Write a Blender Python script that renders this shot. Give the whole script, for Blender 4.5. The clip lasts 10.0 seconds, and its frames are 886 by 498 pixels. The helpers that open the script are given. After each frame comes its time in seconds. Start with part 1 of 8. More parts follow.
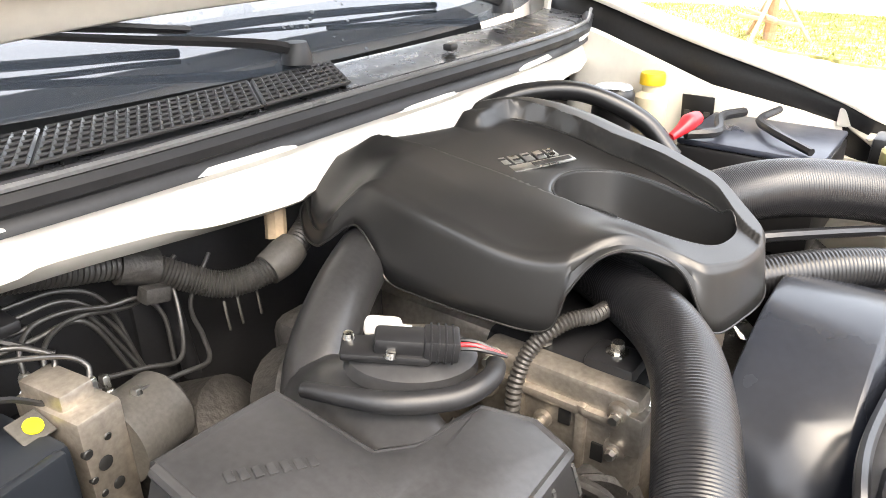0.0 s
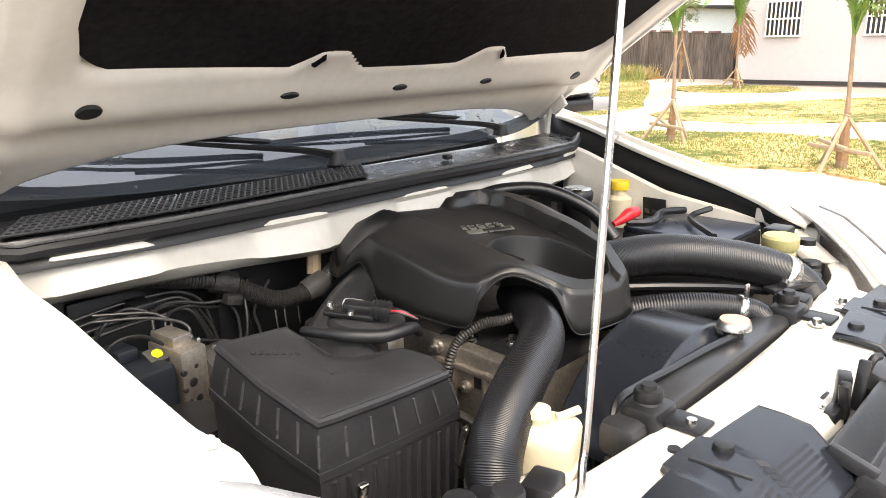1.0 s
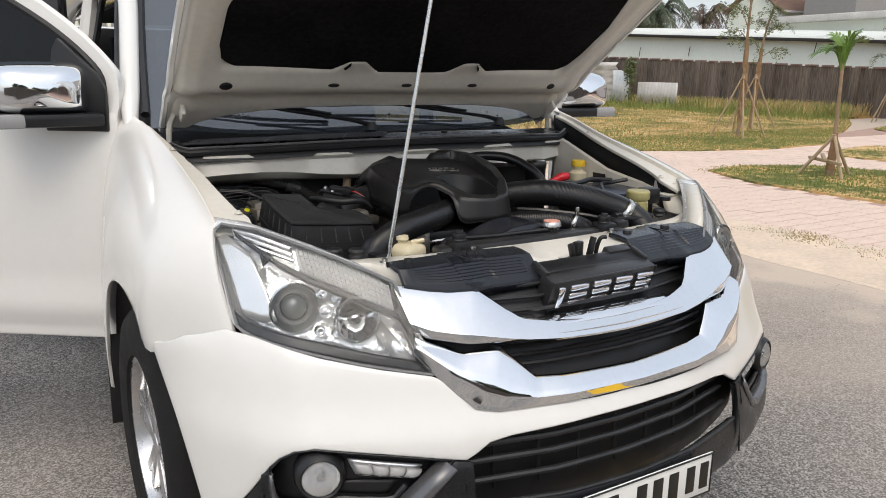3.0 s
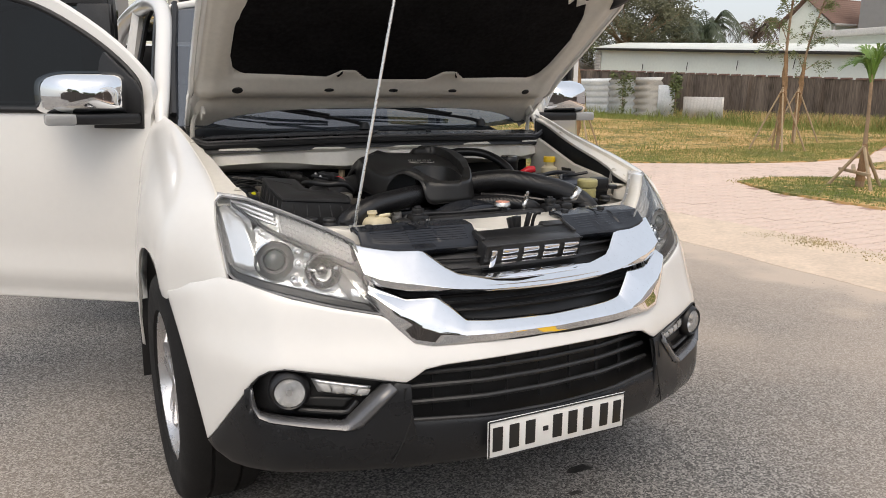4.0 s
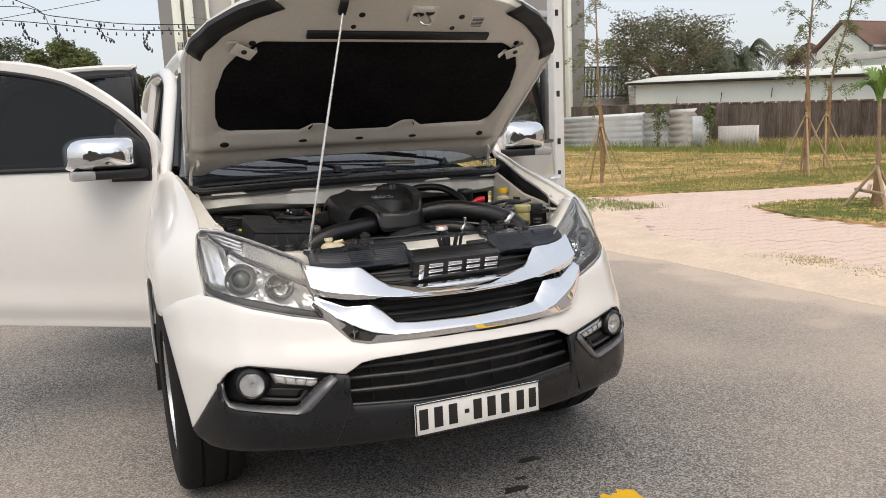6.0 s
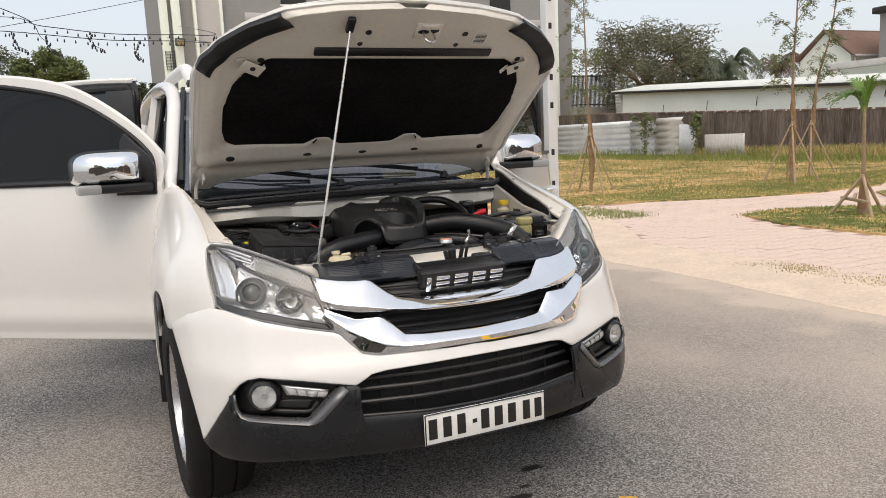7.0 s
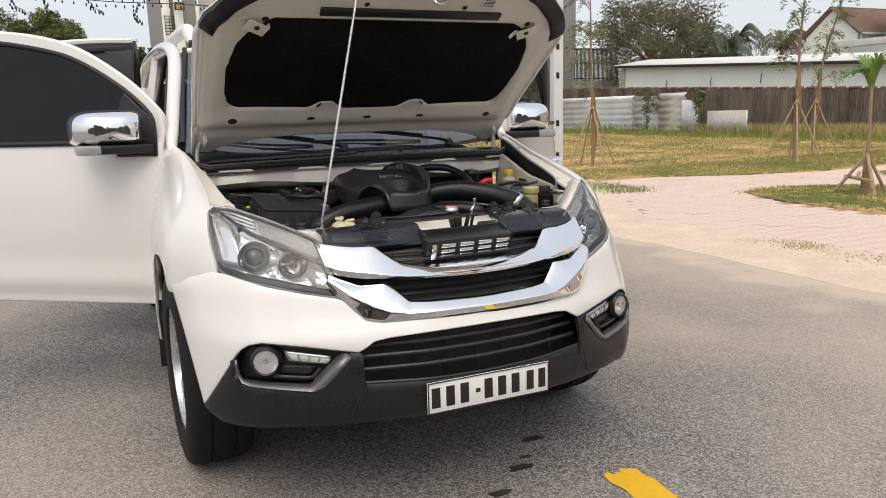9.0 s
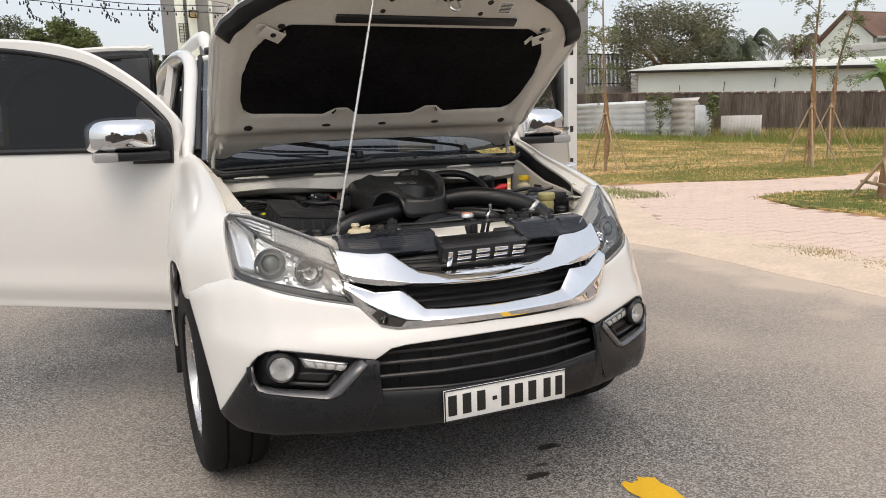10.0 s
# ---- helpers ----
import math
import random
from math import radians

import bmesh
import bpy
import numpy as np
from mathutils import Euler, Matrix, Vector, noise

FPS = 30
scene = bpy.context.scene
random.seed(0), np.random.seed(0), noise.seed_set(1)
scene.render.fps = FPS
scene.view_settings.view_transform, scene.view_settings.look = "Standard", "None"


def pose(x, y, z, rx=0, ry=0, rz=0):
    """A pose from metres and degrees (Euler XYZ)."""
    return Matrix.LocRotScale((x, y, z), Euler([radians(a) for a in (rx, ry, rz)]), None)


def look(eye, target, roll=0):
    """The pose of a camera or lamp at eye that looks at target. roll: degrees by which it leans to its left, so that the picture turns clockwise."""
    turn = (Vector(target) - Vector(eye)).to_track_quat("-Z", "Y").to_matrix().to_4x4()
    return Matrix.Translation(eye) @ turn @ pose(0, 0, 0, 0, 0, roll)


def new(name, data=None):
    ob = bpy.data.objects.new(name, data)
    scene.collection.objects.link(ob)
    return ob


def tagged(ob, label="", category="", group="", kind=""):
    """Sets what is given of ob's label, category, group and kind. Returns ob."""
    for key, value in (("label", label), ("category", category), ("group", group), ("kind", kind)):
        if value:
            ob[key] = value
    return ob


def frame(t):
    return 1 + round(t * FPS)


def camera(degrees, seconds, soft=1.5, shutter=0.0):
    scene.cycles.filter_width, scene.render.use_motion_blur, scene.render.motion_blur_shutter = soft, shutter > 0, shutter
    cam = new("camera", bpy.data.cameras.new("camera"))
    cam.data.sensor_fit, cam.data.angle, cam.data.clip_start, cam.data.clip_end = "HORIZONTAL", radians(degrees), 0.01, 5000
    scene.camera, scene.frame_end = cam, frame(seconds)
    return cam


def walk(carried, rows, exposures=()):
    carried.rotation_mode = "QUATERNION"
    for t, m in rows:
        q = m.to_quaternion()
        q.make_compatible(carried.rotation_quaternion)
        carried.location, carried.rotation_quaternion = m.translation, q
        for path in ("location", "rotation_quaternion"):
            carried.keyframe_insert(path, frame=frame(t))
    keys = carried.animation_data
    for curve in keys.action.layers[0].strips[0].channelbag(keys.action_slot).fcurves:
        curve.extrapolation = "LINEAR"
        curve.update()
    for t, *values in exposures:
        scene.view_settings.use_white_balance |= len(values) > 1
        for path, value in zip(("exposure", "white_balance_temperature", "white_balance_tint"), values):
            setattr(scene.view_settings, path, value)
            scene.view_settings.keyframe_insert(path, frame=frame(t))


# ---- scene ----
cam = camera(62.3, 10.0, 0.9)
PATH = [
    (0, (-0.788, 0.503, 1.441), (0.667, 1.577, 0.586), -0.5),
    (0.5, (-0.87, 0.299, 1.453), (0.584, 1.51, 0.804), -1.4),
    (1, (-1.032, 0.045, 1.486), (0.349, 1.386, 0.943), -1.0),
    (1.5, (-1.044, -0.24, 1.447), (0.241, 1.213, 0.962), -0.7),
    (2, (-1.088, -0.554, 1.445), (0.092, 0.99, 0.976), -0.2),
    (2.5, (-1.199, -0.833, 1.443), (-0.124, 0.786, 0.972), 0.2),
    (3, (-1.199, -1.11, 1.448), (-0.206, 0.561, 0.977), 0.7),
    (3.2, (-1.15, -1.236, 1.425), (-0.192, 0.456, 0.958), 0.8),
    (4.3, (-1.179, -1.717, 1.413), (-0.32, 0.041, 0.998), 0.1),
    (4.5, (-1.183, -1.798, 1.425), (-0.34, -0.029, 1.021), -0.2),
    (5, (-1.1, -2.003, 1.418), (-0.303, -0.206, 1.047), -1.5),
    (5.5, (-0.991, -2.135, 1.401), (-0.228, -0.318, 1.061), -2.4),
    (7, (-1.098, -2.197, 1.44), (-0.296, -0.389, 1.144), -2.7),
    (7.5, (-1.101, -2.188, 1.424), (-0.282, -0.39, 1.112), -2.2),
    (8, (-1.087, -2.154, 1.404), (-0.267, -0.361, 1.064), -1.8),
    (8.5, (-1.097, -2.158, 1.413), (-0.285, -0.366, 1.051), -1.6),
    (9, (-1.108, -2.151, 1.417), (-0.309, -0.356, 1.047), -1.6),
    (9.5, (-1.116, -2.144, 1.42), (-0.331, -0.341, 1.055), -1.7),
    (10, (-1.117, -2.135, 1.419), (-0.346, -0.324, 1.065), -1.8),
]
EXPO = [(0, 2.75, 7000, 10), (0.5, 2.35, 7000, 10), (1.0, 1.6, 6900, 10), (1.5, 0.85, 6700, 10), (2.0, 0.28, 6500, 9), (2.5, 0.06, 6450, 8), (4.5, 0.04, 6800, 10), (10, 0.04, 6800, 10)]
walk(cam, [(t, look(eye, target, roll)) for t, eye, target, roll in PATH], EXPO)

# ---- sky and sun ----
world = bpy.data.worlds.new("sky")
world.use_nodes = True
scene.world = world
wn = world.node_tree
sky = wn.nodes.new("ShaderNodeTexSky")
sky.sky_type, sky.sun_disc = "NISHITA", False
sky.sun_elevation, sky.sun_rotation = radians(58), radians(208)
sky.air_density, sky.dust_density, sky.ozone_density = 1.0, 5.0, 1.0
wn.links.new(sky.outputs[0], wn.nodes["Background"].inputs[0])
wn.nodes["Background"].inputs[1].default_value = 0.09
haze = wn.nodes.new("ShaderNodeBackground")
haze.inputs[0].default_value, haze.inputs[1].default_value = (0.92, 0.965, 1.03, 1), 0.60
both_skies = wn.nodes.new("ShaderNodeAddShader")
wn.links.new(wn.nodes["Background"].outputs[0], both_skies.inputs[0])
wn.links.new(haze.outputs[0], both_skies.inputs[1])
wn.links.new(both_skies.outputs[0], wn.nodes["World Output"].inputs[0])
sun = new("sun", bpy.data.lights.new("sun", "SUN"))
sun.data.energy, sun.data.angle, sun.data.color = 0.95, radians(50), (1.0, 0.93, 0.82)
SUN_FROM = Vector((math.sin(radians(208)) * math.cos(radians(58)), math.cos(radians(208)) * math.cos(radians(58)), math.sin(radians(58))))
sun.matrix_world = look(SUN_FROM * 40, (0, 0, 0))


# ---- materials ----
def mat(name, col, rough=0.5, metal=0.0, var=0.12, scale=8.0, bump=0.0, bscale=150.0, coat=0.0, rvar=0.1, tint=None, spec=0.5):
    """A surface with colour that varies at two scales, uneven roughness and a fine relief."""
    m = bpy.data.materials.new(name)
    m.use_nodes = True
    t = m.node_tree
    b = t.nodes["Principled BSDF"]
    tc = t.nodes.new("ShaderNodeTexCoord")
    big, fine = t.nodes.new("ShaderNodeTexNoise"), t.nodes.new("ShaderNodeTexNoise")
    big.inputs["Scale"].default_value, fine.inputs["Scale"].default_value = scale, scale * 11
    big.inputs["Detail"].default_value, fine.inputs["Detail"].default_value = 5, 4
    for n in (big, fine):
        t.links.new(tc.outputs["Object"], n.inputs["Vector"])
    add = t.nodes.new("ShaderNodeMath")
    add.operation = "ADD"
    t.links.new(big.outputs[0], add.inputs[0])
    t.links.new(fine.outputs[0], add.inputs[1])
    ramp = t.nodes.new("ShaderNodeMapRange")
    ramp.inputs[1].default_value, ramp.inputs[2].default_value = 0.65, 1.35
    t.links.new(add.outputs[0], ramp.inputs[0])
    mix = t.nodes.new("ShaderNodeMix")
    mix.data_type = "RGBA"
    low = tint or tuple(c * (1 - var) for c in col)
    high = tuple(min(1, c * (1 + var)) for c in col)
    mix.inputs[6].default_value, mix.inputs[7].default_value = (*low, 1), (*high, 1)
    t.links.new(ramp.outputs[0], mix.inputs[0])
    t.links.new(mix.outputs[2], b.inputs["Base Color"])
    rr = t.nodes.new("ShaderNodeMapRange")
    rr.inputs[1].default_value, rr.inputs[2].default_value = 0.3, 0.7
    rr.inputs[3].default_value, rr.inputs[4].default_value = max(0.02, rough - rvar), min(1, rough + rvar)
    t.links.new(big.outputs[0], rr.inputs[0])
    t.links.new(rr.outputs[0], b.inputs["Roughness"])
    b.inputs["Metallic"].default_value = metal
    b.inputs["Coat Weight"].default_value, b.inputs["Coat Roughness"].default_value = coat, 0.04
    b.inputs["Specular IOR Level"].default_value = spec
    if bump:
        rel = t.nodes.new("ShaderNodeTexNoise")
        rel.inputs["Scale"].default_value, rel.inputs["Detail"].default_value = bscale, 4
        bp = t.nodes.new("ShaderNodeBump")
        bp.inputs["Strength"].default_value, bp.inputs["Distance"].default_value = bump, 0.02
        t.links.new(tc.outputs["Object"], rel.inputs["Vector"])
        t.links.new(rel.outputs[0], bp.inputs["Height"])
        t.links.new(bp.outputs[0], b.inputs["Normal"])
    return m


def clear(name, tint, gloss_rough=0.02, body=0.0, body_col=(0.5, 0.5, 0.5), ior=1.5):
    """Thin glass or clear plastic: see-through with a glossy face."""
    m = bpy.data.materials.new(name)
    m.use_nodes = True
    t = m.node_tree
    t.nodes.remove(t.nodes["Principled BSDF"])
    out = t.nodes["Material Output"]
    tr, gl, fr, mx = (t.nodes.new(k) for k in ("ShaderNodeBsdfTransparent", "ShaderNodeBsdfGlossy", "ShaderNodeFresnel", "ShaderNodeMixShader"))
    tr.inputs[0].default_value = (*tint, 1)
    gl.inputs["Roughness"].default_value = gloss_rough
    fr.inputs[0].default_value = ior
    first = tr.outputs[0]
    if body:
        df, m2 = t.nodes.new("ShaderNodeBsdfDiffuse"), t.nodes.new("ShaderNodeMixShader")
        df.inputs[0].default_value = (*body_col, 1)
        m2.inputs[0].default_value = body
        t.links.new(first, m2.inputs[1])
        t.links.new(df.outputs[0], m2.inputs[2])
        first = m2.outputs[0]
    t.links.new(fr.outputs[0], mx.inputs[0])
    t.links.new(first, mx.inputs[1])
    t.links.new(gl.outputs[0], mx.inputs[2])
    t.links.new(mx.outputs[0], out.inputs[0])
    return m


PAINT = mat("pearl_white_paint", (0.73, 0.715, 0.685), 0.32, 0.0, 0.015, 3, coat=1.0, rvar=0.03)
BAYPAINT = mat("cream_white_bay_paint", (0.69, 0.655, 0.585), 0.42, 0, 0.06, 5, coat=0.25)
DARKGREY = mat("dark_grey_cladding", (0.011, 0.0115, 0.013), 0.3, 0.0, 0.12, 9, bump=0.02, bscale=600, spec=0.4)
CHROME = mat("chrome", (0.86, 0.87, 0.88), 0.05, 1.0, 0.02, 6, rvar=0.02)
STEEL = mat("bright_steel", (0.62, 0.61, 0.58), 0.28, 1.0, 0.15, 25)
PIPEMETAL = mat("dull_pipe_metal", (0.10, 0.097, 0.093), 0.4, 0.8, 0.25, 30)
ALU = mat("cast_aluminium", (0.40, 0.36, 0.31), 0.45, 0.85, 0.25, 14, bump=0.08, bscale=200)
BADGECHROME = mat("satin_badge_chrome", (0.88, 0.88, 0.89), 0.13, 1.0, 0.03, 10)
BLACK = mat("black_plastic", (0.013, 0.013, 0.014), 0.36, 0, 0.2, 12, bump=0.012, bscale=900, rvar=0.04, spec=0.4)
SATIN = mat("satin_black_plastic", (0.027, 0.027, 0.028), 0.34, 0, 0.3, 14, bump=0.01, bscale=1200, rvar=0.03, spec=0.42)
COVER = mat("engine_cover_plastic", (0.016, 0.0158, 0.0157), 0.36, 0, 0.06, 6, bump=0.012, bscale=1400, rvar=0.02, spec=0.45)
RUBBER = mat("black_rubber", (0.010, 0.010, 0.011), 0.5, 0, 0.3, 15, bump=0.03, bscale=300)
HOSE = mat("black_hose_rubber", (0.010, 0.010, 0.011), 0.3, 0, 0.12, 10, bump=0.01, bscale=900, rvar=0.03)
DARKLOOM = mat("dark_corrugated_loom", (0.030, 0.028, 0.026), 0.45, 0, 0.35, 20, bump=0.03, bscale=200)
WATER = mat("water", (0.10, 0.11, 0.12), 0.03, 0, 0.02, 5)
LOOM = mat("dusty_loom_plastic", (0.06, 0.056, 0.05), 0.6, 0, 0.35, 20, bump=0.05, bscale=200)
FELT = mat("black_felt_pad", (0.010, 0.0094, 0.010), 0.95, 0, 0.6, 6, bump=0.1, bscale=120, spec=0.08)
# dark metal, used for the shade line under the shed eave as well
GRIME = mat("oily_metal_and_shade", (0.04, 0.037, 0.034), 0.6, 0.3, 0.5, 18, bump=0.2, bscale=90)
TANK = mat("yellowed_tank_plastic", (0.66, 0.58, 0.40), 0.45, 0, 0.08, 9)
OLIVE = mat("aged_olive_cap_plastic", (0.40, 0.36, 0.16), 0.5, 0, 0.12, 12)
YELLOW = mat("yellow_cap_plastic", (0.85, 0.55, 0.02), 0.4, 0, 0.08, 10)
RED = mat("red_plastic", (0.62, 0.02, 0.03), 0.35, 0, 0.1, 10)
SALMON = mat("faded_red_cap_label", (0.75, 0.36, 0.27), 0.45, 0, 0.12, 18)
WHITE = mat("white_plastic", (0.75, 0.75, 0.73), 0.45, 0, 0.05, 10)
TYRE = mat("tyre_rubber", (0.012, 0.0115, 0.0115), 0.8, 0, 0.25, 14, bump=0.08, bscale=180, spec=0.25)
RIM = mat("silver_alloy", (0.62, 0.62, 0.63), 0.28, 0.9, 0.06, 10)
PLATEW = mat("white_plate_enamel", (0.78, 0.78, 0.76), 0.4, 0, 0.03, 12)
# plain black, used for the shaded gaps below the vents as well
INK = mat("black_ink_and_vent_shade", (0.012, 0.012, 0.012), 0.5, 0, 0.1, 12)
REFLECT = mat("silver_reflector", (0.90, 0.90, 0.90), 0.12, 0.7, 0.08, 30, bump=0.05, bscale=45)
FACET = mat("faceted_bright_reflector", (0.88, 0.88, 0.88), 0.12, 0.65, 0.06, 30, bump=0.35, bscale=38, rvar=0.05)
LAMPGREY = mat("silver_grey_lamp_bezel", (0.80, 0.80, 0.81), 0.25, 0.3, 0.08, 20)
SEALGREY = mat("grey_lens_edge", (0.20, 0.20, 0.20), 0.3, 0, 0.1, 14)
GLOSSPL = mat("glossy_blue_black_plastic", (0.014, 0.016, 0.021), 0.24, 0, 0.15, 8, bump=0.008, bscale=900, rvar=0.04, spec=0.4)
SMOKE = mat("dark_lamp_bezel", (0.028, 0.028, 0.030), 0.3, 0.1, 0.1, 12)
BULBGLASS = mat("dark_projector_lens", (0.05, 0.065, 0.065), 0.04, 0.0, 0.05, 10, coat=1.0)
# faint white body stands in for sky glare on the far lamp
GLASS = clear("lamp_lens", (0.95, 0.96, 0.96), 0.02, 0.025, (0.85, 0.86, 0.87), ior=1.45)
RIBBED = clear("ribbed_lens", (0.85, 0.85, 0.85), 0.12, 0.35, (0.86, 0.86, 0.85))
FOGLENS = clear("patterned_fog_lens", (0.9, 0.9, 0.9), 0.05, 0.08, (0.8, 0.81, 0.82))
# grey lightened for the light falling on the lattice top
LATTICE = mat("pale_lit_vent_plastic", (0.05, 0.05, 0.052), 0.35, 0, 0.15, 20)
# ribs paler than the box: wear, plus the glint along their edges
RIBGREY = mat("worn_rib_edge_glint", (0.055, 0.055, 0.056), 0.3, 0, 0.1, 20)
# highlight along the weatherstrip lip, put into a paler grey
LIPGREY = mat("rubber_lip_highlight", (0.12, 0.12, 0.12), 0.35, 0, 0.2, 20)
WETCOWL = mat("wet_black_cowl_plastic", (0.025, 0.025, 0.027), 0.3, 0, 0.3, 30, bump=0.02, bscale=90, rvar=0.12, coat=0.15, spec=0.5)
# pale blue body puts reflected sky into the filmed glass's colour
WINDSHIELD = clear("filmed_glass_sky_sheen", (0.10, 0.125, 0.15), 0.03, 0.10, (0.40, 0.47, 0.58), ior=2.3)
TINTED = clear("tinted_window", (0.045, 0.052, 0.055), ior=1.42)
SKIN_INT = mat("dark_cabin_fabric", (0.03, 0.03, 0.032), 0.9, 0, 0.2, 10)


# ---- mesh helpers ----
def grid(rows, close_u=False, close_v=False):
    bm = bmesh.new()
    vs = [[bm.verts.new(p) for p in r] for r in rows]
    nu, nv = len(vs), len(vs[0])
    for i in range(nu if close_u else nu - 1):
        for j in range(nv if close_v else nv - 1):
            q = [vs[i][j], vs[(i + 1) % nu][j], vs[(i + 1) % nu][(j + 1) % nv], vs[i][(j + 1) % nv]]
            try:
                bm.faces.new(q)
            except ValueError:
                pass
    return bm


def weld(bm, d=1e-5):
    bmesh.ops.remove_doubles(bm, verts=bm.verts[:], dist=d)
    bmesh.ops.recalc_face_normals(bm, faces=bm.faces[:])
    return bm


def face(bm, way):
    """Turn an open sheet so that its faces look along way."""
    bm.normal_update()
    total = sum((f.normal * f.calc_area() for f in bm.faces), Vector())
    if total.dot(Vector(way)) < 0:
        bmesh.ops.reverse_faces(bm, faces=bm.faces[:])
    return bm


def join(*bms):
    out = bmesh.new()
    for b in bms:
        me = bpy.data.meshes.new("tmp")
        b.to_mesh(me)
        b.free()
        out.from_mesh(me)
        bpy.data.meshes.remove(me)
    return out


def moved(bm, m):
    bmesh.ops.transform(bm, matrix=m, verts=bm.verts[:])
    return bm


def spline(points, n):
    """n points along a Catmull-Rom curve through the points (any dimension)."""
    p = [np.array(q, float) for q in points]
    p = [2 * p[0] - p[1], *p, 2 * p[-1] - p[-2]]
    out = []
    for i in range(n):
        s = i / (n - 1) * (len(p) - 3)
        k = min(int(s), len(p) - 4)
        u = s - k
        a, b, c, d = p[k:k + 4]
        out.append(0.5 * (2 * b + (c - a) * u + (2 * a - 5 * b + 4 * c - d) * u * u + (3 * b - a - 3 * c + d) * u ** 3))
    return out


def tube(points, radius, n=24, seg=12, ribs=0, rib=0.12, caps=True, straight=False):
    """A round tube along a curve; ribs: how many rings stand proud along it."""
    path = [Vector(q) for q in (points if straight else spline(points, n))]
    n = len(path)
    rad = [float(np.interp(i / (n - 1), np.linspace(0, 1, len(radius)), radius)) for i in range(n)] if isinstance(radius, (list, tuple)) else [radius] * n
    up = Vector((0.13, 0.21, 0.97))
    rows = []
    for i, p in enumerate(path):
        d = (path[min(i + 1, n - 1)] - path[max(i - 1, 0)]).normalized()
        side = d.cross(up).normalized()
        up = side.cross(d).normalized()
        r = rad[i] * (1 + (rib * (1 if (i % 2) else -1) if ribs else 0))
        rows.append([p + (side * math.cos(a) + up * math.sin(a)) * r for a in np.linspace(0, 2 * math.pi, seg, endpoint=False)])
    bm = grid(rows, close_v=True)
    if caps:
        bm.verts.ensure_lookup_table()
        bm.faces.new(bm.verts[:seg])
        bm.faces.new(bm.verts[-seg:])
    bmesh.ops.recalc_face_normals(bm, faces=bm.faces[:])
    return bm


def lathe(profile, seg=24, m=None):
    """A turned solid: profile of (radius, height) about z."""
    rows = [[Vector((r * math.cos(a), r * math.sin(a), h)) for a in np.linspace(0, 2 * math.pi, seg, endpoint=False)] for r, h in profile]
    bm = weld(grid(rows, close_v=True), 1e-6)
    return moved(bm, m) if m else bm


def box(size, at=(0, 0, 0), bev=0.0, turn=(0, 0, 0), seg=2):
    bm = bmesh.new()
    bmesh.ops.create_cube(bm, size=1, matrix=Matrix.Diagonal((*size, 1)))
    if bev:
        bmesh.ops.bevel(bm, geom=bm.edges[:], offset=bev, segments=seg, profile=0.5, affect="EDGES")
    return moved(bm, pose(*at, *turn))


def slab(poly, depth, m=None, bev=0.0):
    """A flat polygon of (x, y) pulled out along z."""
    bm = bmesh.new()
    f = bm.faces.new([bm.verts.new((x, y, 0)) for x, y in poly])
    r = bmesh.ops.extrude_face_region(bm, geom=[f])
    bmesh.ops.translate(bm, verts=[v for v in r["geom"] if isinstance(v, bmesh.types.BMVert)], vec=(0, 0, depth))
    bmesh.ops.recalc_face_normals(bm, faces=bm.faces[:])
    if bev:
        bmesh.ops.bevel(bm, geom=bm.edges[:], offset=bev, segments=2, profile=0.5, affect="EDGES")
    return moved(bm, m) if m else bm


def part(name, bm, material, parent=None, label="", sharp=38, solid=0.0, bev=0.0, subsurf=0):
    me = bpy.data.meshes.new(name)
    bm.to_mesh(me)
    bm.free()
    me.materials.append(material)
    me.shade_smooth()
    me.set_sharp_from_angle(angle=radians(sharp))
    ob = new(name, me)
    ob.parent = parent
    if label:
        tagged(ob, label)
    if solid:
        s = ob.modifiers.new("thickness", "SOLIDIFY")
        s.thickness, s.offset = solid, -1
    if bev:
        b = ob.modifiers.new("edges", "BEVEL")
        b.width, b.segments, b.limit_method, b.angle_limit = bev, 2, "ANGLE", radians(40)
    if subsurf:
        s = ob.modifiers.new("smooth", "SUBSURF")
        s.levels = s.render_levels = subsurf
    return ob


def thing(name, label, category, at=(0, 0, 0), group=""):
    e = new(name)
    e.location = at
    e.empty_display_size = 0.1
    return tagged(e, label, category, group)


def mirrored(bm):
    """The bmesh with its mirror image across the car's middle plane."""
    me = bpy.data.meshes.new("tmp")
    bm.to_mesh(me)
    two = bmesh.new()
    two.from_mesh(me)
    bmesh.ops.transform(two, matrix=Matrix.Diagonal((-1, 1, 1, 1)), verts=two.verts[:])
    bmesh.ops.reverse_faces(two, faces=two.faces[:])
    bpy.data.meshes.remove(me)
    return two

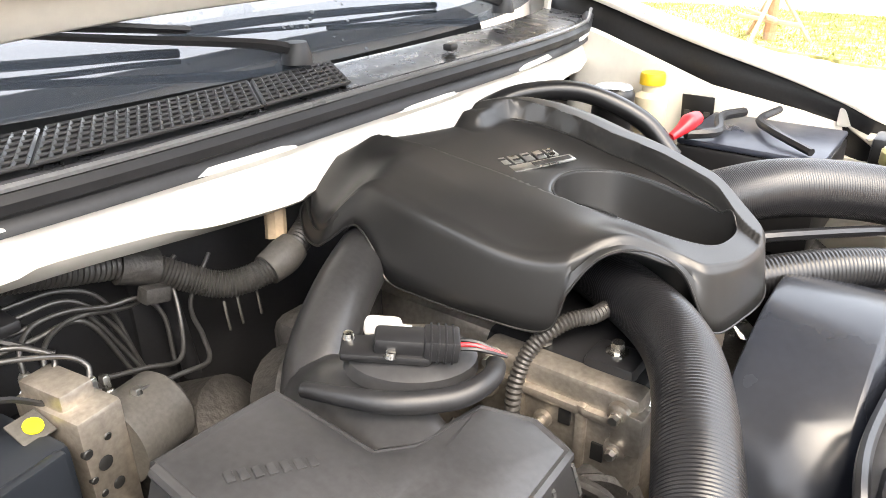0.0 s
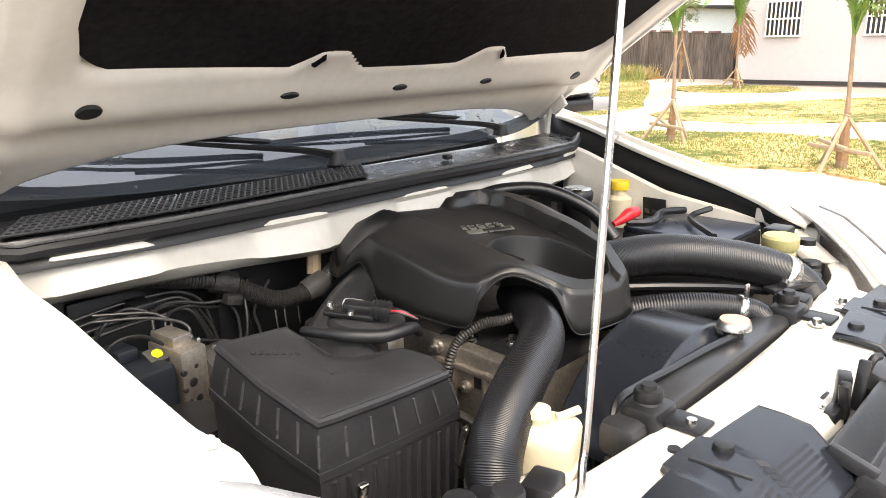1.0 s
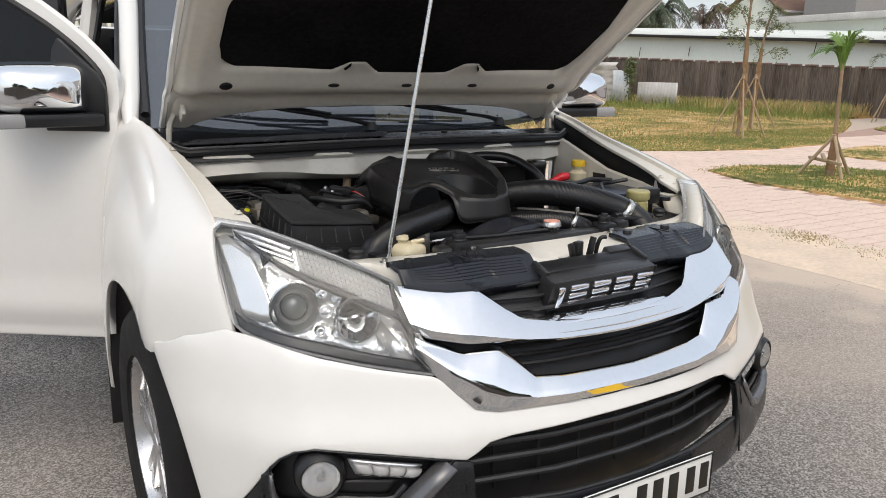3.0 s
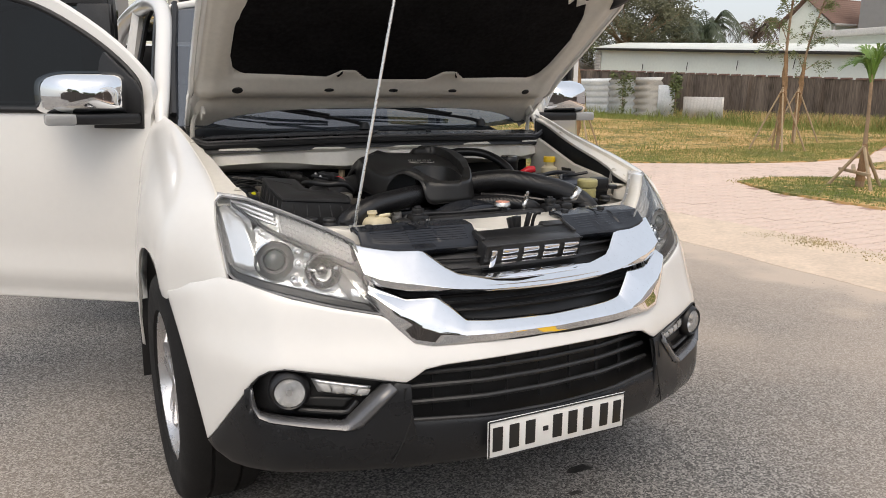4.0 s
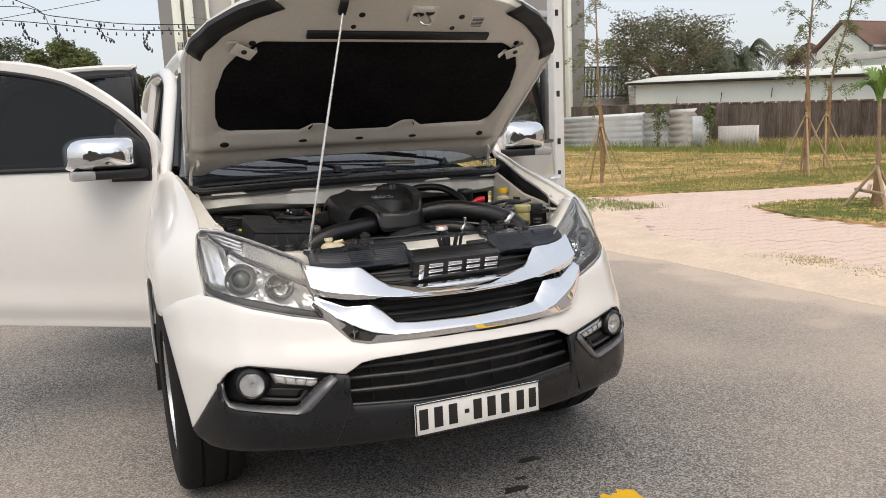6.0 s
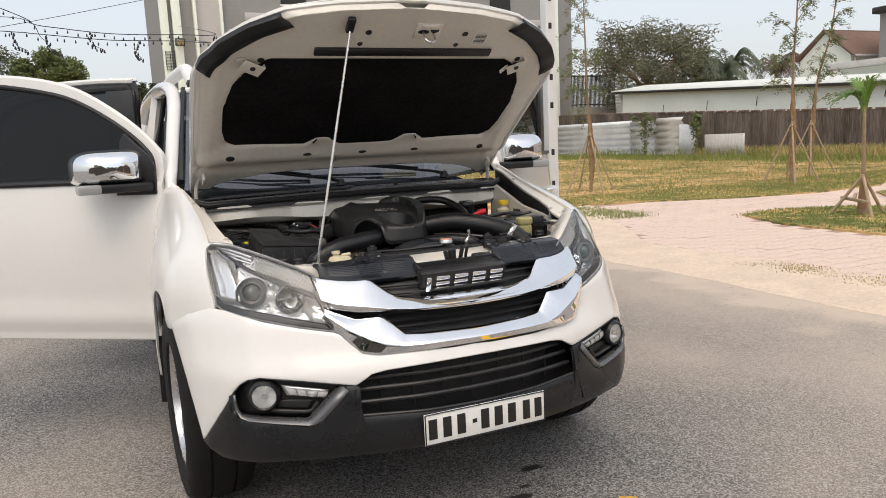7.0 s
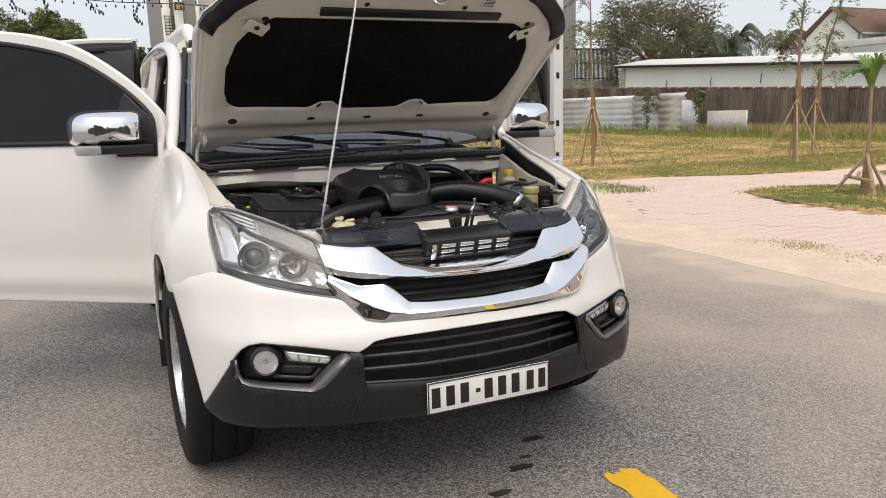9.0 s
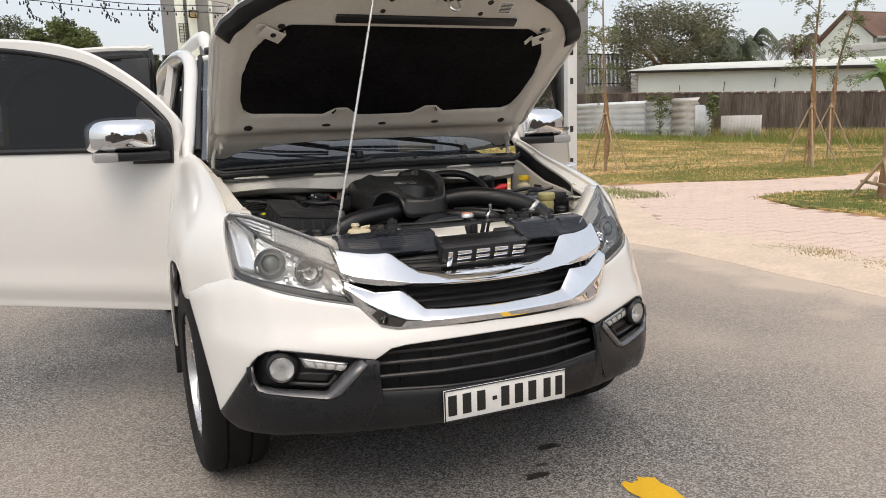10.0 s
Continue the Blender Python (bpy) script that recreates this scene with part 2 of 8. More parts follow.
# ---- ground and setting ----
def asphalt():
    """Grey road surface: pale and dark grit, broad stains, and sand drifted in from the kerb."""
    m = mat("worn_asphalt", (0.5, 0.5, 0.5), 0.9, 0, 0.2, 0.8, bump=0.2, bscale=120, spec=0.2)
    t = m.node_tree
    b = t.nodes["Principled BSDF"]
    tc = next(n for n in t.nodes if n.type == "TEX_COORD")
    grit, patch = t.nodes.new("ShaderNodeTexVoronoi"), t.nodes.new("ShaderNodeTexNoise")
    grit.inputs["Scale"].default_value = 160
    patch.inputs["Scale"].default_value, patch.inputs["Detail"].default_value = 0.55, 7
    ramp = t.nodes.new("ShaderNodeValToRGB")
    ramp.color_ramp.elements[0].position, ramp.color_ramp.elements[0].color = 0.0, (0.06, 0.058, 0.056, 1)
    ramp.color_ramp.elements[1].position, ramp.color_ramp.elements[1].color = 1.0, (0.40, 0.38, 0.355, 1)
    mid = ramp.color_ramp.elements.new(0.45)
    mid.color = (0.155, 0.15, 0.145, 1)
    sx = t.nodes.new("ShaderNodeSeparateXYZ")
    for n in (grit, patch):
        t.links.new(tc.outputs["Object"], n.inputs["Vector"])
    t.links.new(tc.outputs["Object"], sx.inputs[0])
    sep = t.nodes.new("ShaderNodeSeparateColor")
    t.links.new(grit.outputs["Color"], sep.inputs[0])
    t.links.new(sep.outputs[0], ramp.inputs[0])
    drift = t.nodes.new("ShaderNodeMapRange")
    drift.inputs[1].default_value, drift.inputs[2].default_value = 0.9, 4.2
    t.links.new(sx.outputs[0], drift.inputs[0])
    soft = t.nodes.new("ShaderNodeMapRange")
    soft.inputs[1].default_value, soft.inputs[2].default_value = 0.40, 0.66
    t.links.new(patch.outputs[0], soft.inputs[0])
    add = t.nodes.new("ShaderNodeMath")
    add.operation = "MULTIPLY_ADD"
    add.inputs[1].default_value, add.use_clamp = 0.55, True
    t.links.new(soft.outputs[0], add.inputs[0])
    t.links.new(drift.outputs[0], add.inputs[2])
    half = t.nodes.new("ShaderNodeMath")
    half.operation, half.inputs[1].default_value = "MULTIPLY", 0.58
    t.links.new(add.outputs[0], half.inputs[0])
    sand = t.nodes.new("ShaderNodeTexNoise")
    sand.inputs["Scale"].default_value, sand.inputs["Detail"].default_value = 1.3, 6
    t.links.new(tc.outputs["Object"], sand.inputs["Vector"])
    shift = t.nodes.new("ShaderNodeMath")
    shift.operation, shift.inputs[1].default_value = "MULTIPLY_ADD", 2.6
    t.links.new(sand.outputs[0], shift.inputs[0])
    t.links.new(sx.outputs[0], shift.inputs[2])
    spill = t.nodes.new("ShaderNodeMapRange")
    spill.inputs[1].default_value, spill.inputs[2].default_value, spill.inputs[4].default_value = 4.0, 5.15, 0.92
    t.links.new(shift.outputs[0], spill.inputs[0])
    most = t.nodes.new("ShaderNodeMath")
    most.operation = "MAXIMUM"
    t.links.new(half.outputs[0], most.inputs[0])
    t.links.new(spill.outputs[0], most.inputs[1])
    mix = t.nodes.new("ShaderNodeMix")
    mix.data_type = "RGBA"
    mix.inputs[7].default_value = (0.56, 0.465, 0.38, 1)
    t.links.new(most.outputs[0], mix.inputs[0])
    t.links.new(ramp.outputs[0], mix.inputs[6])
    t.links.new(mix.outputs[2], b.inputs["Base Color"])
    return m


PAVER = mat("pink_paver_concrete", (0.66, 0.52, 0.44), 0.85, 0, 0.12, 1.6, bump=0.06, bscale=60, spec=0.2)
KERB = mat("sandy_kerb_concrete", (0.64, 0.52, 0.41), 0.9, 0, 0.15, 2.5, bump=0.08, bscale=50, spec=0.2)
EARTH = mat("dry_grass_soil", (0.42, 0.28, 0.13), 0.95, 0, 0.3, 0.7, bump=0.25, bscale=22, tint=(0.15, 0.16, 0.06), spec=0.1)
tn = EARTH.node_tree
tones = tn.nodes.new("ShaderNodeValToRGB")
for pos, col in ((0.30, (0.13, 0.135, 0.05, 1)), (0.46, (0.34, 0.27, 0.11, 1)), (0.60, (0.56, 0.35, 0.15, 1))):
    e = tones.color_ramp.elements.new(pos)
    e.color = col
tones.color_ramp.elements[0].color, tones.color_ramp.elements[-1].color = (0.10, 0.12, 0.04, 1), (0.62, 0.50, 0.30, 1)
tn.links.new(next(n for n in tn.nodes if n.type == "MAP_RANGE").outputs[0], tones.inputs[0])
tn.links.new(tones.outputs[0], tn.nodes["Principled BSDF"].inputs["Base Color"])
GRASS = mat("green_grass", (0.15, 0.20, 0.055), 0.8, 0, 0.3, 1.2, tint=(0.21, 0.21, 0.07), spec=0.2)
DRYGRASS = mat("dry_grass", (0.40, 0.29, 0.11), 0.85, 0, 0.2, 1.2, tint=(0.20, 0.19, 0.07), spec=0.2)
STRAW = mat("pale_straw", (0.52, 0.40, 0.19), 0.85, 0, 0.2, 1.2, tint=(0.36, 0.26, 0.11), spec=0.2)
LINE = mat("yellow_road_paint", (0.72, 0.42, 0.01), 0.7, 0, 0.08, 9)
CONCRETE = mat("stained_concrete_wall", (0.16, 0.13, 0.108), 0.9, 0, 0.4, 0.9, bump=0.2, bscale=20, tint=(0.045, 0.036, 0.030), spec=0.2)
tn = CONCRETE.node_tree
streak_map = tn.nodes.new("ShaderNodeMapping")
streak_map.inputs["Scale"].default_value = (2.5, 2.5, 0.22)
tn.links.new(next(n for n in tn.nodes if n.type == "TEX_COORD").outputs["Object"], streak_map.inputs[0])
for n in [q for q in tn.nodes if q.type == "TEX_NOISE"][:2]:
    tn.links.new(streak_map.outputs[0], n.inputs["Vector"])
SHEDROOF = mat("pale_painted_sheet_roof", (0.66, 0.68, 0.64), 0.5, 0.1, 0.12, 1.5)
SHEDWHITE = mat("pale_green_white_wall", (0.80, 0.84, 0.77), 0.7, 0, 0.05, 0.7)
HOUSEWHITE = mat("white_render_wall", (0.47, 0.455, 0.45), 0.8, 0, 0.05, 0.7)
TIN = mat("galvanised_sheet", (0.60, 0.63, 0.65), 0.6, 0.1, 0.2, 1.2)
OLDTIN = mat("weathered_white_sheet", (0.55, 0.53, 0.50), 0.6, 0.2, 0.2, 1.5)
GREYWALL = mat("grey_building_wall", (0.27, 0.265, 0.26), 0.8, 0, 0.07, 0.4)
BARK = mat("sapling_bark", (0.27, 0.19, 0.12), 0.9, 0, 0.3, 14, bump=0.3, bscale=60)
STAKE = mat("bamboo_stake", (0.36, 0.27, 0.17), 0.75, 0, 0.25, 9, bump=0.1, bscale=80)
LEAF = mat("light_green_leaf", (0.135, 0.165, 0.06), 0.6, 0, 0.35, 3)
DARKLEAF = mat("dark_green_leaf", (0.085, 0.10, 0.05), 0.65, 0, 0.4, 0.8)
PALMLEAF = mat("palm_leaf", (0.12, 0.21, 0.035), 0.5, 0, 0.3, 5)
DEADLEAF = mat("dead_palm_leaf", (0.33, 0.19, 0.10), 0.7, 0, 0.25, 5)
BURLAP = mat("brown_burlap", (0.27, 0.175, 0.10), 0.95, 0, 0.35, 9, bump=0.3, bscale=70, spec=0.1)
GREYLEAF = mat("grey_green_leaf", (0.13, 0.13, 0.075), 0.7, 0, 0.4, 0.7)
LEAFMID = mat("mid_green_leaf", (0.12, 0.15, 0.05), 0.65, 0, 0.4, 0.8)
PALMDARK = mat("dark_palm_leaf", (0.065, 0.085, 0.045), 0.45, 0, 0.35, 1.5)
BROWNLEAF = mat("brown_palm_leaf", (0.10, 0.07, 0.05), 0.6, 0, 0.35, 1.5)
ROOFTILE = mat("red_brown_roof_tile", (0.20, 0.125, 0.10), 0.75, 0, 0.2, 3)
ASPHALT = asphalt()
JOINT = mat("sandy_paver_joint", (0.40, 0.27, 0.22), 0.95, 0, 0.15, 3)
WRAP = mat("brown_trunk_wrap", (0.25, 0.15, 0.08), 0.9, 0, 0.3, 14, bump=0.2, bscale=70)


def ground_piece(name, outline, z, material, depth=0.15, label="", category="ground"):
    ob = part(name, slab(outline, depth, pose(0, 0, z - depth), 0), material)
    return tagged(ob, label, category, kind="structure")


bm = grid([[(x, y, 0) for x in (-1500, -60, -20, -6, 0, 6, 20, 60, 1500)] for y in (-1500, -60, -20, -6, 0, 6, 20, 60, 1500)])
tagged(part("ground", face(bm, (0, 0, 1)), ASPHALT), "worn grey asphalt road with fine gravel texture", "road", kind="structure")

# the kerb: a chamfered strip of sandy concrete along the road
rows = []
for y in (*np.linspace(-60, -8, 60), *np.linspace(-7.95, 9.5, 560)):
    w = 4.02 + 0.05 * math.sin(y * 0.9) + 0.03 * math.sin(y * 2.3) + 0.012 * math.sin(y * 7.1) + 0.006 * math.sin(y * 43.0)
    if y > 5.0:
        w += (y - 5.0) * 0.5
    rows.append([(w - 0.10, y, 0.003), (w + 0.02, y, 0.012), (w + 0.25, y, 0.03), (w + 0.45, y, 0.052), (w + 0.9, y, 0.056), (w + 0.9, y, -0.1), (w - 0.1, y, -0.1)])
tagged(part("kerb", face(grid(rows, close_v=True), (0, 0, 1)), KERB), "sloping sandy concrete kerb along the asphalt", "kerb", kind="structure")

pave = [(4.9, -60), (60, -60), (60, 10), (23, 9.5), (21, 11), (14.5, 9.3), (11, 9.25), (8.8, 9.35), (7.6, 9.7), (6.9, 10.0), (4.9, 5.0)]
ground_piece("pavement", pave, 0.045, JOINT, 0.2, "pinkish brick-paved footpath beside the road", "pavement")
lawn = [(6.0, 10.0), (7.2, 9.5), (8.0, 9.2), (8.8, 8.85), (9.8, 8.35), (11.5, 7.95), (13.6, 8.1), (15.2, 9.0), (18, 10.4), (21, 12), (24, 14), (60, 14), (60, 120), (-60, 120), (-60, 60), (2, 22)]
ground_piece("lawn", lawn, 0.075, EARTH, 0.25, "dry yellow-green lawn behind the footpath", "lawn")
strip = [(7.75, 6.25), (7.3, 5.2), (7.25, 3.6), (7.5, 2.6), (6.9, 1.4), (6.6, -8), (9.9, -8), (10.4, 2), (10.5, 4.2), (9.7, 5.9), (8.6, 6.4)]
ground_piece("planting_bed", strip, 0.075, EARTH, 0.25, "grass planting bed with staked young palms", "lawn")
patch = [(12.2, 7.2), (11.6, 6.6), (11.7, 5.0), (13.3, 3.4), (15, -1), (22, -3), (20.5, 3.5), (19, 4.8), (16, 6.5), (14.0, 7.5)]
ground_piece("lawn_patch", patch, 0.070, EARTH, 0.25, "patchy dry grass between the footpaths", "lawn")
oval = [(20.2 + 1.7 * math.cos(a), 8.9 + 1.7 * math.sin(a)) for a in np.linspace(0, 2 * math.pi, 28, endpoint=False)]
ground_piece("palm_bed", oval, 0.072, EARTH, 0.25, "oval grass bed round a young palm", "lawn")
bm = grid([[(x + 0.008 * math.sin(y * 40), y + (0.012 * math.sin(x * 75) + 0.008 * math.sin(x * 190) if y > -0.01 else 0), 0.004) for x in np.linspace(0.515, 0.665, 25)] for y in (*np.linspace(-3.2, -0.2, 4), *np.linspace(-0.1, 0.02, 5))])
for x, y, r in ((0.447, 0.433, 0.05), (0.259, 0.229, 0.05), (0.092, 0.086, 0.045), (0.33, 0.30, 0.025)):
    spot = bmesh.new()
    spot.faces.new([spot.verts.new((x + r * (1 + 0.3 * math.sin(3 * a + x * 9)) * math.cos(a), y + 0.6 * r * (1 + 0.3 * math.cos(2 * a)) * math.sin(a), 0.0015)) for a in np.linspace(0, 2 * math.pi, 18, endpoint=False)])
    tagged(part("oil_spot", face(spot, (0, 0, 1)), GRIME), "dark oil drip stain on the asphalt", "stain", kind="structure")
tagged(part("road_line", face(bm, (0, 0, 1)), LINE), "yellow painted road line with worn end", "road marking", kind="structure")

rng = np.random.default_rng(12)
peb_v, peb_f = [], []
for _ in range(900):
    x, y, r = (rng.uniform(2.9, 4.6) if rng.random() < 0.7 else rng.uniform(-3.5, 3.5)), rng.uniform(-3.0, 6.0), rng.uniform(0.002, 0.007)
    if abs(x) < 1.0 and y > -0.1:
        continue
    k = len(peb_v)
    peb_v += [(x + r * math.cos(a), y + r * math.sin(a), 0.001) for a in np.linspace(0, 2 * math.pi, 5, endpoint=False)] + [(x, y, r * 0.8)]
    peb_f += [(k + i, k + (i + 1) % 5, k + 5) for i in range(5)]
me = bpy.data.meshes.new("gravel")
me.from_pydata(peb_v, [], peb_f)
me.materials.append(mat("loose_gravel", (0.22, 0.20, 0.18), 0.9, 0, 0.5, 3))
tagged(new("gravel", me), "loose small stones scattered on the road", "gravel", kind="stuff")

# ---- far wall, shed, tin fence, buildings ----
wall = thing("boundary_wall", "dark stained concrete boundary wall behind the lawn", "wall", (0, 0, 0))
wall["kind"] = "structure"


def wall_at(y):
    return 26.0 - 0.08 * (y - 10)


wall_top = lambda y: 1.86 + 0.037 * (y - 18)
rows = [[(wall_at(y), y, 0), (wall_at(y), y, wall_top(y)), (wall_at(y) + 0.15, y, wall_top(y)), (wall_at(y) + 0.15, y, 0)] for y in np.linspace(10.4, 36, 26)]
part("panel", weld(grid(rows, close_v=True)), CONCRETE, wall)
for y in np.arange(11.5, 36, 3.3):
    part("pillar", box((0.26, 0.30, wall_top(y) + 0.02), (wall_at(y) - 0.05, y, wall_top(y) / 2 + 0.01), 0.01), CONCRETE, wall)
shed = thing("long_shed", "long low shed with pale green-white wall and corrugated roof", "shed", (26.3, 20, 0))
zs = lambda y: 2.9 + (y - 17.55) * 0.051
rows = [[(0.9, y - 20, 0), (0.9, y - 20, zs(y)), (5.5, y - 20, zs(y)), (5.5, y - 20, 0)] for y in np.linspace(8, 34.5, 12)]
part("wall", weld(grid(rows, close_v=True)), SHEDWHITE, shed)
rows = []
for k, y in enumerate(np.linspace(8, 34.8, 268)):
    c = 0.03 * (k % 2)
    rows.append([(0.62, y - 20, zs(y) + c), (3.2, y - 20, zs(y) + 0.36 + c), (6, y - 20, zs(y) + 0.1 + c)])
# dark strip drawn in for the shade below the roof edge
part("eave_shade", box((0.06, 26.5, 0.13), (0.60, 1.2, zs(21.2) - 0.06), 0.01, (math.degrees(math.atan(0.051)), 0, 0)), GRIME, shed, "dark strip for the shade line under the eave")
for k in range(9):
    part("end_sheet", box((0.14, 0.5, 0.16), (0.80 + 0.02 * (k % 2), 14.3, 2.15 + 0.165 * k), 0.05), OLDTIN, shed, "stacked pale sheet at the shed's end")
for y in (30.5, 27.2, 24.0, 20.9, 17.6):
    part("wall_rod", tube([(0.86, y - 20, 2.3), (0.80, y - 20.12, 2.75)], 0.018, 2, 5, straight=True), GRIME, shed)
for k, y in enumerate(np.arange(12.2, 34, 0.62)):
    part("coping_brick", box((0.22, 0.40 + 0.1 * math.sin(k * 3.1), 0.07), (wall_at(y) + 0.07, y, wall_top(y) + 0.03), 0.01, (0, 0, 4 * math.sin(k * 1.7))), ROOFTILE, wall)
part("roof", face(grid(rows), (0, 0, 1)), SHEDROOF, shed, "weathered corrugated sheet roof", sharp=20, solid=0.02)


def tin_sheet(y0, y1, z, x0, x1, material, upright=False, label="corrugated metal fence sheet"):
    ob = thing("fence_sheet", label, "fence", (x0, y0, 0.1), "metal fence sheets")
    rows = []
    n = int(abs(y1 - y0) / 0.09) if upright else int(z / 0.15)
    for k in range(n + 1):
        f = k / n
        c = (0.05 if upright else 0.16) * (k % 2)
        if upright:
            rows.append([(f * (x1 - x0) - c, f * (y1 - y0), 0), (f * (x1 - x0) - c, f * (y1 - y0), z)])
        else:
            rows.append([(-c, 0, f * z), (x1 - x0 - c, y1 - y0, f * z)])
    part("sheet", face(grid(rows), (-1, 0, 0)), material, ob, sharp=20, solid=0.01)
    return ob


tin_sheet(37.2, 28.2, 1.82, 23.2, 23.2, TIN)
tin_sheet(28.1, 26.2, 1.75, 23.1, 23.2, TIN)
tin_sheet(26.1, 24.4, 1.85, 23.0, 23.1, OLDTIN, label="weathered white stacked metal sheets in the fence")
tin_sheet(24.55, 23.5, 1.5, 22.95, 23.0, TIN, True)
tin_sheet(23.2, 21.0, 1.0, 23.2, 23.3, OLDTIN, True, "low pale metal sheet leaning by the wall")

white = thing("white_building", "white single-storey building with barred windows", "building", (22.6, 9.9, 0.04))
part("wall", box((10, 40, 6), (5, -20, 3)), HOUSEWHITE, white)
part("skirt", box((0.06, 40, 0.12), (-0.02, -20, 0.1)), GRIME, white, "dark base strip")
for k in range(4):
    y = -1.3 - 2.75 * k
    w = part("window", box((0.05, 1.0, 1.05), (-0.01, y, 1.95)), INK, white, "dark window behind white bars")
    for z in (1.45, 1.95, 2.45):
        part("bar", box((0.05, 1.06, 0.05), (-0.06, y, z), 0.008), WHITE, w)
    for d in np.linspace(-0.5, 0.5, 9):
        part("bar", box((0.04, 0.045, 1.06), (-0.05, y + d, 1.95), 0.008), WHITE, w)

house = thing("far_house", "white gabled house with red-brown tiled roof", "house", (38, 29, 0))
bm = bmesh.new()
gable = [bm.verts.new((x, y, z)) for x in (0, 9.5) for y, z in ((-1.7, 0), (-1.7, 5.1), (0, 6.55), (1.7, 5.1), (1.7, 0))]
for q in ((0, 1, 2, 3, 4), (5, 6, 7, 8, 9)):
    bm.faces.new([gable[i] for i in q])
for i in range(5):
    bm.faces.new([gable[i], gable[(i + 1) % 5], gable[(i + 1) % 5 + 5], gable[i + 5]])
part("wall", weld(bm), SHEDWHITE, house)
for sg in (-1, 1):
    rows = []
    for k in range(13):
        f = k / 12
        for d in (0.0, 0.035):
            rows.append([(x, sg * 2.05 * f, 6.75 - 1.62 * f - d) for x in (-0.25, 9.8)])
    part("roof", face(grid(rows), (0, 0, 1)), ROOFTILE, house, "red-brown tiled roof slope", sharp=15, solid=0.06)
part("gutter", box((9.9, 0.12, 0.12), (4.8, -2.1, 5.05), 0.02), HOUSEWHITE, house)
part("downpipe", box((0.12, 0.12, 5.0), (0.2, -1.8, 2.5), 0.02), WHITE, house)
part("window", box((1.1, 0.08, 1.1), (3.5, -1.71, 3.9), 0.01), INK, house)
tower = thing("stone_pillar", "grey stone building corner with dark roof edge", "building", (38.5, 26.0, 0))
part("wall", box((3, 3, 7.2), (1.5, -1.5, 3.6)), GREYWALL, tower)
part("roof", box((3.6, 3.6, 0.35), (1.5, -1.5, 7.35), 0.05), GRIME, tower)
low = thing("low_building", "long white low building behind the shed", "building", (31.5, 12, 0))
part("wall", box((5, 22, 3.9), (2.5, 0, 1.95)), SHEDWHITE, low)
part("roof", box((6, 22.6, 0.3), (2.4, 0, 4.0), 0.05), OLDTIN, low)

grey = thing("grey_building", "tall grey building with pale columns and glass balcony", "building", (2.15, 42, 0))
part("wall", box((26.9, 12, 16), (13.45, 6, 8)), GREYWALL, grey)
for x, w in ((0.22, 0.42), (0.86, 0.45), (1.86, 0.16), (3.28, 0.14), (25.4, 0.3)):
    part("column", box((w, 0.5, 16), (x, -0.2, 8), 0.02), SHEDWHITE, grey, "pale column")
for z in (4.5, 8.9, 12.5):
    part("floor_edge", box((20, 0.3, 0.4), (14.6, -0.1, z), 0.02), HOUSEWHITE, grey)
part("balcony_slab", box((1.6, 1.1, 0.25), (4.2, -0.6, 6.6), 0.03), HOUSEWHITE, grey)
bal = part("balcony_glass", box((1.4, 0.03, 1.1), (4.2, -1.1, 7.4), 0.005), mat("pale_green_glass", (0.55, 0.62, 0.62), 0.1, 0, 0.05, 2), grey, "pale glass balcony panel")
part("handrail", tube([(3.5, -1.12, 8.0), (4.9, -1.12, 8.0)], 0.035, 2, 8, straight=True), STEEL, bal)
part("wall_panel", box((1.3, 0.08, 16), (2.6, -0.05, 8), 0.01), HOUSEWHITE, grey, "lighter wall panel")
for z in np.arange(5.9, 6.9, 0.16):
    part("grille_bar", box((0.5, 0.03, 0.03), (0.35, -0.5, z)), INK, grey)
for x in (0.12, 0.35, 0.58):
    part("grille_bar", box((0.03, 0.03, 1.0), (x, -0.5, 6.4)), INK, grey)
for k in range(4):
    for z in (6.4, 10.6):
        w = part("window", box((1.5, 0.1, 1.9), (7.5 + k * 4.6, -0.04, z)), INK, grey, "dark window")
        part("frame", box((1.64, 0.06, 0.08), (7.5 + k * 4.6, -0.08, z - 1.0)), WHITE, w)
flood = thing("flood_lamp", "small dark flood lamp on a bracket on the building", "lamp", (3.05, 41.2, 7.35))
part("housing", box((0.5, 0.2, 0.4), (0, 0, 0), 0.03, (20, 0, 8)), BLACK, flood)
part("lens", box((0.4, 0.02, 0.3), (0, -0.11, -0.03), 0.01, (20, 0, 8)), STEEL, flood)
part("arm", tube([(0, 0.05, 0.1), (0.05, 0.6, 0.3)], 0.03, 2, 6, straight=True), BLACK, flood)
rail = thing("rail_fence", "dark metal rail fence on a grey low wall", "fence", (29.4, 40, 0))
part("base_wall", box((3.9, 0.3, 3.15), (0.1, 0, 1.575), 0.02), GREYWALL, rail)
for x in np.linspace(-1.75, 1.75, 34):
    part("bar", box((0.05, 0.04, 2.15), (x, 0, 4.2)), GRIME, rail)
for z in (3.3, 4.3, 5.2):
    part("rail", box((3.6, 0.05, 0.07), (0, 0.03, z)), GRIME, rail)
post = thing("white_post", "slim white painted steel post with slots", "post", (2.35, 3.2, 0))
part("shaft", box((0.095, 0.095, 7.0), (0, 0, 3.5), 0.012), WHITE, post)
for z in np.arange(1.0, 4.5, 0.32):
    part("slot", box((0.03, 0.012, 0.05), (-0.01, -0.047, z + 0.05 * math.sin(z * 9)), 0.004), INK, post)


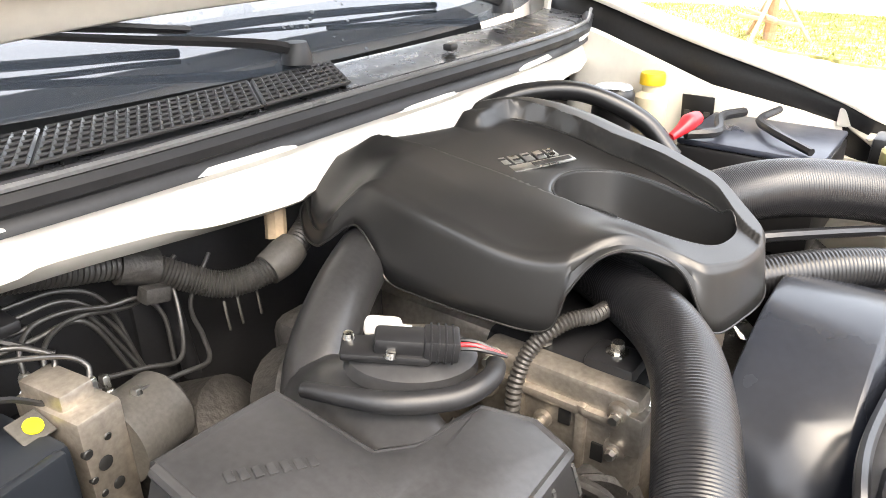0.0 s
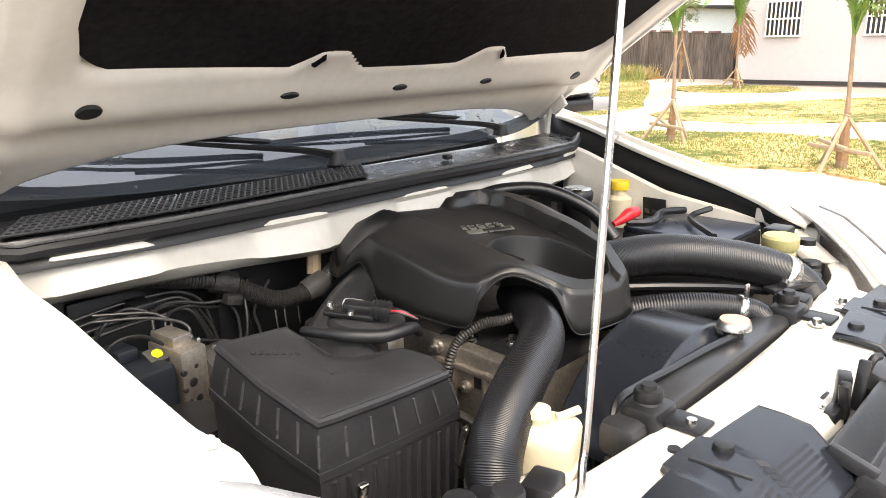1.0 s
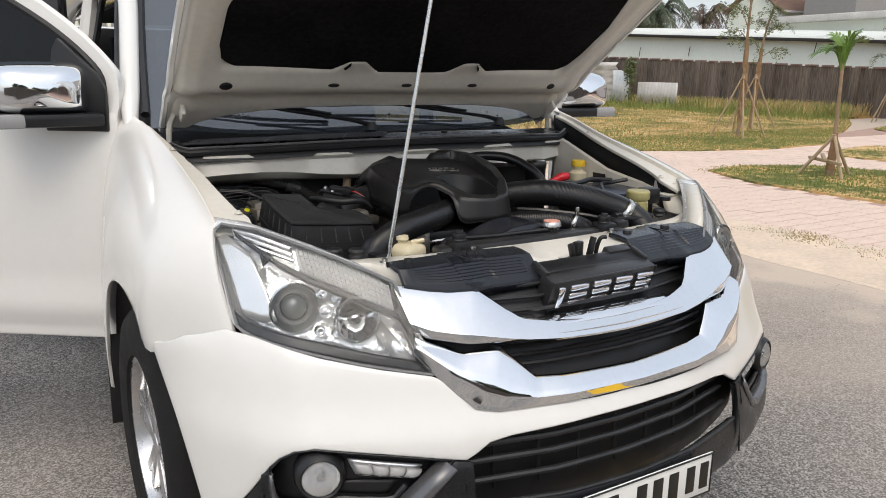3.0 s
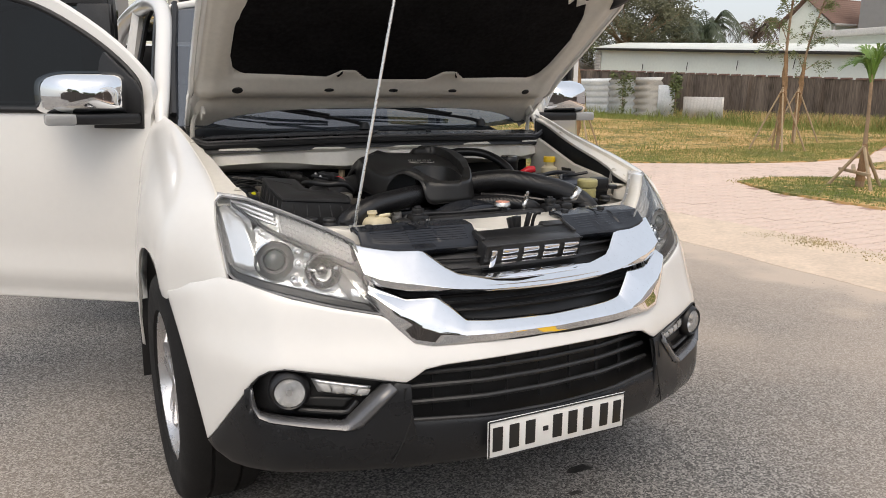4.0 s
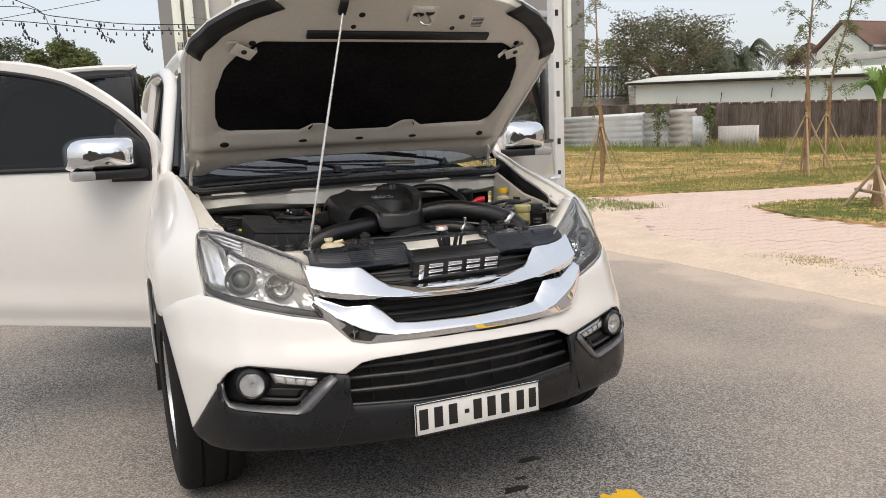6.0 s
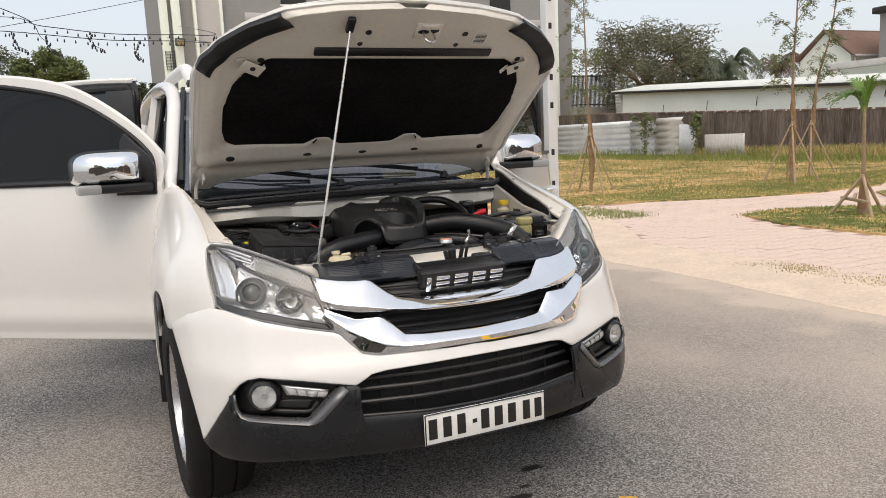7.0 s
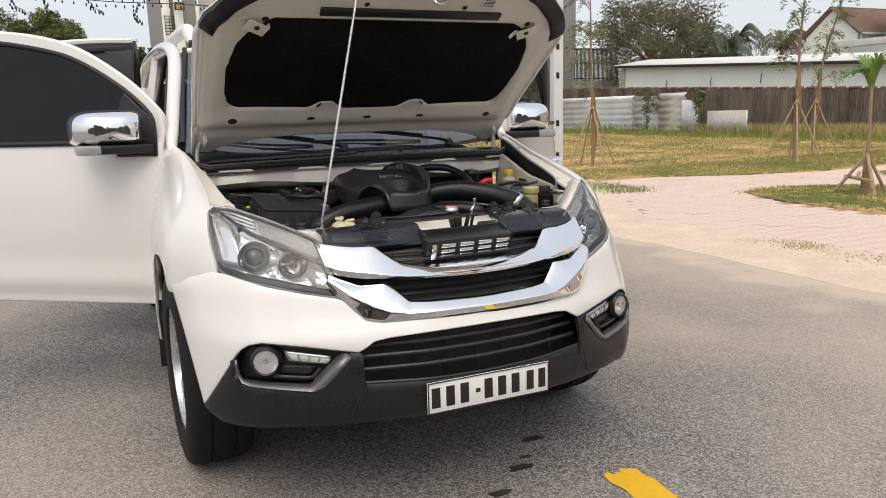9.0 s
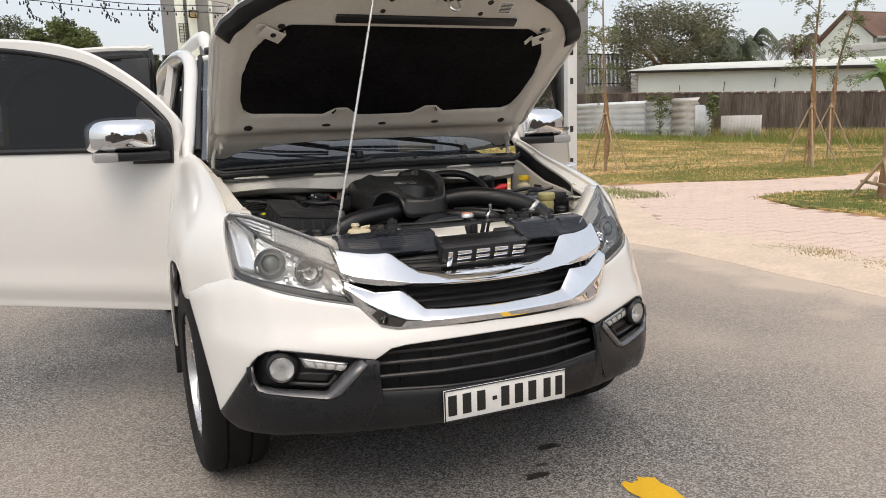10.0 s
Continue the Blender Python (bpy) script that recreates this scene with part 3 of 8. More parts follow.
# ---- trees ----
def leaf_cloud(centres, per, size, spread, seed, flat=0.6):
    """Many small pointed leaves scattered round the given centres."""
    rng = np.random.default_rng(seed)
    p = np.repeat(np.array([tuple(c) for c in centres]), per, axis=0)
    n = len(p)
    p = p + np.clip(rng.normal(0, 1, (n, 3)), -1.5, 1.5) * spread
    a = rng.normal(0, 1, (n, 3)) * (1, 1, flat)
    a /= np.linalg.norm(a, axis=1, keepdims=True)
    b = np.cross(a, rng.normal(0, 1, (n, 3)))
    b /= np.linalg.norm(b, axis=1, keepdims=True)
    s = size * rng.uniform(0.5, 1.3, (n, 1))
    vs = np.stack([p - a * s, p + b * s * 0.32, p + a * s, p - b * s * 0.32], axis=1).reshape(-1, 3)
    me = bpy.data.meshes.new("crown")
    me.from_pydata(vs.tolist(), [], np.arange(4 * n).reshape(-1, 4).tolist())
    return me


def leafy(name, me, material, parent, label=""):
    me.materials.append(material)
    ob = new(name, me)
    ob.parent = parent
    return tagged(ob, label) if label else ob


def stakes(ob, r, h, n, twist=0.0):
    for k in range(n):
        a = 2 * math.pi * k / n + twist
        part("stake", tube([(r * math.cos(a), r * math.sin(a), -0.05), (0.05 * math.cos(a), 0.05 * math.sin(a), h), (-0.02 * math.cos(a), -0.02 * math.sin(a), h + 0.12)], [0.022, 0.018, 0.015], 6, 7), STAKE, ob, "bamboo support stake")
    part("tie", tube([(0.06 * math.cos(a), 0.06 * math.sin(a), h + 0.02 * math.sin(2 * a)) for a in np.linspace(0, 2 * math.pi, 14)], 0.014, 14, 6, straight=True), WRAP, ob, "rope tie")


def sapling(at, h, seed, lean=0.2, bare=1.9):
    """A staked young tree: wrapped trunk, thin upright boughs and feathery sprays of leaves."""
    rng = np.random.default_rng(seed)
    ob = thing("young_tree", "slender young tree with feathery leaves and bamboo stakes", "tree", at, "staked young trees")
    top = (lean, 0.1, h)
    trunk = spline([(0, 0, -0.05), (0.05, 0.0, h * 0.2), (lean * 0.25, 0.05, h * 0.45), (lean * 0.75, 0.06, h * 0.7), top], 24)
    part("trunk", tube(trunk, [0.042, 0.036, 0.028, 0.02, 0.008], 24, 8), BARK, ob)
    wrap = [trunk[k] for k in range(2, 11)]
    folds = [0.042, 0.05, 0.066, 0.05, 0.072, 0.046, 0.058, 0.042, 0.034]
    rows = []
    for k, p in enumerate(spline(wrap, 30)):
        r = float(np.interp(k / 29, np.linspace(0, 1, 9), folds))
        rows.append([(p[0] + r * (1 + 0.26 * math.sin(3 * a + k * 0.9) + 0.14 * math.sin(7 * a - k * 1.3)) * math.cos(a), p[1] + r * (1 + 0.26 * math.sin(3 * a + k * 0.9) + 0.14 * math.sin(7 * a - k * 1.3)) * math.sin(a), p[2]) for a in np.linspace(0, 2 * math.pi, 14, endpoint=False)])
    part("trunk_wrap", weld(grid(rows, close_v=True)), BURLAP, ob, "loose brown burlap round the trunk")
    tips = []
    for k in range(13):
        f = bare / h + (0.98 - bare / h) * (k + rng.random()) / 13
        base = np.array(trunk[min(23, int(f * 23))])
        a = rng.uniform(0, 6.28)
        ln = rng.uniform(0.35, 0.75) * (1.15 - 0.5 * f)
        tip = base + np.array([math.cos(a) * ln, math.sin(a) * ln, rng.uniform(0.15, 0.5)])
        mid = (base + tip) / 2 + np.array([0, 0, 0.10])
        part("branch", tube([base, mid, tip], [0.011, 0.004], 7, 5), BARK, ob)
        for q in spline([base, mid, tip], 7)[2:]:
            side = rng.normal(0, 1, 3) * (1, 1, 0.35)
            side /= np.linalg.norm(side)
            n = rng.uniform(0.16, 0.34)
            tips += [q + side * n * u + np.array([0, 0, -0.12 * u * u]) for u in (0.15, 0.4, 0.65, 0.9, 1.1)]
    tips += [np.array(top) + np.array([rng.normal(0, 0.1), rng.normal(0, 0.1), d]) for d in np.linspace(-0.8, 0.2, 14)]
    leafy("crown", leaf_cloud(tips, 14, 0.030, 0.035, seed, 0.35), LEAF, ob, "sparse feathery green leaves")
    stakes(ob, 0.62, 1.28, 4, seed)
    return ob


sapling((9.0, 11.95, 0.06), 4.7, 3, -0.05)
sapling((13.12, 9.95, 0.06), 5.6, 4, 0.2, 2.4)
sapling((15.75, 11.6, 0.06), 5.4, 7, 1.0, 2.0)
sapling((23.4, 12.2, 0.06), 4.4, 9, 0.1)


def palm(at, h, seed, size=1.0, dead=0):
    """A young palm: slim ringed trunk, upright feather fronds, timber props and a cross bar."""
    rng = np.random.default_rng(seed)
    ob = thing("young_palm", "young palm with arching green fronds and timber props", "palm", at, "staked young palms")
    part("trunk", tube([(0, 0, -0.05), (0.0, 0.0, 0.3), (0.03, 0.02, h * 0.6), (0.05, 0.05, h), (0.05, 0.05, h + 0.25 * size)], [0.07, 0.045, 0.024, 0.022, 0.014], 26, 9, ribs=1, rib=0.03), BARK, ob)
    part("trunk_wrap", tube([(0.0, 0, 0.10), (0.005, 0, 0.34), (0.015, 0, 0.62)], [0.066, 0.052, 0.034], 16, 9, ribs=1, rib=0.06), WRAP, ob, "brown rope wrap")
    for k in range(11 + dead):
        live = k < 11
        a = rng.uniform(0, 6.28) if live else rng.uniform(-0.5, 0.5)
        ln = rng.uniform(0.75, 1.1) * size
        out = rng.uniform(0.12, 0.75) if live else 0.8
        c = [np.array((0.05, 0.05, h + 0.02)), np.array((0.05 + math.cos(a) * ln * out * 0.35, 0.05 + math.sin(a) * ln * out * 0.35, h + ln * (0.62 if live else 0.3))), np.array((0.05 + math.cos(a) * ln * out, 0.05 + math.sin(a) * ln * out, h + ln * ((1.12 - out * 0.75) if live else -0.5)))]
        pts = spline(c, 20)
        bm = tube(pts, [0.013, 0.004], 20, 5)
        for i in range(3, 20):
            d = (Vector(pts[min(i + 1, 19)]) - Vector(pts[i - 1])).normalized()
            side = d.cross(Vector((math.sin(a), -math.cos(a), 0.3))).cross(d).normalized()
            sl = (0.40 * math.sin(math.pi * min(1, (i - 3) / 18)) + 0.06) * size
            for sg in (-1, 1):
                p = Vector(pts[i])
                u = d * rng.uniform(0.65, 0.9) + side * sg * rng.uniform(0.35, 0.6)
                q1, q2 = p + u * sl * 0.55, p + u * sl + Vector((0, 0, -0.25 * sl))
                w = d.cross(u).cross(u).normalized() * 0.016 * size
                vs = [bm.verts.new(x) for x in (p - w * 0.4, p + w * 0.4, q1 + w, q1 - w)]
                bm.faces.new(vs)
                bm.faces.new([vs[3], vs[2], bm.verts.new(q2)])
        part("frond", bm, PALMLEAF if live else DEADLEAF, ob, "" if live else "dead brown frond")
    for k in range(3):
        a = 2 * math.pi * k / 3 + seed
        part("stake", tube([(0.45 * math.cos(a), 0.45 * math.sin(a), -0.05), (0.06 * math.cos(a), 0.06 * math.sin(a), 0.50), (-0.02 * math.cos(a), -0.02 * math.sin(a), 0.60)], 0.024, 6, 7), STAKE, ob, "timber prop")
    part("cross_bar", box((0.05, 0.85, 0.045), (-0.16, 0, 0.24), 0.012, (0, 0, -30)), STAKE, ob)
    part("cross_bar", box((0.85, 0.05, 0.045), (0.0, 0.12, 0.27), 0.012, (0, 0, 35)), STAKE, ob)
    return ob


palm((8.78, 5.0, 0.06), 1.42, 2, 0.6)
palm((7.8, 2.47, 0.06), 1.38, 5, 0.6)
palm((20.3, 8.95, 0.05), 1.7, 6, 1.35, 3)


def big_tree(at, r, h, seed, material, name="broadleaf_tree", label="large rounded dark green tree beyond the wall", clumps=150, per=190, leaf=0.11):
    """A spreading tree: forked limbs that show through a crown of uneven leaf clumps."""
    rng = np.random.default_rng(seed)
    ob = thing(name, label, "tree", at)
    part("trunk", tube([(0, 0, -0.1), (0.1, 0, h * 0.3), (0, 0.1, h * 0.55)], [0.32, 0.25, 0.14], 10, 8), BARK, ob)
    cs = []
    for k in range(clumps):
        d = rng.normal(0, 1, 3)
        d /= np.linalg.norm(d)
        rr = r * rng.uniform(0.5, 1.0) * (1 + 0.12 * math.sin(3 * math.atan2(d[1], d[0]) + seed))
        cs.append((d[0] * rr, d[1] * rr, h * 0.66 + d[2] * rr * 0.66))
        if k < 34:
            part("limb", tube([(0, 0, h * rng.uniform(0.3, 0.5)), (d[0] * rr * 0.45, d[1] * rr * 0.45, h * 0.56 + d[2] * rr * 0.3), np.array(cs[-1]) * 1.03], [0.11, 0.05, 0.015], 8, 5), BARK, ob)
    leafy("crown", leaf_cloud(cs, per, leaf, r * 0.085, seed), material, ob)
    return ob


big_tree((32.0, 37.2, 0), 4.2, 8.7, 31, GREYLEAF, label="large spreading grey-green tree beyond the wall")
big_tree((34.9, 35.0, 0), 2.0, 5.6, 32, DARKLEAF, clumps=70)


def far_palm(at, h, seed, length=2.4, material=None):
    rng = np.random.default_rng(seed)
    ob = thing("coconut_palm", "tall dark coconut palm beyond the wall", "palm", at)
    part("trunk", tube([(0, 0, 0), (0.2, 0, h * 0.5), (0, 0, h)], [0.2, 0.14], 8, 7), BARK, ob)
    for k in range(22):
        a, ln = rng.uniform(0, 6.28), length * rng.uniform(0.8, 1.15)
        rise = rng.uniform(0.25, 1.3)
        pts = spline([(0, 0, h), (math.cos(a) * ln * 0.45, math.sin(a) * ln * 0.45, h + rise), (math.cos(a) * ln, math.sin(a) * ln, h + rise - rng.uniform(0.6, 1.9))], 16)
        bm = tube(pts, [0.035, 0.01], 16, 4)
        for i in range(1, 16):
            d = (Vector(pts[i]) - Vector(pts[i - 1])).normalized()
            side = d.cross(Vector((0, 0, 1))).normalized()
            for sg in (-1, 1):
                for e in (0.0, 0.5):
                    p = Vector(pts[i]).lerp(Vector(pts[i - 1]), e)
                    bm.faces.new([bm.verts.new(x) for x in (p - d * 0.035, p + d * 0.035, p + side * sg * rng.uniform(0.3, 0.5) + d * 0.25 + Vector((0, 0, -rng.uniform(0.25, 0.5))))])
        part("frond", bm, material or PALMDARK, ob)


far_palm((34.4, 36.0, 0), 5.0, 41)
far_palm((37.5, 36.0, 0), 5.2, 42, 2.6)
far_palm((36.0, 35.0, 0), 4.4, 44, 2.0)
far_palm((42.0, 36.0, 0), 5.0, 43, 2.0, BROWNLEAF)
big_tree((-7.6, 50, 0), 3.4, 9.0, 51, DARKLEAF, label="dark green tree far behind the car", clumps=110)
big_tree((-3.9, 49, 0), 2.3, 9.6, 52, LEAFMID, label="mid green tree far behind the car", clumps=90)
big_tree((0.9, 51, 0), 1.5, 7.6, 53, DARKLEAF, label="dark green tree far behind the car", clumps=60)


def creeper(at, w, h, seed):
    rng = np.random.default_rng(seed)
    ob = thing("creeper", "green creeper climbing over the metal fence", "plant", at)
    cs = [(rng.normal(-0.12, 0.05), rng.uniform(-w, w), rng.uniform(0.55, 1.0) * h) for _ in range(16)] + [(-0.1, rng.normal(0, 0.05), z) for z in np.linspace(0.1, h, 8)]
    part("stem", tube([(-0.06, 0, 0), (-0.08, 0.05, h * 0.5), (-0.06, 0, h * 0.95)], 0.018, 8, 5), BARK, ob)
    leafy("leaves", leaf_cloud(cs, 26, 0.085, 0.09, seed), LEAFMID, ob)


creeper((23.0, 23.35, 0.07), 0.28, 1.95, 91)
creeper((23.0, 26.9, 0.07), 0.75, 2.05, 92)

# unseen wall and trees added behind the camera for the chrome's dark reflections
part("reflection_wall", box((60, 0.3, 2.6), (-4, -17, 1.3)), CONCRETE)
tagged(bpy.data.objects["reflection_wall"], "unseen dark concrete wall added across the road for chrome reflections", "wall", kind="structure")
for k, (x, y, r, h) in enumerate(((-13, -19, 3.6, 7.0), (-7, -20, 3.0, 6.0), (2, -19.5, 3.4, 6.6), (9, -20, 2.8, 5.6))):
    big_tree((x, y, 0), r, h, 60 + k, DARKLEAF, label="dark green tree added across the road, seen only in reflections")

# ---- string lights between the buildings ----
garland = thing("string_lights", "dark cables with hanging rows of small bulbs", "string lights", (0, 12, 0))
rng = np.random.default_rng(77)
bulb_me = bpy.data.meshes.new("bulb")
bm = lathe([(0, 0.035), (0.008, 0.03), (0.009, 0.012), (0.013, 0.004), (0.014, -0.012), (0, -0.026)], 6)
bm.to_mesh(bulb_me)
bm.free()
bulb_me.materials.append(INK)


def hang_bulb(p):
    ob = new("bulb", bulb_me)
    ob.parent, ob.location = garland, p


for pts, clusters in (([(-6, 0, 5.3), (-2.47, 0, 3.88), (-2.05, 0, 3.65), (-1.64, 0, 3.58), (-0.83, 0, 3.50), (0.2, 0, 3.50), (0.9, 0.4, 3.60), (3.0, 29.2, 8.2)], (-1.17,)), ([(-6, 0, 3.72), (-2.5, 0, 3.52), (-2.03, 0, 3.485), (-1.0, 0, 3.40), (-0.385, 0, 3.39), (0.2, 0, 3.39), (0.75, 0.3, 3.42), (2.4, 29.3, 7.6)], (-2.32, -1.86, -0.43))):
    path = spline(pts, 90)
    part("cable", tube(path, 0.0075, 90, 5, straight=True), INK, garland)
    for x in np.arange(-5.6, 0.9, 0.15):
        k = min(range(90), key=lambda i: abs(path[i][0] - x))
        hang_bulb(np.array(path[k]) + np.array([rng.normal(0, 0.01), 0, -0.04 - 0.05 * rng.random()]))
    for cx_ in clusters:
        k = min(range(90), key=lambda i: abs(path[i][0] - cx_))
        end = np.array(path[k]) + np.array([0.18 if cx_ < -0.6 else 0.02, 0, -0.30])
        loop = spline([path[k], (np.array(path[k]) + end) / 2 + np.array([-0.07, 0, -0.05]), end], 9)
        part("hanging_cable", tube(loop, 0.005, 9, 5, straight=True), INK, garland)
        for q in loop:
            for _ in range(2):
                hang_bulb(np.array(q) + np.array([rng.normal(0, 0.02), 0, -0.03 - rng.random() * 0.03]))
part("cable", tube([(-6, 0, 3.4), (-2.5, 0.2, 3.78), (-1.9, 0.3, 3.42)], 0.006, 20, 5), INK, garland)
part("cable", tube([(-6, 0.2, 2.9), (-2.4, 0.2, 3.64), (0.0, 0.3, 4.2), (4, 0.5, 5.2)], 0.005, 30, 5), INK, garland)

# ---- grass ----
def inside(poly, x, y):
    hit = False
    for (xa, ya), (xb, yb) in zip(poly, poly[1:] + poly[:1]):
        if (ya > y) != (yb > y) and x < (xb - xa) * (y - ya) / (yb - ya) + xa:
            hit = not hit
    return hit


def grass(name, poly, area, n, z, low, high, material, seed, label, clump=0.0):
    rng = np.random.default_rng(seed)
    vs, fs = [], []
    centres = [(rng.uniform(area[0], area[1]), rng.uniform(area[2], area[3])) for _ in range(max(1, n // 40))]
    while len(fs) < n:
        if clump:
            c = centres[rng.integers(len(centres))]
            x, y = c[0] + rng.normal(0, clump), c[1] + rng.normal(0, clump)
        else:
            x, y = rng.uniform(area[0], area[1]), rng.uniform(area[2], area[3])
        if not inside(poly, x, y):
            continue
        h, a = rng.uniform(low, high), rng.uniform(0, 6.28)
        w = 0.006 + 0.03 * h
        dx, dy = math.cos(a) * w, math.sin(a) * w
        lx, ly = rng.normal(0, h * 0.4), rng.normal(0, h * 0.4)
        k = len(vs)
        vs += [(x - dx, y - dy, z), (x + dx, y + dy, z), (x + lx, y + ly, z + h)]
        fs.append((k, k + 1, k + 2))
    me = bpy.data.meshes.new(name)
    me.from_pydata(vs, [], fs)
    me.materials.append(material)
    return tagged(new(name, me), label, "grass", kind="stuff")


grass("grass", lawn, (6, 24, 7.9, 24), 21000, 0.075, 0.01, 0.06, DRYGRASS, 1, "short dry yellow-green lawn grass")
grass("grass", lawn, (6.5, 20, 7.9, 11.0), 24000, 0.075, 0.01, 0.035, GRASS, 2, "short green grass along the path")
grass("grass", lawn, (10, 24, 10, 30), 9000, 0.075, 0.03, 0.13, GRASS, 3, "scattered green weeds in the lawn", 0.3)
grass("grass", lawn, (8, 24, 10, 30), 9000, 0.075, 0.03, 0.12, STRAW, 11, "straw-coloured dry tufts in the lawn", 0.4)
grass("grass", lawn, (20.8, 23.3, 13, 36), 9000, 0.075, 0.06, 0.3, GRASS, 7, "tall weeds along the fence", 0.3)
grass("grass", lawn, (23.3, 25.6, 12, 24), 7000, 0.075, 0.08, 0.55, STRAW, 17, "tall straw weeds at the wall's foot", 0.35)
grass("grass", lawn, (22.4, 25.4, 12, 36), 6000, 0.075, 0.08, 0.6, GRASS, 18, "tall green weeds at the wall's foot", 0.25)
grass("grass", patch, (11, 22, -3, 9), 12000, 0.07, 0.01, 0.04, GRASS, 8, "short grass in the patch between paths", 0.5)
grass("grass", oval, (18.4, 22, 7.1, 10.7), 4000, 0.072, 0.01, 0.05, GRASS, 9, "green grass round the palm")
grass("grass", strip, (6.6, 10.5, -4, 6.6), 26000, 0.075, 0.01, 0.045, GRASS, 4, "short green grass in the planting bed")
grass("grass", [(4.3, -9), (5.1, -9), (5.1, 4.4), (4.3, 4.4)], (4.70, 4.98, -5, 3.2), 5200, 0.052, 0.004, 0.018, DRYGRASS, 5, "dry grass tufts along the kerb", 0.09)
grass("grass", [(3.6, -6), (4.3, -6), (4.3, 3), (3.6, 3)], (3.75, 4.2, -4, 1.2), 500, 0.005, 0.008, 0.04, GRASS, 14, "small weeds at the road edge", 0.05)
grass("grass", [(5, 6), (8, 6), (8, 9.6), (5, 9.6)], (5.4, 6.9, 7.2, 9.3), 2600, 0.05, 0.01, 0.07, GRASS, 6, "green weeds in the paving", 0.13)
mid_bed = (8.5, 1.5)
grass("grass", [(mid_bed[0] + (x - mid_bed[0]) * 1.12, mid_bed[1] + (y - mid_bed[1]) * 1.05) for x, y in strip], (6.5, 10.8, -2, 6.7), 7000, 0.052, 0.008, 0.03, DRYGRASS, 15, "straggling dry grass round the bed's edge", 0.16)

# ---- the car: y runs from its nose to its tail, x = 0 is its middle ----
car = thing("car", "pearl white seven-seat SUV with open hood and open doors, on asphalt", "car")


def smooth_curve(xs, ys, lo, hi, width=0.03):
    g = np.linspace(lo - 0.3, hi + 0.3, 700)
    v = np.interp(g, xs, ys)
    v[g < xs[0]] = ys[0]
    k = np.exp(-0.5 * (np.arange(-60, 61) * (g[1] - g[0]) / width) ** 2)
    s = np.convolve(np.pad(v, 60, mode="edge"), k / k.sum(), mode="valid")
    return lambda q: float(np.interp(q, g, s))


PLAN = smooth_curve([-0.43, -0.2, 0, 0.2, 0.43, 0.6, 0.74, 0.82, 0.90, 0.94, 0.965, 0.985], [0.065, 0.012, 0, 0.012, 0.065, 0.13, 0.2, 0.28, 0.40, 0.50, 0.60, 0.80], 0, 0.985, 0.015)
LEAN_Z = smooth_curve([0.2, 0.3, 0.45, 0.55, 0.68, 0.75, 0.85, 0.95, 1.0, 1.09, 1.2], [0.07, 0.03, 0, 0, 0.01, 0.05, 0.09, 0.17, 0.2, 0.28, 0.42], 0.2, 1.2, 0.02)
GX = 0.03


def front(x, z, off=0.0, gx=0.0):
    """A point of the car's nose, off metres behind its skin."""
    sweep = float(np.interp(abs(x), (0.5, 0.6, 0.7, 0.8), (-0.026, -0.010, 0.008, 0.030))) * min(1.0, max(0.0, (z - 0.90) / 0.16)) if abs(x) > 0.40 else 0.0
    sweep *= min(1.0, (abs(x) - 0.40) / 0.1) if abs(x) > 0.40 else 0.0
    return Vector((x, PLAN(abs(x - gx)) + LEAN_Z(z) + off + sweep, z))


def band(pairs, off=0.0, k=8, m=8, bulge=0.0, gx=0.0, both=False, keel=None):
    """A panel on the nose between an upper and a lower edge, given as pairs of (x, z)."""
    if both:
        pairs = [tuple((-x, z) for x, z in p) for p in reversed(pairs)] + [p for p in pairs if p[0][0] > 1e-6 or p[1][0] > 1e-6]
    rows = []
    for i in range(len(pairs) - 1):
        for s in range(k + (1 if i == len(pairs) - 2 else 0)):
            u = s / k
            (a, b), (c, d) = pairs[i], pairs[i + 1]
            row = []
            for j in range(m + 1):
                v = j / m
                x = (a[0] * (1 - u) + c[0] * u) * (1 - v) + (b[0] * (1 - u) + d[0] * u) * v
                z = (a[1] * (1 - u) + c[1] * u) * (1 - v) + (b[1] * (1 - u) + d[1] * u) * v
                row.append(front(x + gx, z, off - bulge * (math.sin(math.pi * v) ** 0.7 if keel is None else min(v / keel, (1 - v) / (1 - keel) * 0.6 + 0.4) ** 0.8), gx))
            rows.append(row)
    return face(grid(rows), (0, -1, 0))


# bumper
top = [(0, 0.732), (0.2, 0.732), (0.33, 0.732), (0.375, 0.738), (0.41, 0.765), (0.44, 0.80), (0.47, 0.813), (0.568, 0.831), (0.68, 0.856), (0.74, 0.875), (0.79, 0.892), (0.835, 0.897), (0.905, 0.866), (0.957, 0.815)]
bot = [(0, 0.693), (0.2, 0.69), (0.325, 0.683), (0.376, 0.675), (0.406, 0.656), (0.43, 0.643), (0.457, 0.647), (0.596, 0.670), (0.721, 0.684), (0.757, 0.676), (0.781, 0.658), (0.800, 0.634), (0.847, 0.542), (0.90, 0.432)]
part("bumper", band(list(zip(top, bot)), both=True, k=9, m=12), PAINT, car, "white painted bumper", solid=0.012, bev=0.004)
ctop = [(0, 0.532), (0.24, 0.535), (0.40, 0.541), (0.419, 0.546), (0.422, 0.60), (0.420, 0.641), (0.457, 0.647), (0.508, 0.597), (0.559, 0.545), (0.583, 0.533), (0.64, 0.537), (0.698, 0.543), (0.765, 0.548), (0.787, 0.554), (0.798, 0.581), (0.801, 0.633), (0.847, 0.542), (0.899, 0.434)]
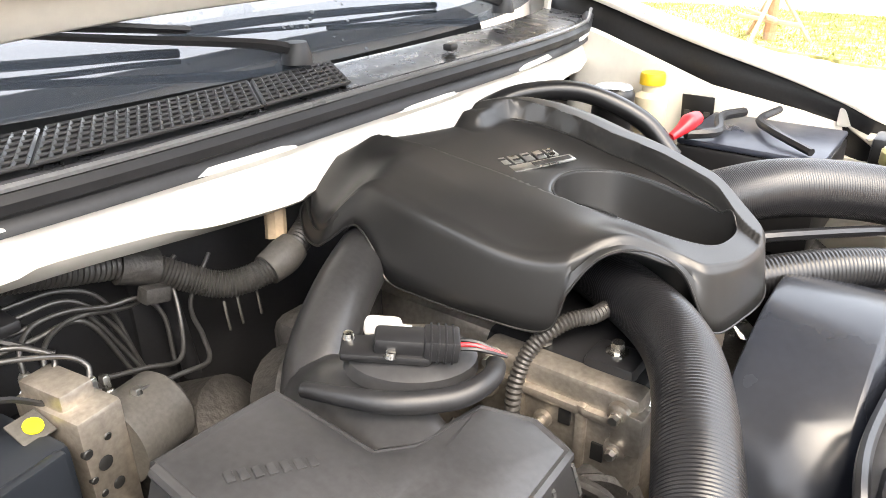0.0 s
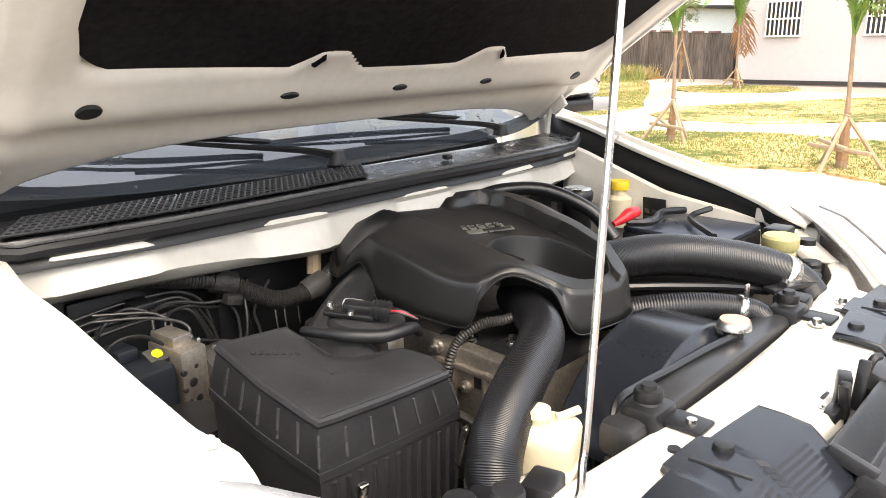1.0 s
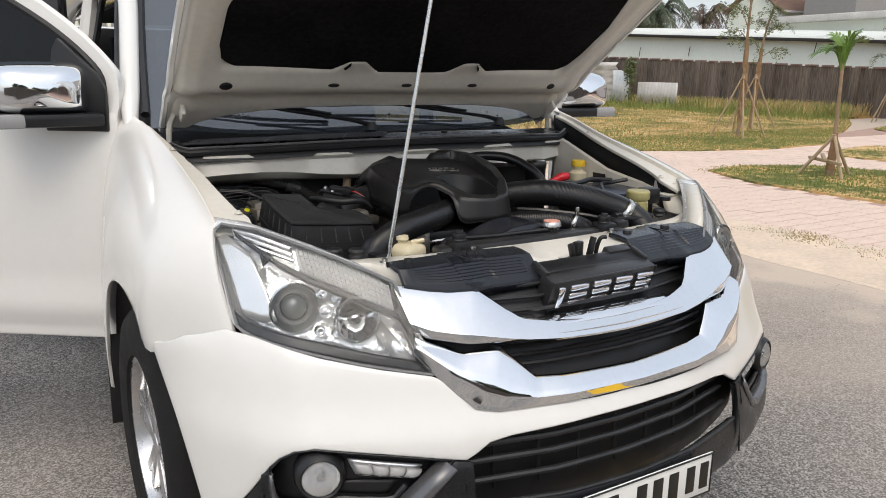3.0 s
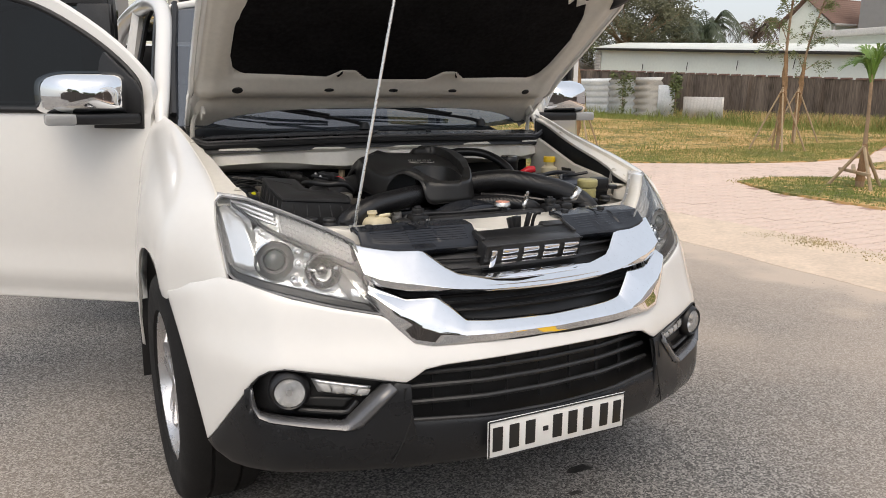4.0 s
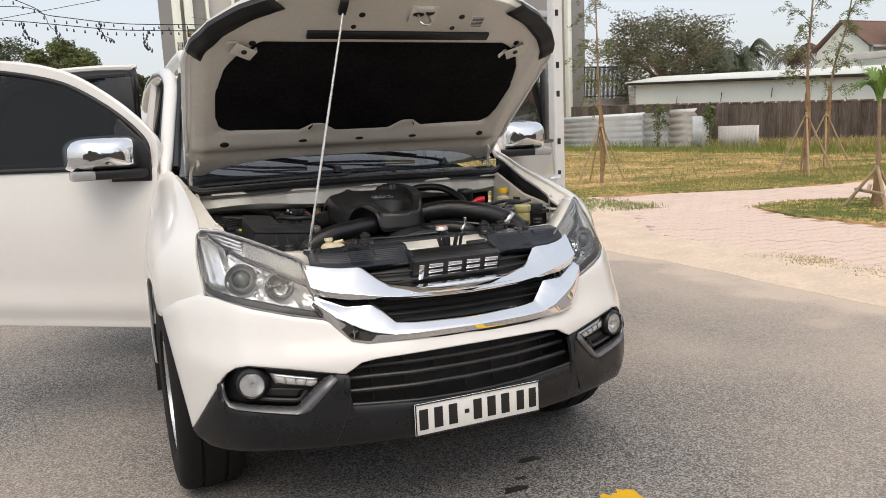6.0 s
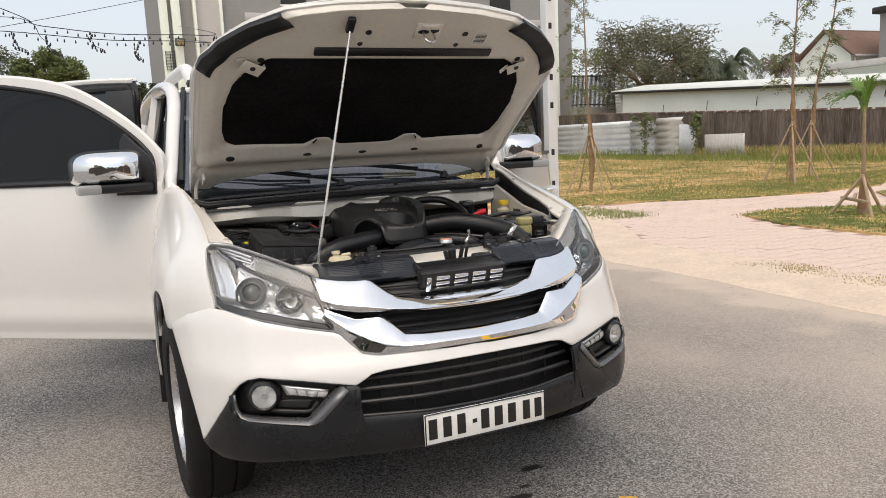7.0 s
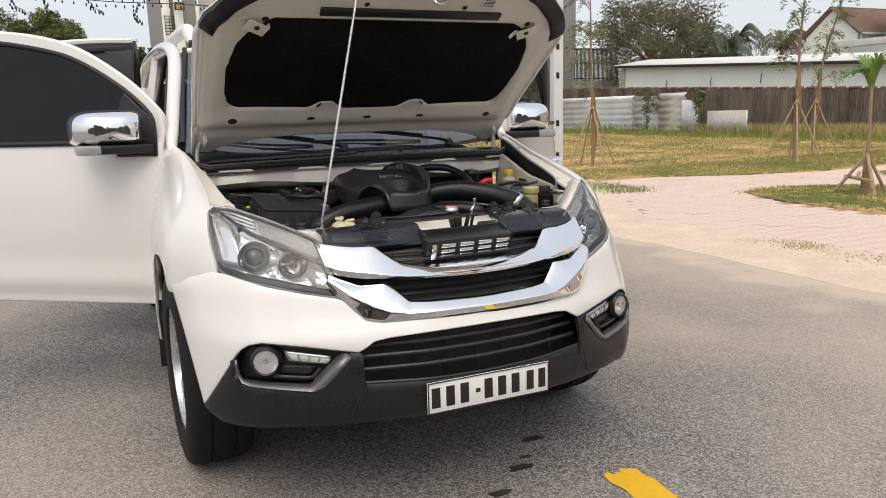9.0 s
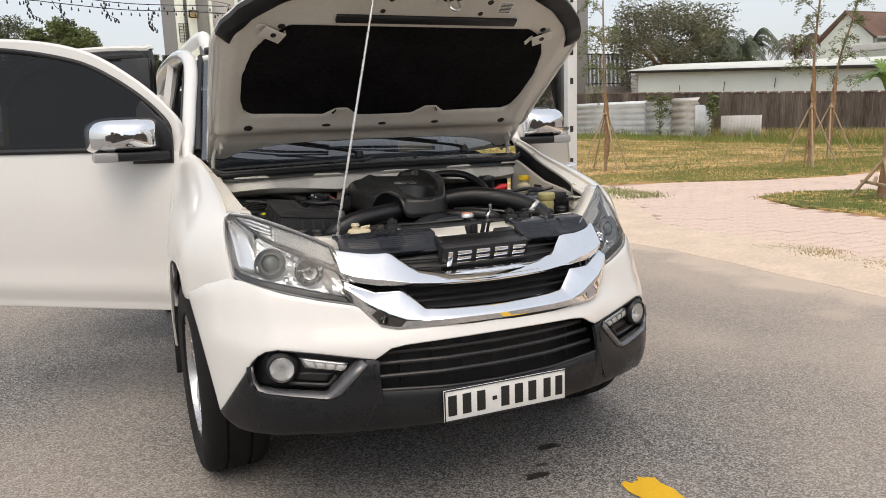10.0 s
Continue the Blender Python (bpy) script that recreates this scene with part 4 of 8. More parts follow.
cbot = [(0, 0.405), (0.24, 0.403), (0.38, 0.40), (0.40, 0.40), (0.415, 0.40), (0.43, 0.40), (0.47, 0.399), (0.51, 0.398), (0.55, 0.397), (0.59, 0.396), (0.64, 0.395), (0.69, 0.394), (0.74, 0.391), (0.77, 0.389), (0.79, 0.388), (0.81, 0.387), (0.85, 0.389), (0.878, 0.408)]
clad = part("bumper_cladding", band(list(zip(ctop, cbot)), -0.006, both=True, k=5, m=10, bulge=0.014), DARKGREY, car, "dark grey lower bumper cladding", solid=0.02, bev=0.006)
for sg in (-1, 1):
    part("cladding_seam", tube([front(sg * x, z, -0.019) for x, z in ((0.424, 0.56), (0.432, 0.53), (0.45, 0.48), (0.474, 0.425))], 0.0022, 16, 6), INK, clad)
part("undertray", join(box((1.10, 0.95, 0.03), (0, 0.78, 0.31), 0.012), box((1.16, 3.0, 0.04), (0, 2.9, 0.30), 0.012)), RUBBER, car, "black tray under the engine and floor")
part("valance", band([((0, 0.41), (0, 0.33)), ((0.4, 0.41), (0.4, 0.33)), ((0.66, 0.40), (0.62, 0.34))], 0.16, both=True), RUBBER, car, "black lower valance", solid=0.01)
grille_low = part("lower_grille", band([((0, 0.715), (0, 0.43)), ((0.3, 0.71), (0.3, 0.43)), ((0.47, 0.69), (0.47, 0.43)), ((0.70, 0.69), (0.70, 0.43))], 0.10, both=True), RUBBER, car, "black lower grille with horizontal slats", solid=0.004)
for z, c in ((0.575, 0.42), (0.615, 0.415), (0.652, 0.385)):
    part("slat", tube([front(x, z, 0.045 - (0.012 if z < 0.6 else 0)) for x in np.linspace(-c, c, 25)], 0.0075, 25, 8, straight=True), SATIN, grille_low)
for x in np.linspace(-0.33, 0.33, 7):
    part("strut", tube([front(x, 0.53, 0.07), front(x, 0.69, 0.07)], 0.005, 4, 6, straight=True), RUBBER, grille_low)
part("grille_lip", tube([front(x, 0.533 + 0.01 * (abs(x) / 0.42) ** 2, -0.006) for x in np.linspace(-0.42, 0.42, 30)], 0.0055, 30, 8, straight=True), SATIN, grille_low, "satin lip below the grille")

# upper grille
grille = part("grille", band([((0, 0.99), (0, 0.72)), ((0.25, 0.99), (0.25, 0.72)), ((0.40, 0.985), (0.40, 0.74)), ((0.5, 0.97), (0.49, 0.84))], 0.07, gx=GX, both=True), RUBBER, car, "black grille behind two chrome bars", solid=0.004)
up = [((0, 0.886), (0, 0.86)), ((0.1, 0.887), (0.1, 0.86)), ((0.18, 0.894), (0.2, 0.861)), ((0.262, 0.907), (0.28, 0.863)), ((0.29, 0.922), (0.33, 0.866)), ((0.350, 0.970), (0.41, 0.87)), ((0.41, 0.971), (0.45, 0.877)), ((0.455, 0.976), (0.49, 0.885)), ((0.53, 0.988), (0.52, 0.900))]
part("chrome_bar", band(up, 0.004, gx=GX, both=True, k=6, m=10, bulge=0.032, keel=0.8), CHROME, grille, "polished chrome upper grille bar", sharp=25, solid=0.014, bev=0.002)
lo = [((0, 0.782), (0, 0.735)), ((0.2, 0.786), (0.2, 0.734)), ((0.265, 0.79), (0.3, 0.732)), ((0.30, 0.822), (0.375, 0.732)), ((0.335, 0.855), (0.424, 0.742)), ((0.42, 0.852), (0.474, 0.79)), ((0.51, 0.893), (0.53, 0.86))]
part("chrome_bar", band(lo, 0.004, gx=GX, both=True, k=6, m=10, bulge=0.03, keel=0.55), CHROME, grille, "polished chrome lower grille bar", sharp=25, solid=0.014, bev=0.002)
shelf = [[front(x, 0.887, -0.006, GX), (x, 0.17, 0.889), (x, 0.215, 0.893)] for x in np.linspace(-0.17, 0.25, 16)]
part("chrome_shelf", face(grid(shelf), (0, -0.2, 1)), CHROME, grille, "polished chrome shelf below the badge", solid=0.006)
part("edge_strip", tube([front(GX + x, z, 0.006, GX) for x, z in ((-0.36, 0.735), (-0.2, 0.728), (0, 0.728), (0.2, 0.728), (0.36, 0.735))], 0.006, 30, 8), BLACK, grille)
for z in (0.80, 0.82, 0.84):
    part("slat", tube([front(GX + x, z, 0.045, GX) for x in np.linspace(-0.34, 0.34, 21)], 0.006, 21, 6, straight=True), BLACK, grille)
for z in (0.905, 0.93, 0.955):
    part("slat", tube([front(GX + x, z, 0.05, GX) for x in np.linspace(-0.40, 0.40, 21)], 0.005, 21, 6, straight=True), BLACK, grille)
# badge: plain chrome shapes on a black block
BAD = pose(0.042, 0.196, 0.93, 18, 0, 1.0)
badge = part("badge_block", moved(join(box((0.345, 0.05, 0.082), (0, 0.024, 0), 0.008), box((0.335, 0.06, 0.014), (0, 0.06, 0.034), 0.005)), BAD), SATIN, grille, "black block carrying chrome badge shapes")
x = -0.157
for w in (0.02, 0.056, 0.056, 0.056, 0.056):
    strokes = ((0.029, 0.058),) if w < 0.03 else ((0.0505, 0.015), (0.029, 0.015), (0.0075, 0.015))
    for zc, h in strokes:
        bar = slab([(0, 0), (w, 0), (w, h), (0, h)], 0.014, pose(x, -0.001, zc - h / 2 - 0.029, 90, 0, 0), 0.0045)
        part("badge_bar", moved(bar, BAD), BADGECHROME, badge, "plain chrome badge bar")
    x += w + 0.0175
part("badge_tray", moved(join(box((0.33, 0.05, 0.010), (0, 0.066, 0.036), 0.003), box((0.012, 0.06, 0.02), (-0.165, 0.06, 0.038), 0.003), box((0.012, 0.06, 0.02), (0.165, 0.06, 0.038), 0.003), box((0.08, 0.03, 0.03), (0.12, 0.095, 0.03), 0.006)), BAD), SATIN, badge, "black tray behind the badge")
rimb = [(-0.171, 0, -0.039), (0.171, 0, -0.039), (0.171, 0, 0.039), (-0.171, 0, 0.039), (-0.171, 0, -0.039)]
part("badge_rim", moved(tube([(a, -0.002, c) for a, b, c in rimb], 0.0022, 5, 6, straight=True), BAD), SATIN, badge)
FRONT_Z = lambda x: float(np.interp(abs(x - GX), (0.18, 0.30, 0.355, 0.41, 0.455, 0.53), (0.966, 0.966, 0.970, 0.970, 0.976, 0.994)))
FRONT_OFF = lambda x: float(np.interp(abs(x - GX), (0.18, 0.29, 0.345), (0.045, 0.030, -0.002)))


def cover_plate(x0, x1, skew):
    """Plastic plate: flat over the crossmember, then falling in a ribbed slope to the chrome bar."""
    rows = []
    for x in np.linspace(x0, x1, 60):
        f = (x - x0) / (x1 - x0)
        back = 0.366 + 0.010 * math.sin(math.pi * f) + skew * f + (0.012 if 0.40 < f < 0.66 else 0)
        zf = FRONT_Z(x)
        yf = front(x, zf, FRONT_OFF(x), GX).y
        mid = max(yf + 0.03, back - 0.07)
        row = [(x, back, 1.008), (x, back - 0.003, 1.0185), (x, (back + mid) / 2, 1.0185), (x, mid, 1.0145)]
        for k in range(1, 19):
            v = k / 18
            row.append((x, mid + (yf - mid) * v, 1.0145 + (zf - 1.0145) * v + (0.0018 if k % 2 and 2 < k < 15 and 0.10 < f < 0.92 else 0)))
        row.append((x, yf - 0.002, zf - 0.006))
        row.append((x, yf + 0.003, zf - 0.022))
        rows.append(row)
    return face(grid(rows), (0, 0, 1))


for x0, x1, skew, lab in ((-0.476, -0.118, -0.006, "black ribbed plastic cover plate"), (0.212, 0.53, 0.012, "black plastic cover plate")):
    cov = part("grille_cover", cover_plate(x0, x1, skew), GLOSSPL, grille, lab, sharp=24, solid=0.010)
    xm_ = x0 + (x1 - x0) * 0.5
    part("cover_step", box((0.004, 0.072, 0.004), (xm_, 0.330, 1.0185), 0.001, (0, 0, 6)), SATIN, cov)
    for x in (x0 + 0.05, x0 + (x1 - x0) * 0.62):
        part("push_clip", lathe([(0, 0.006), (0.011, 0.005), (0.013, 0), (0.013, -0.006), (0, -0.006)], 14, pose(x, 0.345, 1.020)), BLACK, cov)

# number plate: white sheet with plain bars
plate = part("number_plate", box((0.47, 0.006, 0.11), (0.0, -0.028, 0.479), 0.0025), PLATEW, car, "white number plate with black bars")
part("plate_frame", join(*[tube([(a, -0.032, b), (c, -0.032, d)], 0.0022, 2, 6, straight=True) for a, b, c, d in ((-0.232, 0.426, 0.232, 0.426), (-0.232, 0.532, 0.232, 0.532), (-0.232, 0.426, -0.232, 0.532), (0.232, 0.426, 0.232, 0.532))]), INK, plate)
for x, w in ((-0.205, 0.04), (-0.152, 0.04), (-0.099, 0.04), (-0.048, 0.022), (-0.008, 0.04), (0.045, 0.04), (0.098, 0.04), (0.157, 0.036), (0.205, 0.036)):
    h = 0.07 if w > 0.03 else 0.014
    part("plate_bar", box((w * 0.78, 0.003, h), (x, -0.0322, 0.479), 0.001), INK, plate)
part("plate_bracket", box((0.36, 0.03, 0.06), (0, -0.008, 0.47), 0.004), BLACK, plate)

# fog lamps in their recesses; cladding ledge below coloured paler for sky sheen
REC = [(0.457, 0.647), (0.508, 0.656), (0.596, 0.670), (0.66, 0.677), (0.721, 0.684), (0.757, 0.676), (0.781, 0.658), (0.798, 0.632), (0.799, 0.60), (0.797, 0.577), (0.787, 0.555), (0.765, 0.549), (0.698, 0.544), (0.64, 0.538), (0.583, 0.534), (0.559, 0.546), (0.508, 0.598)]
LEDGE = [(0.799, 0.625), (0.799, 0.60), (0.797, 0.575), (0.786, 0.552), (0.765, 0.546), (0.698, 0.541), (0.64, 0.535), (0.590, 0.530), (0.574, 0.533), (0.556, 0.545), (0.508, 0.595), (0.466, 0.640)]
# lighter grey than the cladding: sky sheen put into the colour
ARM = mat("sky_lit_ledge_plastic", (0.14, 0.14, 0.145), 0.24, 0.5, 0.1, 9)
for sg in (-1, 1):
    flip = (lambda b: b) if sg > 0 else mirrored
    pairs = [((0.457, 0.647), (0.462, 0.640)), ((0.508, 0.656), (0.508, 0.596)), ((0.559, 0.664), (0.559, 0.545)), ((0.596, 0.670), (0.583, 0.533)), ((0.721, 0.684), (0.70, 0.543)), ((0.757, 0.676), (0.762, 0.548)), ((0.781, 0.658), (0.787, 0.554)), ((0.800, 0.632), (0.799, 0.585))]
    bez = part("fog_bezel", flip(band(pairs, 0.040, k=5)), BLACK, car, "black fog lamp recess", solid=0.004)
    wall_rows = [[front(x, z, d) for d in (-0.003, 0.003, 0.042)] for x, z in [*REC, REC[0]]]
    part("recess_wall", flip(grid(wall_rows)), BLACK, bez, solid=0.003)
    led = []
    for i, (x, z) in enumerate(LEDGE):
        a, b = LEDGE[max(0, i - 1)], LEDGE[min(len(LEDGE) - 1, i + 1)]
        n = Vector((-(b[1] - a[1]), b[0] - a[0])).normalized() * (1 if (b[0] - a[0]) < 0 else -1)
        n = -n if (Vector((0.63, 0.60)) - Vector((x, z))).dot(n) < 0 else n
        w = float(np.interp(i, (0, 2, 5, 8, 9, 11), (0.006, 0.010, 0.010, 0.014, 0.020, 0.016)))
        led.append([front(x - n[0] * w * 0.9, z - n[1] * w * 0.9, -0.016), front(x - n[0] * 0.004, z - n[1] * 0.004, -0.021), front(x + n[0] * w * 0.4, z + n[1] * w * 0.4, -0.012), front(x + n[0] * w, z + n[1] * w, 0.012)])
    part("cladding_ledge", flip(face(grid(led), (0, -1, 0.4))), ARM, clad, "cladding ledge round the fog lamp, coloured paler for sky sheen", sharp=70, solid=0.005)
    c = front(sg * 0.714, 0.622, -0.002)
    m = Matrix.Translation(c) @ Vector((sg * 0.30, -1, 0.02)).to_track_quat("Z", "Y").to_matrix().to_4x4()
    fog = part("fog_lamp", lathe([(0.0, -0.034), (0.012, -0.032), (0.026, -0.022), (0.037, -0.004), (0.040, 0.0)], 28, m), FACET, bez, "round fog lamp with clear lens")
    part("fog_bulb", lathe([(0, 0.0), (0.009, -0.002), (0.012, -0.012), (0.007, -0.03), (0, -0.03)], 14, m), CHROME, fog)
    part("fog_lens", lathe([(0, 0.014), (0.02, 0.012), (0.034, 0.006), (0.040, 0.0)], 28, m), FOGLENS, fog, "clear fog lamp lens").visible_shadow = False
    part("fog_ring", lathe([(0.040, 0.003), (0.044, 0.006), (0.051, -0.002), (0.056, -0.02), (0.056, -0.045), (0.040, -0.045)], 28, m), BLACK, fog)
    cells = np.linspace(0, 1, 5)
    for k in range(4):
        u0, u1 = cells[k] + 0.012, cells[k + 1] - 0.012
        tp = lambda u: (0.648 + (0.512 - 0.648) * u, 0.648 + (0.625 - 0.648) * u)
        bp = lambda u: (0.637 + (0.527 - 0.637) * u, 0.620 + (0.605 - 0.620) * u)
        cell = band([(tp(u1), bp(u1)), (tp(u0), bp(u0))], 0.016, k=3, m=4, bulge=0.006)
        part("daytime_light", flip(cell), RIBBED, bez, "small clear daytime light", solid=0.006)
    part("light_backing", flip(band([((0.508, 0.628), (0.526, 0.602)), ((0.58, 0.640), (0.582, 0.609)), ((0.655, 0.652), (0.64, 0.616))], 0.028, k=4, m=4)), REFLECT, bez, solid=0.008)
    part("trim_bar", tube([front(sg * x, z, 0.016) for x, z in ((0.548, 0.592), (0.560, 0.578), (0.578, 0.563), (0.63, 0.565), (0.69, 0.570))], 0.006, 20, 6), SATIN, bez)
    part("pocket", flip(band([((0.553, 0.595), (0.575, 0.565)), ((0.62, 0.600), (0.62, 0.568)), ((0.675, 0.598), (0.685, 0.573))], 0.034, k=4, m=4)), INK, bez, solid=0.003)

# headlights
HL = [((0.815, 1.062), (0.812, 0.905)), ((0.809, 1.085), (0.803, 0.896)), ((0.792, 1.099), (0.787, 0.888)), ((0.733, 1.094), (0.755, 0.878)), ((0.67, 1.071), (0.69, 0.861)), ((0.604, 1.045), (0.605, 0.841)), ((0.54, 1.016), (0.52, 0.824)), ((0.498, 0.994), (0.455, 0.813))]
for sg in (-1, 1):
    flip = (lambda b: b) if sg > 0 else mirrored
    lamp = part("headlight", flip(band(HL, 0.085, k=6, m=10)), FACET, car, "large headlight with projector and clear lens", solid=0.004)
    part("lens", flip(band(HL, 0.004, k=6, m=12, bulge=0.018)), GLASS, lamp, "clear plastic lens").visible_shadow = False
    ring = [p[0] for p in HL] + [p[1] for p in reversed(HL)]
    pts = []
    for a, b in zip(ring, ring[1:] + ring[:1]):
        pts += [front(sg * (a[0] + (b[0] - a[0]) * u), a[1] + (b[1] - a[1]) * u, 0.006) for u in np.linspace(0, 1, 6, endpoint=False)]
    part("seal", tube([*pts, pts[0]], 0.0036, len(pts) + 1, 6, straight=True), SEALGREY, lamp)
    shell = [[front(sg * p[0], p[1], 0.006) for p in ring], [front(sg * p[0], p[1], 0.09) for p in ring]]
    part("housing", grid(shell, close_v=True), LAMPGREY, lamp, "silver-grey lamp housing", solid=0.003)
    part("lamp_cover", flip(face(grid([[front(p[0][0], p[0][1], 0.012), front(p[0][0], p[0][1] + 0.003, 0.03), front(p[0][0], p[0][1] + 0.001, 0.075)] for p in HL[3:]]), (0, 0, 1))), BAYPAINT, lamp, "cream painted panel over the lamp", solid=0.003)
    # dark frame along the bottom and the inner end
    low = [((0.812, 0.935), (0.809, 0.902)), ((0.795, 0.913), (0.785, 0.888)), ((0.74, 0.897), (0.74, 0.875)), ((0.639, 0.874), (0.64, 0.849)), ((0.56, 0.855), (0.56, 0.832)), ((0.488, 0.838), (0.462, 0.813))]
    part("bezel", flip(band(low, 0.016, k=5, m=4)), SMOKE, lamp, "black lower bezel", solid=0.02)
    inner = [((0.512, 0.932), (0.484, 0.955)), ((0.493, 0.90), (0.474, 0.915)), ((0.488, 0.870), (0.466, 0.87)), ((0.488, 0.838), (0.457, 0.816))]
    part("bezel", flip(band(inner, 0.015, k=5, m=3)), SMOKE, lamp, "black inner bezel", solid=0.02)
    divs = ((0.775, 1.082), (0.752, 1.062), (0.71, 1.028), (0.665, 1.001), (0.59, 0.966), (0.502, 0.925))
    part("divider", flip(band([((x, z + 0.007), (x - 0.002, z - 0.007)) for x, z in reversed(divs)], 0.008, k=6, m=3)), SMOKE, lamp, "dark bar under the turn signal", solid=0.02)
    sig = [((0.668, 1.058), (0.672, 1.012)), ((0.604, 1.034), (0.60, 0.980)), ((0.54, 1.006), (0.545, 0.952)), ((0.506, 0.985), (0.505, 0.934))]
    part("turn_signal", flip(band(sig, 0.020, k=8, m=6)), RIBBED, lamp, "pale ribbed turn signal strip", solid=0.006)
    part("signal_backing", flip(band(sig, 0.045, k=8, m=6)), REFLECT, lamp)
    for k in range(20):
        x = 0.665 - 0.157 * k / 19
        zt, zb = np.interp(x, (0.506, 0.54, 0.604, 0.668), (0.985, 1.006, 1.034, 1.058)), np.interp(x, (0.505, 0.545, 0.60, 0.672), (0.936, 0.954, 0.982, 1.014))
        part("signal_rib", tube([front(sg * x, zt, 0.017), front(sg * x, zb, 0.017)], 0.0026, 2, 5, straight=True), RIBBED, lamp)
    for f in (0.25, 0.5, 0.75):
        part("signal_rib", tube([front(sg * x, np.interp(x, (0.506, 0.54, 0.604, 0.668), (0.985, 1.006, 1.034, 1.058)) * f + np.interp(x, (0.505, 0.545, 0.60, 0.672), (0.936, 0.954, 0.982, 1.014)) * (1 - f), 0.016) for x in np.linspace(0.508, 0.662, 12)], 0.0022, 12, 5, straight=True), RIBBED, lamp)
    # smooth bright cheek beside the projector and above the divider
    cheek = [((0.752, 1.045), (0.735, 0.915)), ((0.785, 1.075), (0.765, 0.912)), ((0.803, 1.070), (0.795, 0.92))]
    part("cheek", flip(band(cheek, 0.032, k=6, m=8, bulge=0.012)), REFLECT, lamp, "smooth silver cheek", solid=0.004)
    for d in (0.010, 0.022, 0.034):
        part("side_flute", tube([front(sg * x, z, 0.022) for x, z in ((0.772, 1.092 - d * 0.6), (0.733, 1.088 - d), (0.676, 1.066 - d))], 0.0042, 16, 6), REFLECT, lamp)
    for x, z, r in ((0.695, 0.940, 0.037), (0.580, 0.915, 0.047)):
        c = front(sg * x, z, 0.034)
        m = Matrix.Translation(c) @ Vector((sg * 0.22, -1, 0.10)).to_track_quat("Z", "Y").to_matrix().to_4x4()
        if r < 0.04:
            part("projector_bowl", lathe([(0.056, 0.006), (0.053, 0.011), (0.050, 0.004), (0.046, -0.006), (0.040, -0.014), (0.038, -0.03)], 36, m), CHROME, lamp, "silver projector bowl")
            part("lamp_ring", lathe([(0.030, -0.03), (0.031, 0.004), (0.036, 0.012), (0.040, 0.006), (0.041, -0.03)], 32, m), SEALGREY, lamp, "grey projector ring")
            part("projector_lens", lathe([(0, 0.022), (0.010, 0.020), (0.020, 0.015), (0.029, 0.005), (0.032, -0.01)], 28, m), BULBGLASS, lamp, "dark glass projector lens")
        else:
            part("lamp_ring", lathe([(0.042, -0.02), (0.044, 0.006), (0.049, 0.012), (0.053, 0.004), (0.054, -0.03)], 32, m), CHROME, lamp, "chrome high beam ring")
            part("reflector_bowl", lathe([(0.012, -0.050), (0.024, -0.042), (0.036, -0.022), (0.044, 0.002)], 12, m), CHROME, lamp, "faceted reflector bowl", sharp=10)
            part("bulb", lathe([(0, 0.004), (0.008, 0.002), (0.011, -0.006), (0.011, -0.02), (0.017, -0.03), (0.017, -0.05), (0, -0.05)], 16, m), SMOKE, lamp, "dark bulb cap")
            part("bulb_shield", tube([m @ Vector((0.030, 0.0, -0.03)), m @ Vector((0.012, 0.006, -0.006)), m @ Vector((-0.012, 0.006, -0.006)), m @ Vector((-0.030, 0, -0.03))], 0.0045, 16, 6), CHROME, lamp)
    mk = Matrix.Translation(front(sg * 0.638, 0.934, 0.030)) @ Vector((sg * 0.2, -1, 0.2)).to_track_quat("Z", "Y").to_matrix().to_4x4()
    part("side_bulb", lathe([(0, 0.012), (0.008, 0.008), (0.011, 0), (0.015, 0.002), (0.017, -0.01), (0, -0.012)], 18, mk), REFLECT, lamp, "small marker bulb")
    tri = [front(sg * x, z, d) for x, z, d in ((0.526, 0.909, 0.05), (0.490, 0.840, 0.018), (0.53, 0.846, 0.03), (0.545, 0.882, 0.05))]
    wedge = bmesh.new()
    wedge.faces.new([wedge.verts.new(p) for p in tri])
    part("corner_reflector", face(wedge, (0, -1, 0.3)), REFLECT, lamp, "bright triangular reflector", solid=0.004)
    for x, z, r in ((0.655, 0.893, 0.010), (0.625, 0.890, 0.008), (0.633, 0.965, 0.010), (0.612, 0.955, 0.007)):
        part("reflector_cup", lathe([(0, -0.008), (r * 0.7, -0.004), (r, 0.004), (r * 1.2, 0.0), (r * 1.3, -0.012)], 14, Matrix.Translation(front(sg * x, z, 0.042)) @ Vector((sg * 0.2, -1, 0.15)).to_track_quat("Z", "Y").to_matrix().to_4x4()), CHROME, lamp)

# fenders
ARCH_Y, ARCH_Z, ARCH_R = 0.95, 0.40, 0.48
ft = spline([(0.813, 0.580, 1.086), (0.802, 0.645, 1.110), (0.80, 0.80, 1.155), (0.808, 1.05, 1.215), (0.825, 1.25, 1.268), (0.85, 1.46, 1.31)], 40)
fb = [(0.815, 0.43, 0.875), (0.866, 0.505, 0.852), (0.925, 0.60, 0.812)] + [(0.965 + 0.022 * min(1, max(0, a + 0.6)), ARCH_Y + ARCH_R * math.sin(a), ARCH_Z + ARCH_R * math.cos(a)) for a in np.linspace(-0.62, 1.55, 9)] + [(0.975, 1.46, 0.38)]
fb = spline(fb, 40)
rows = []
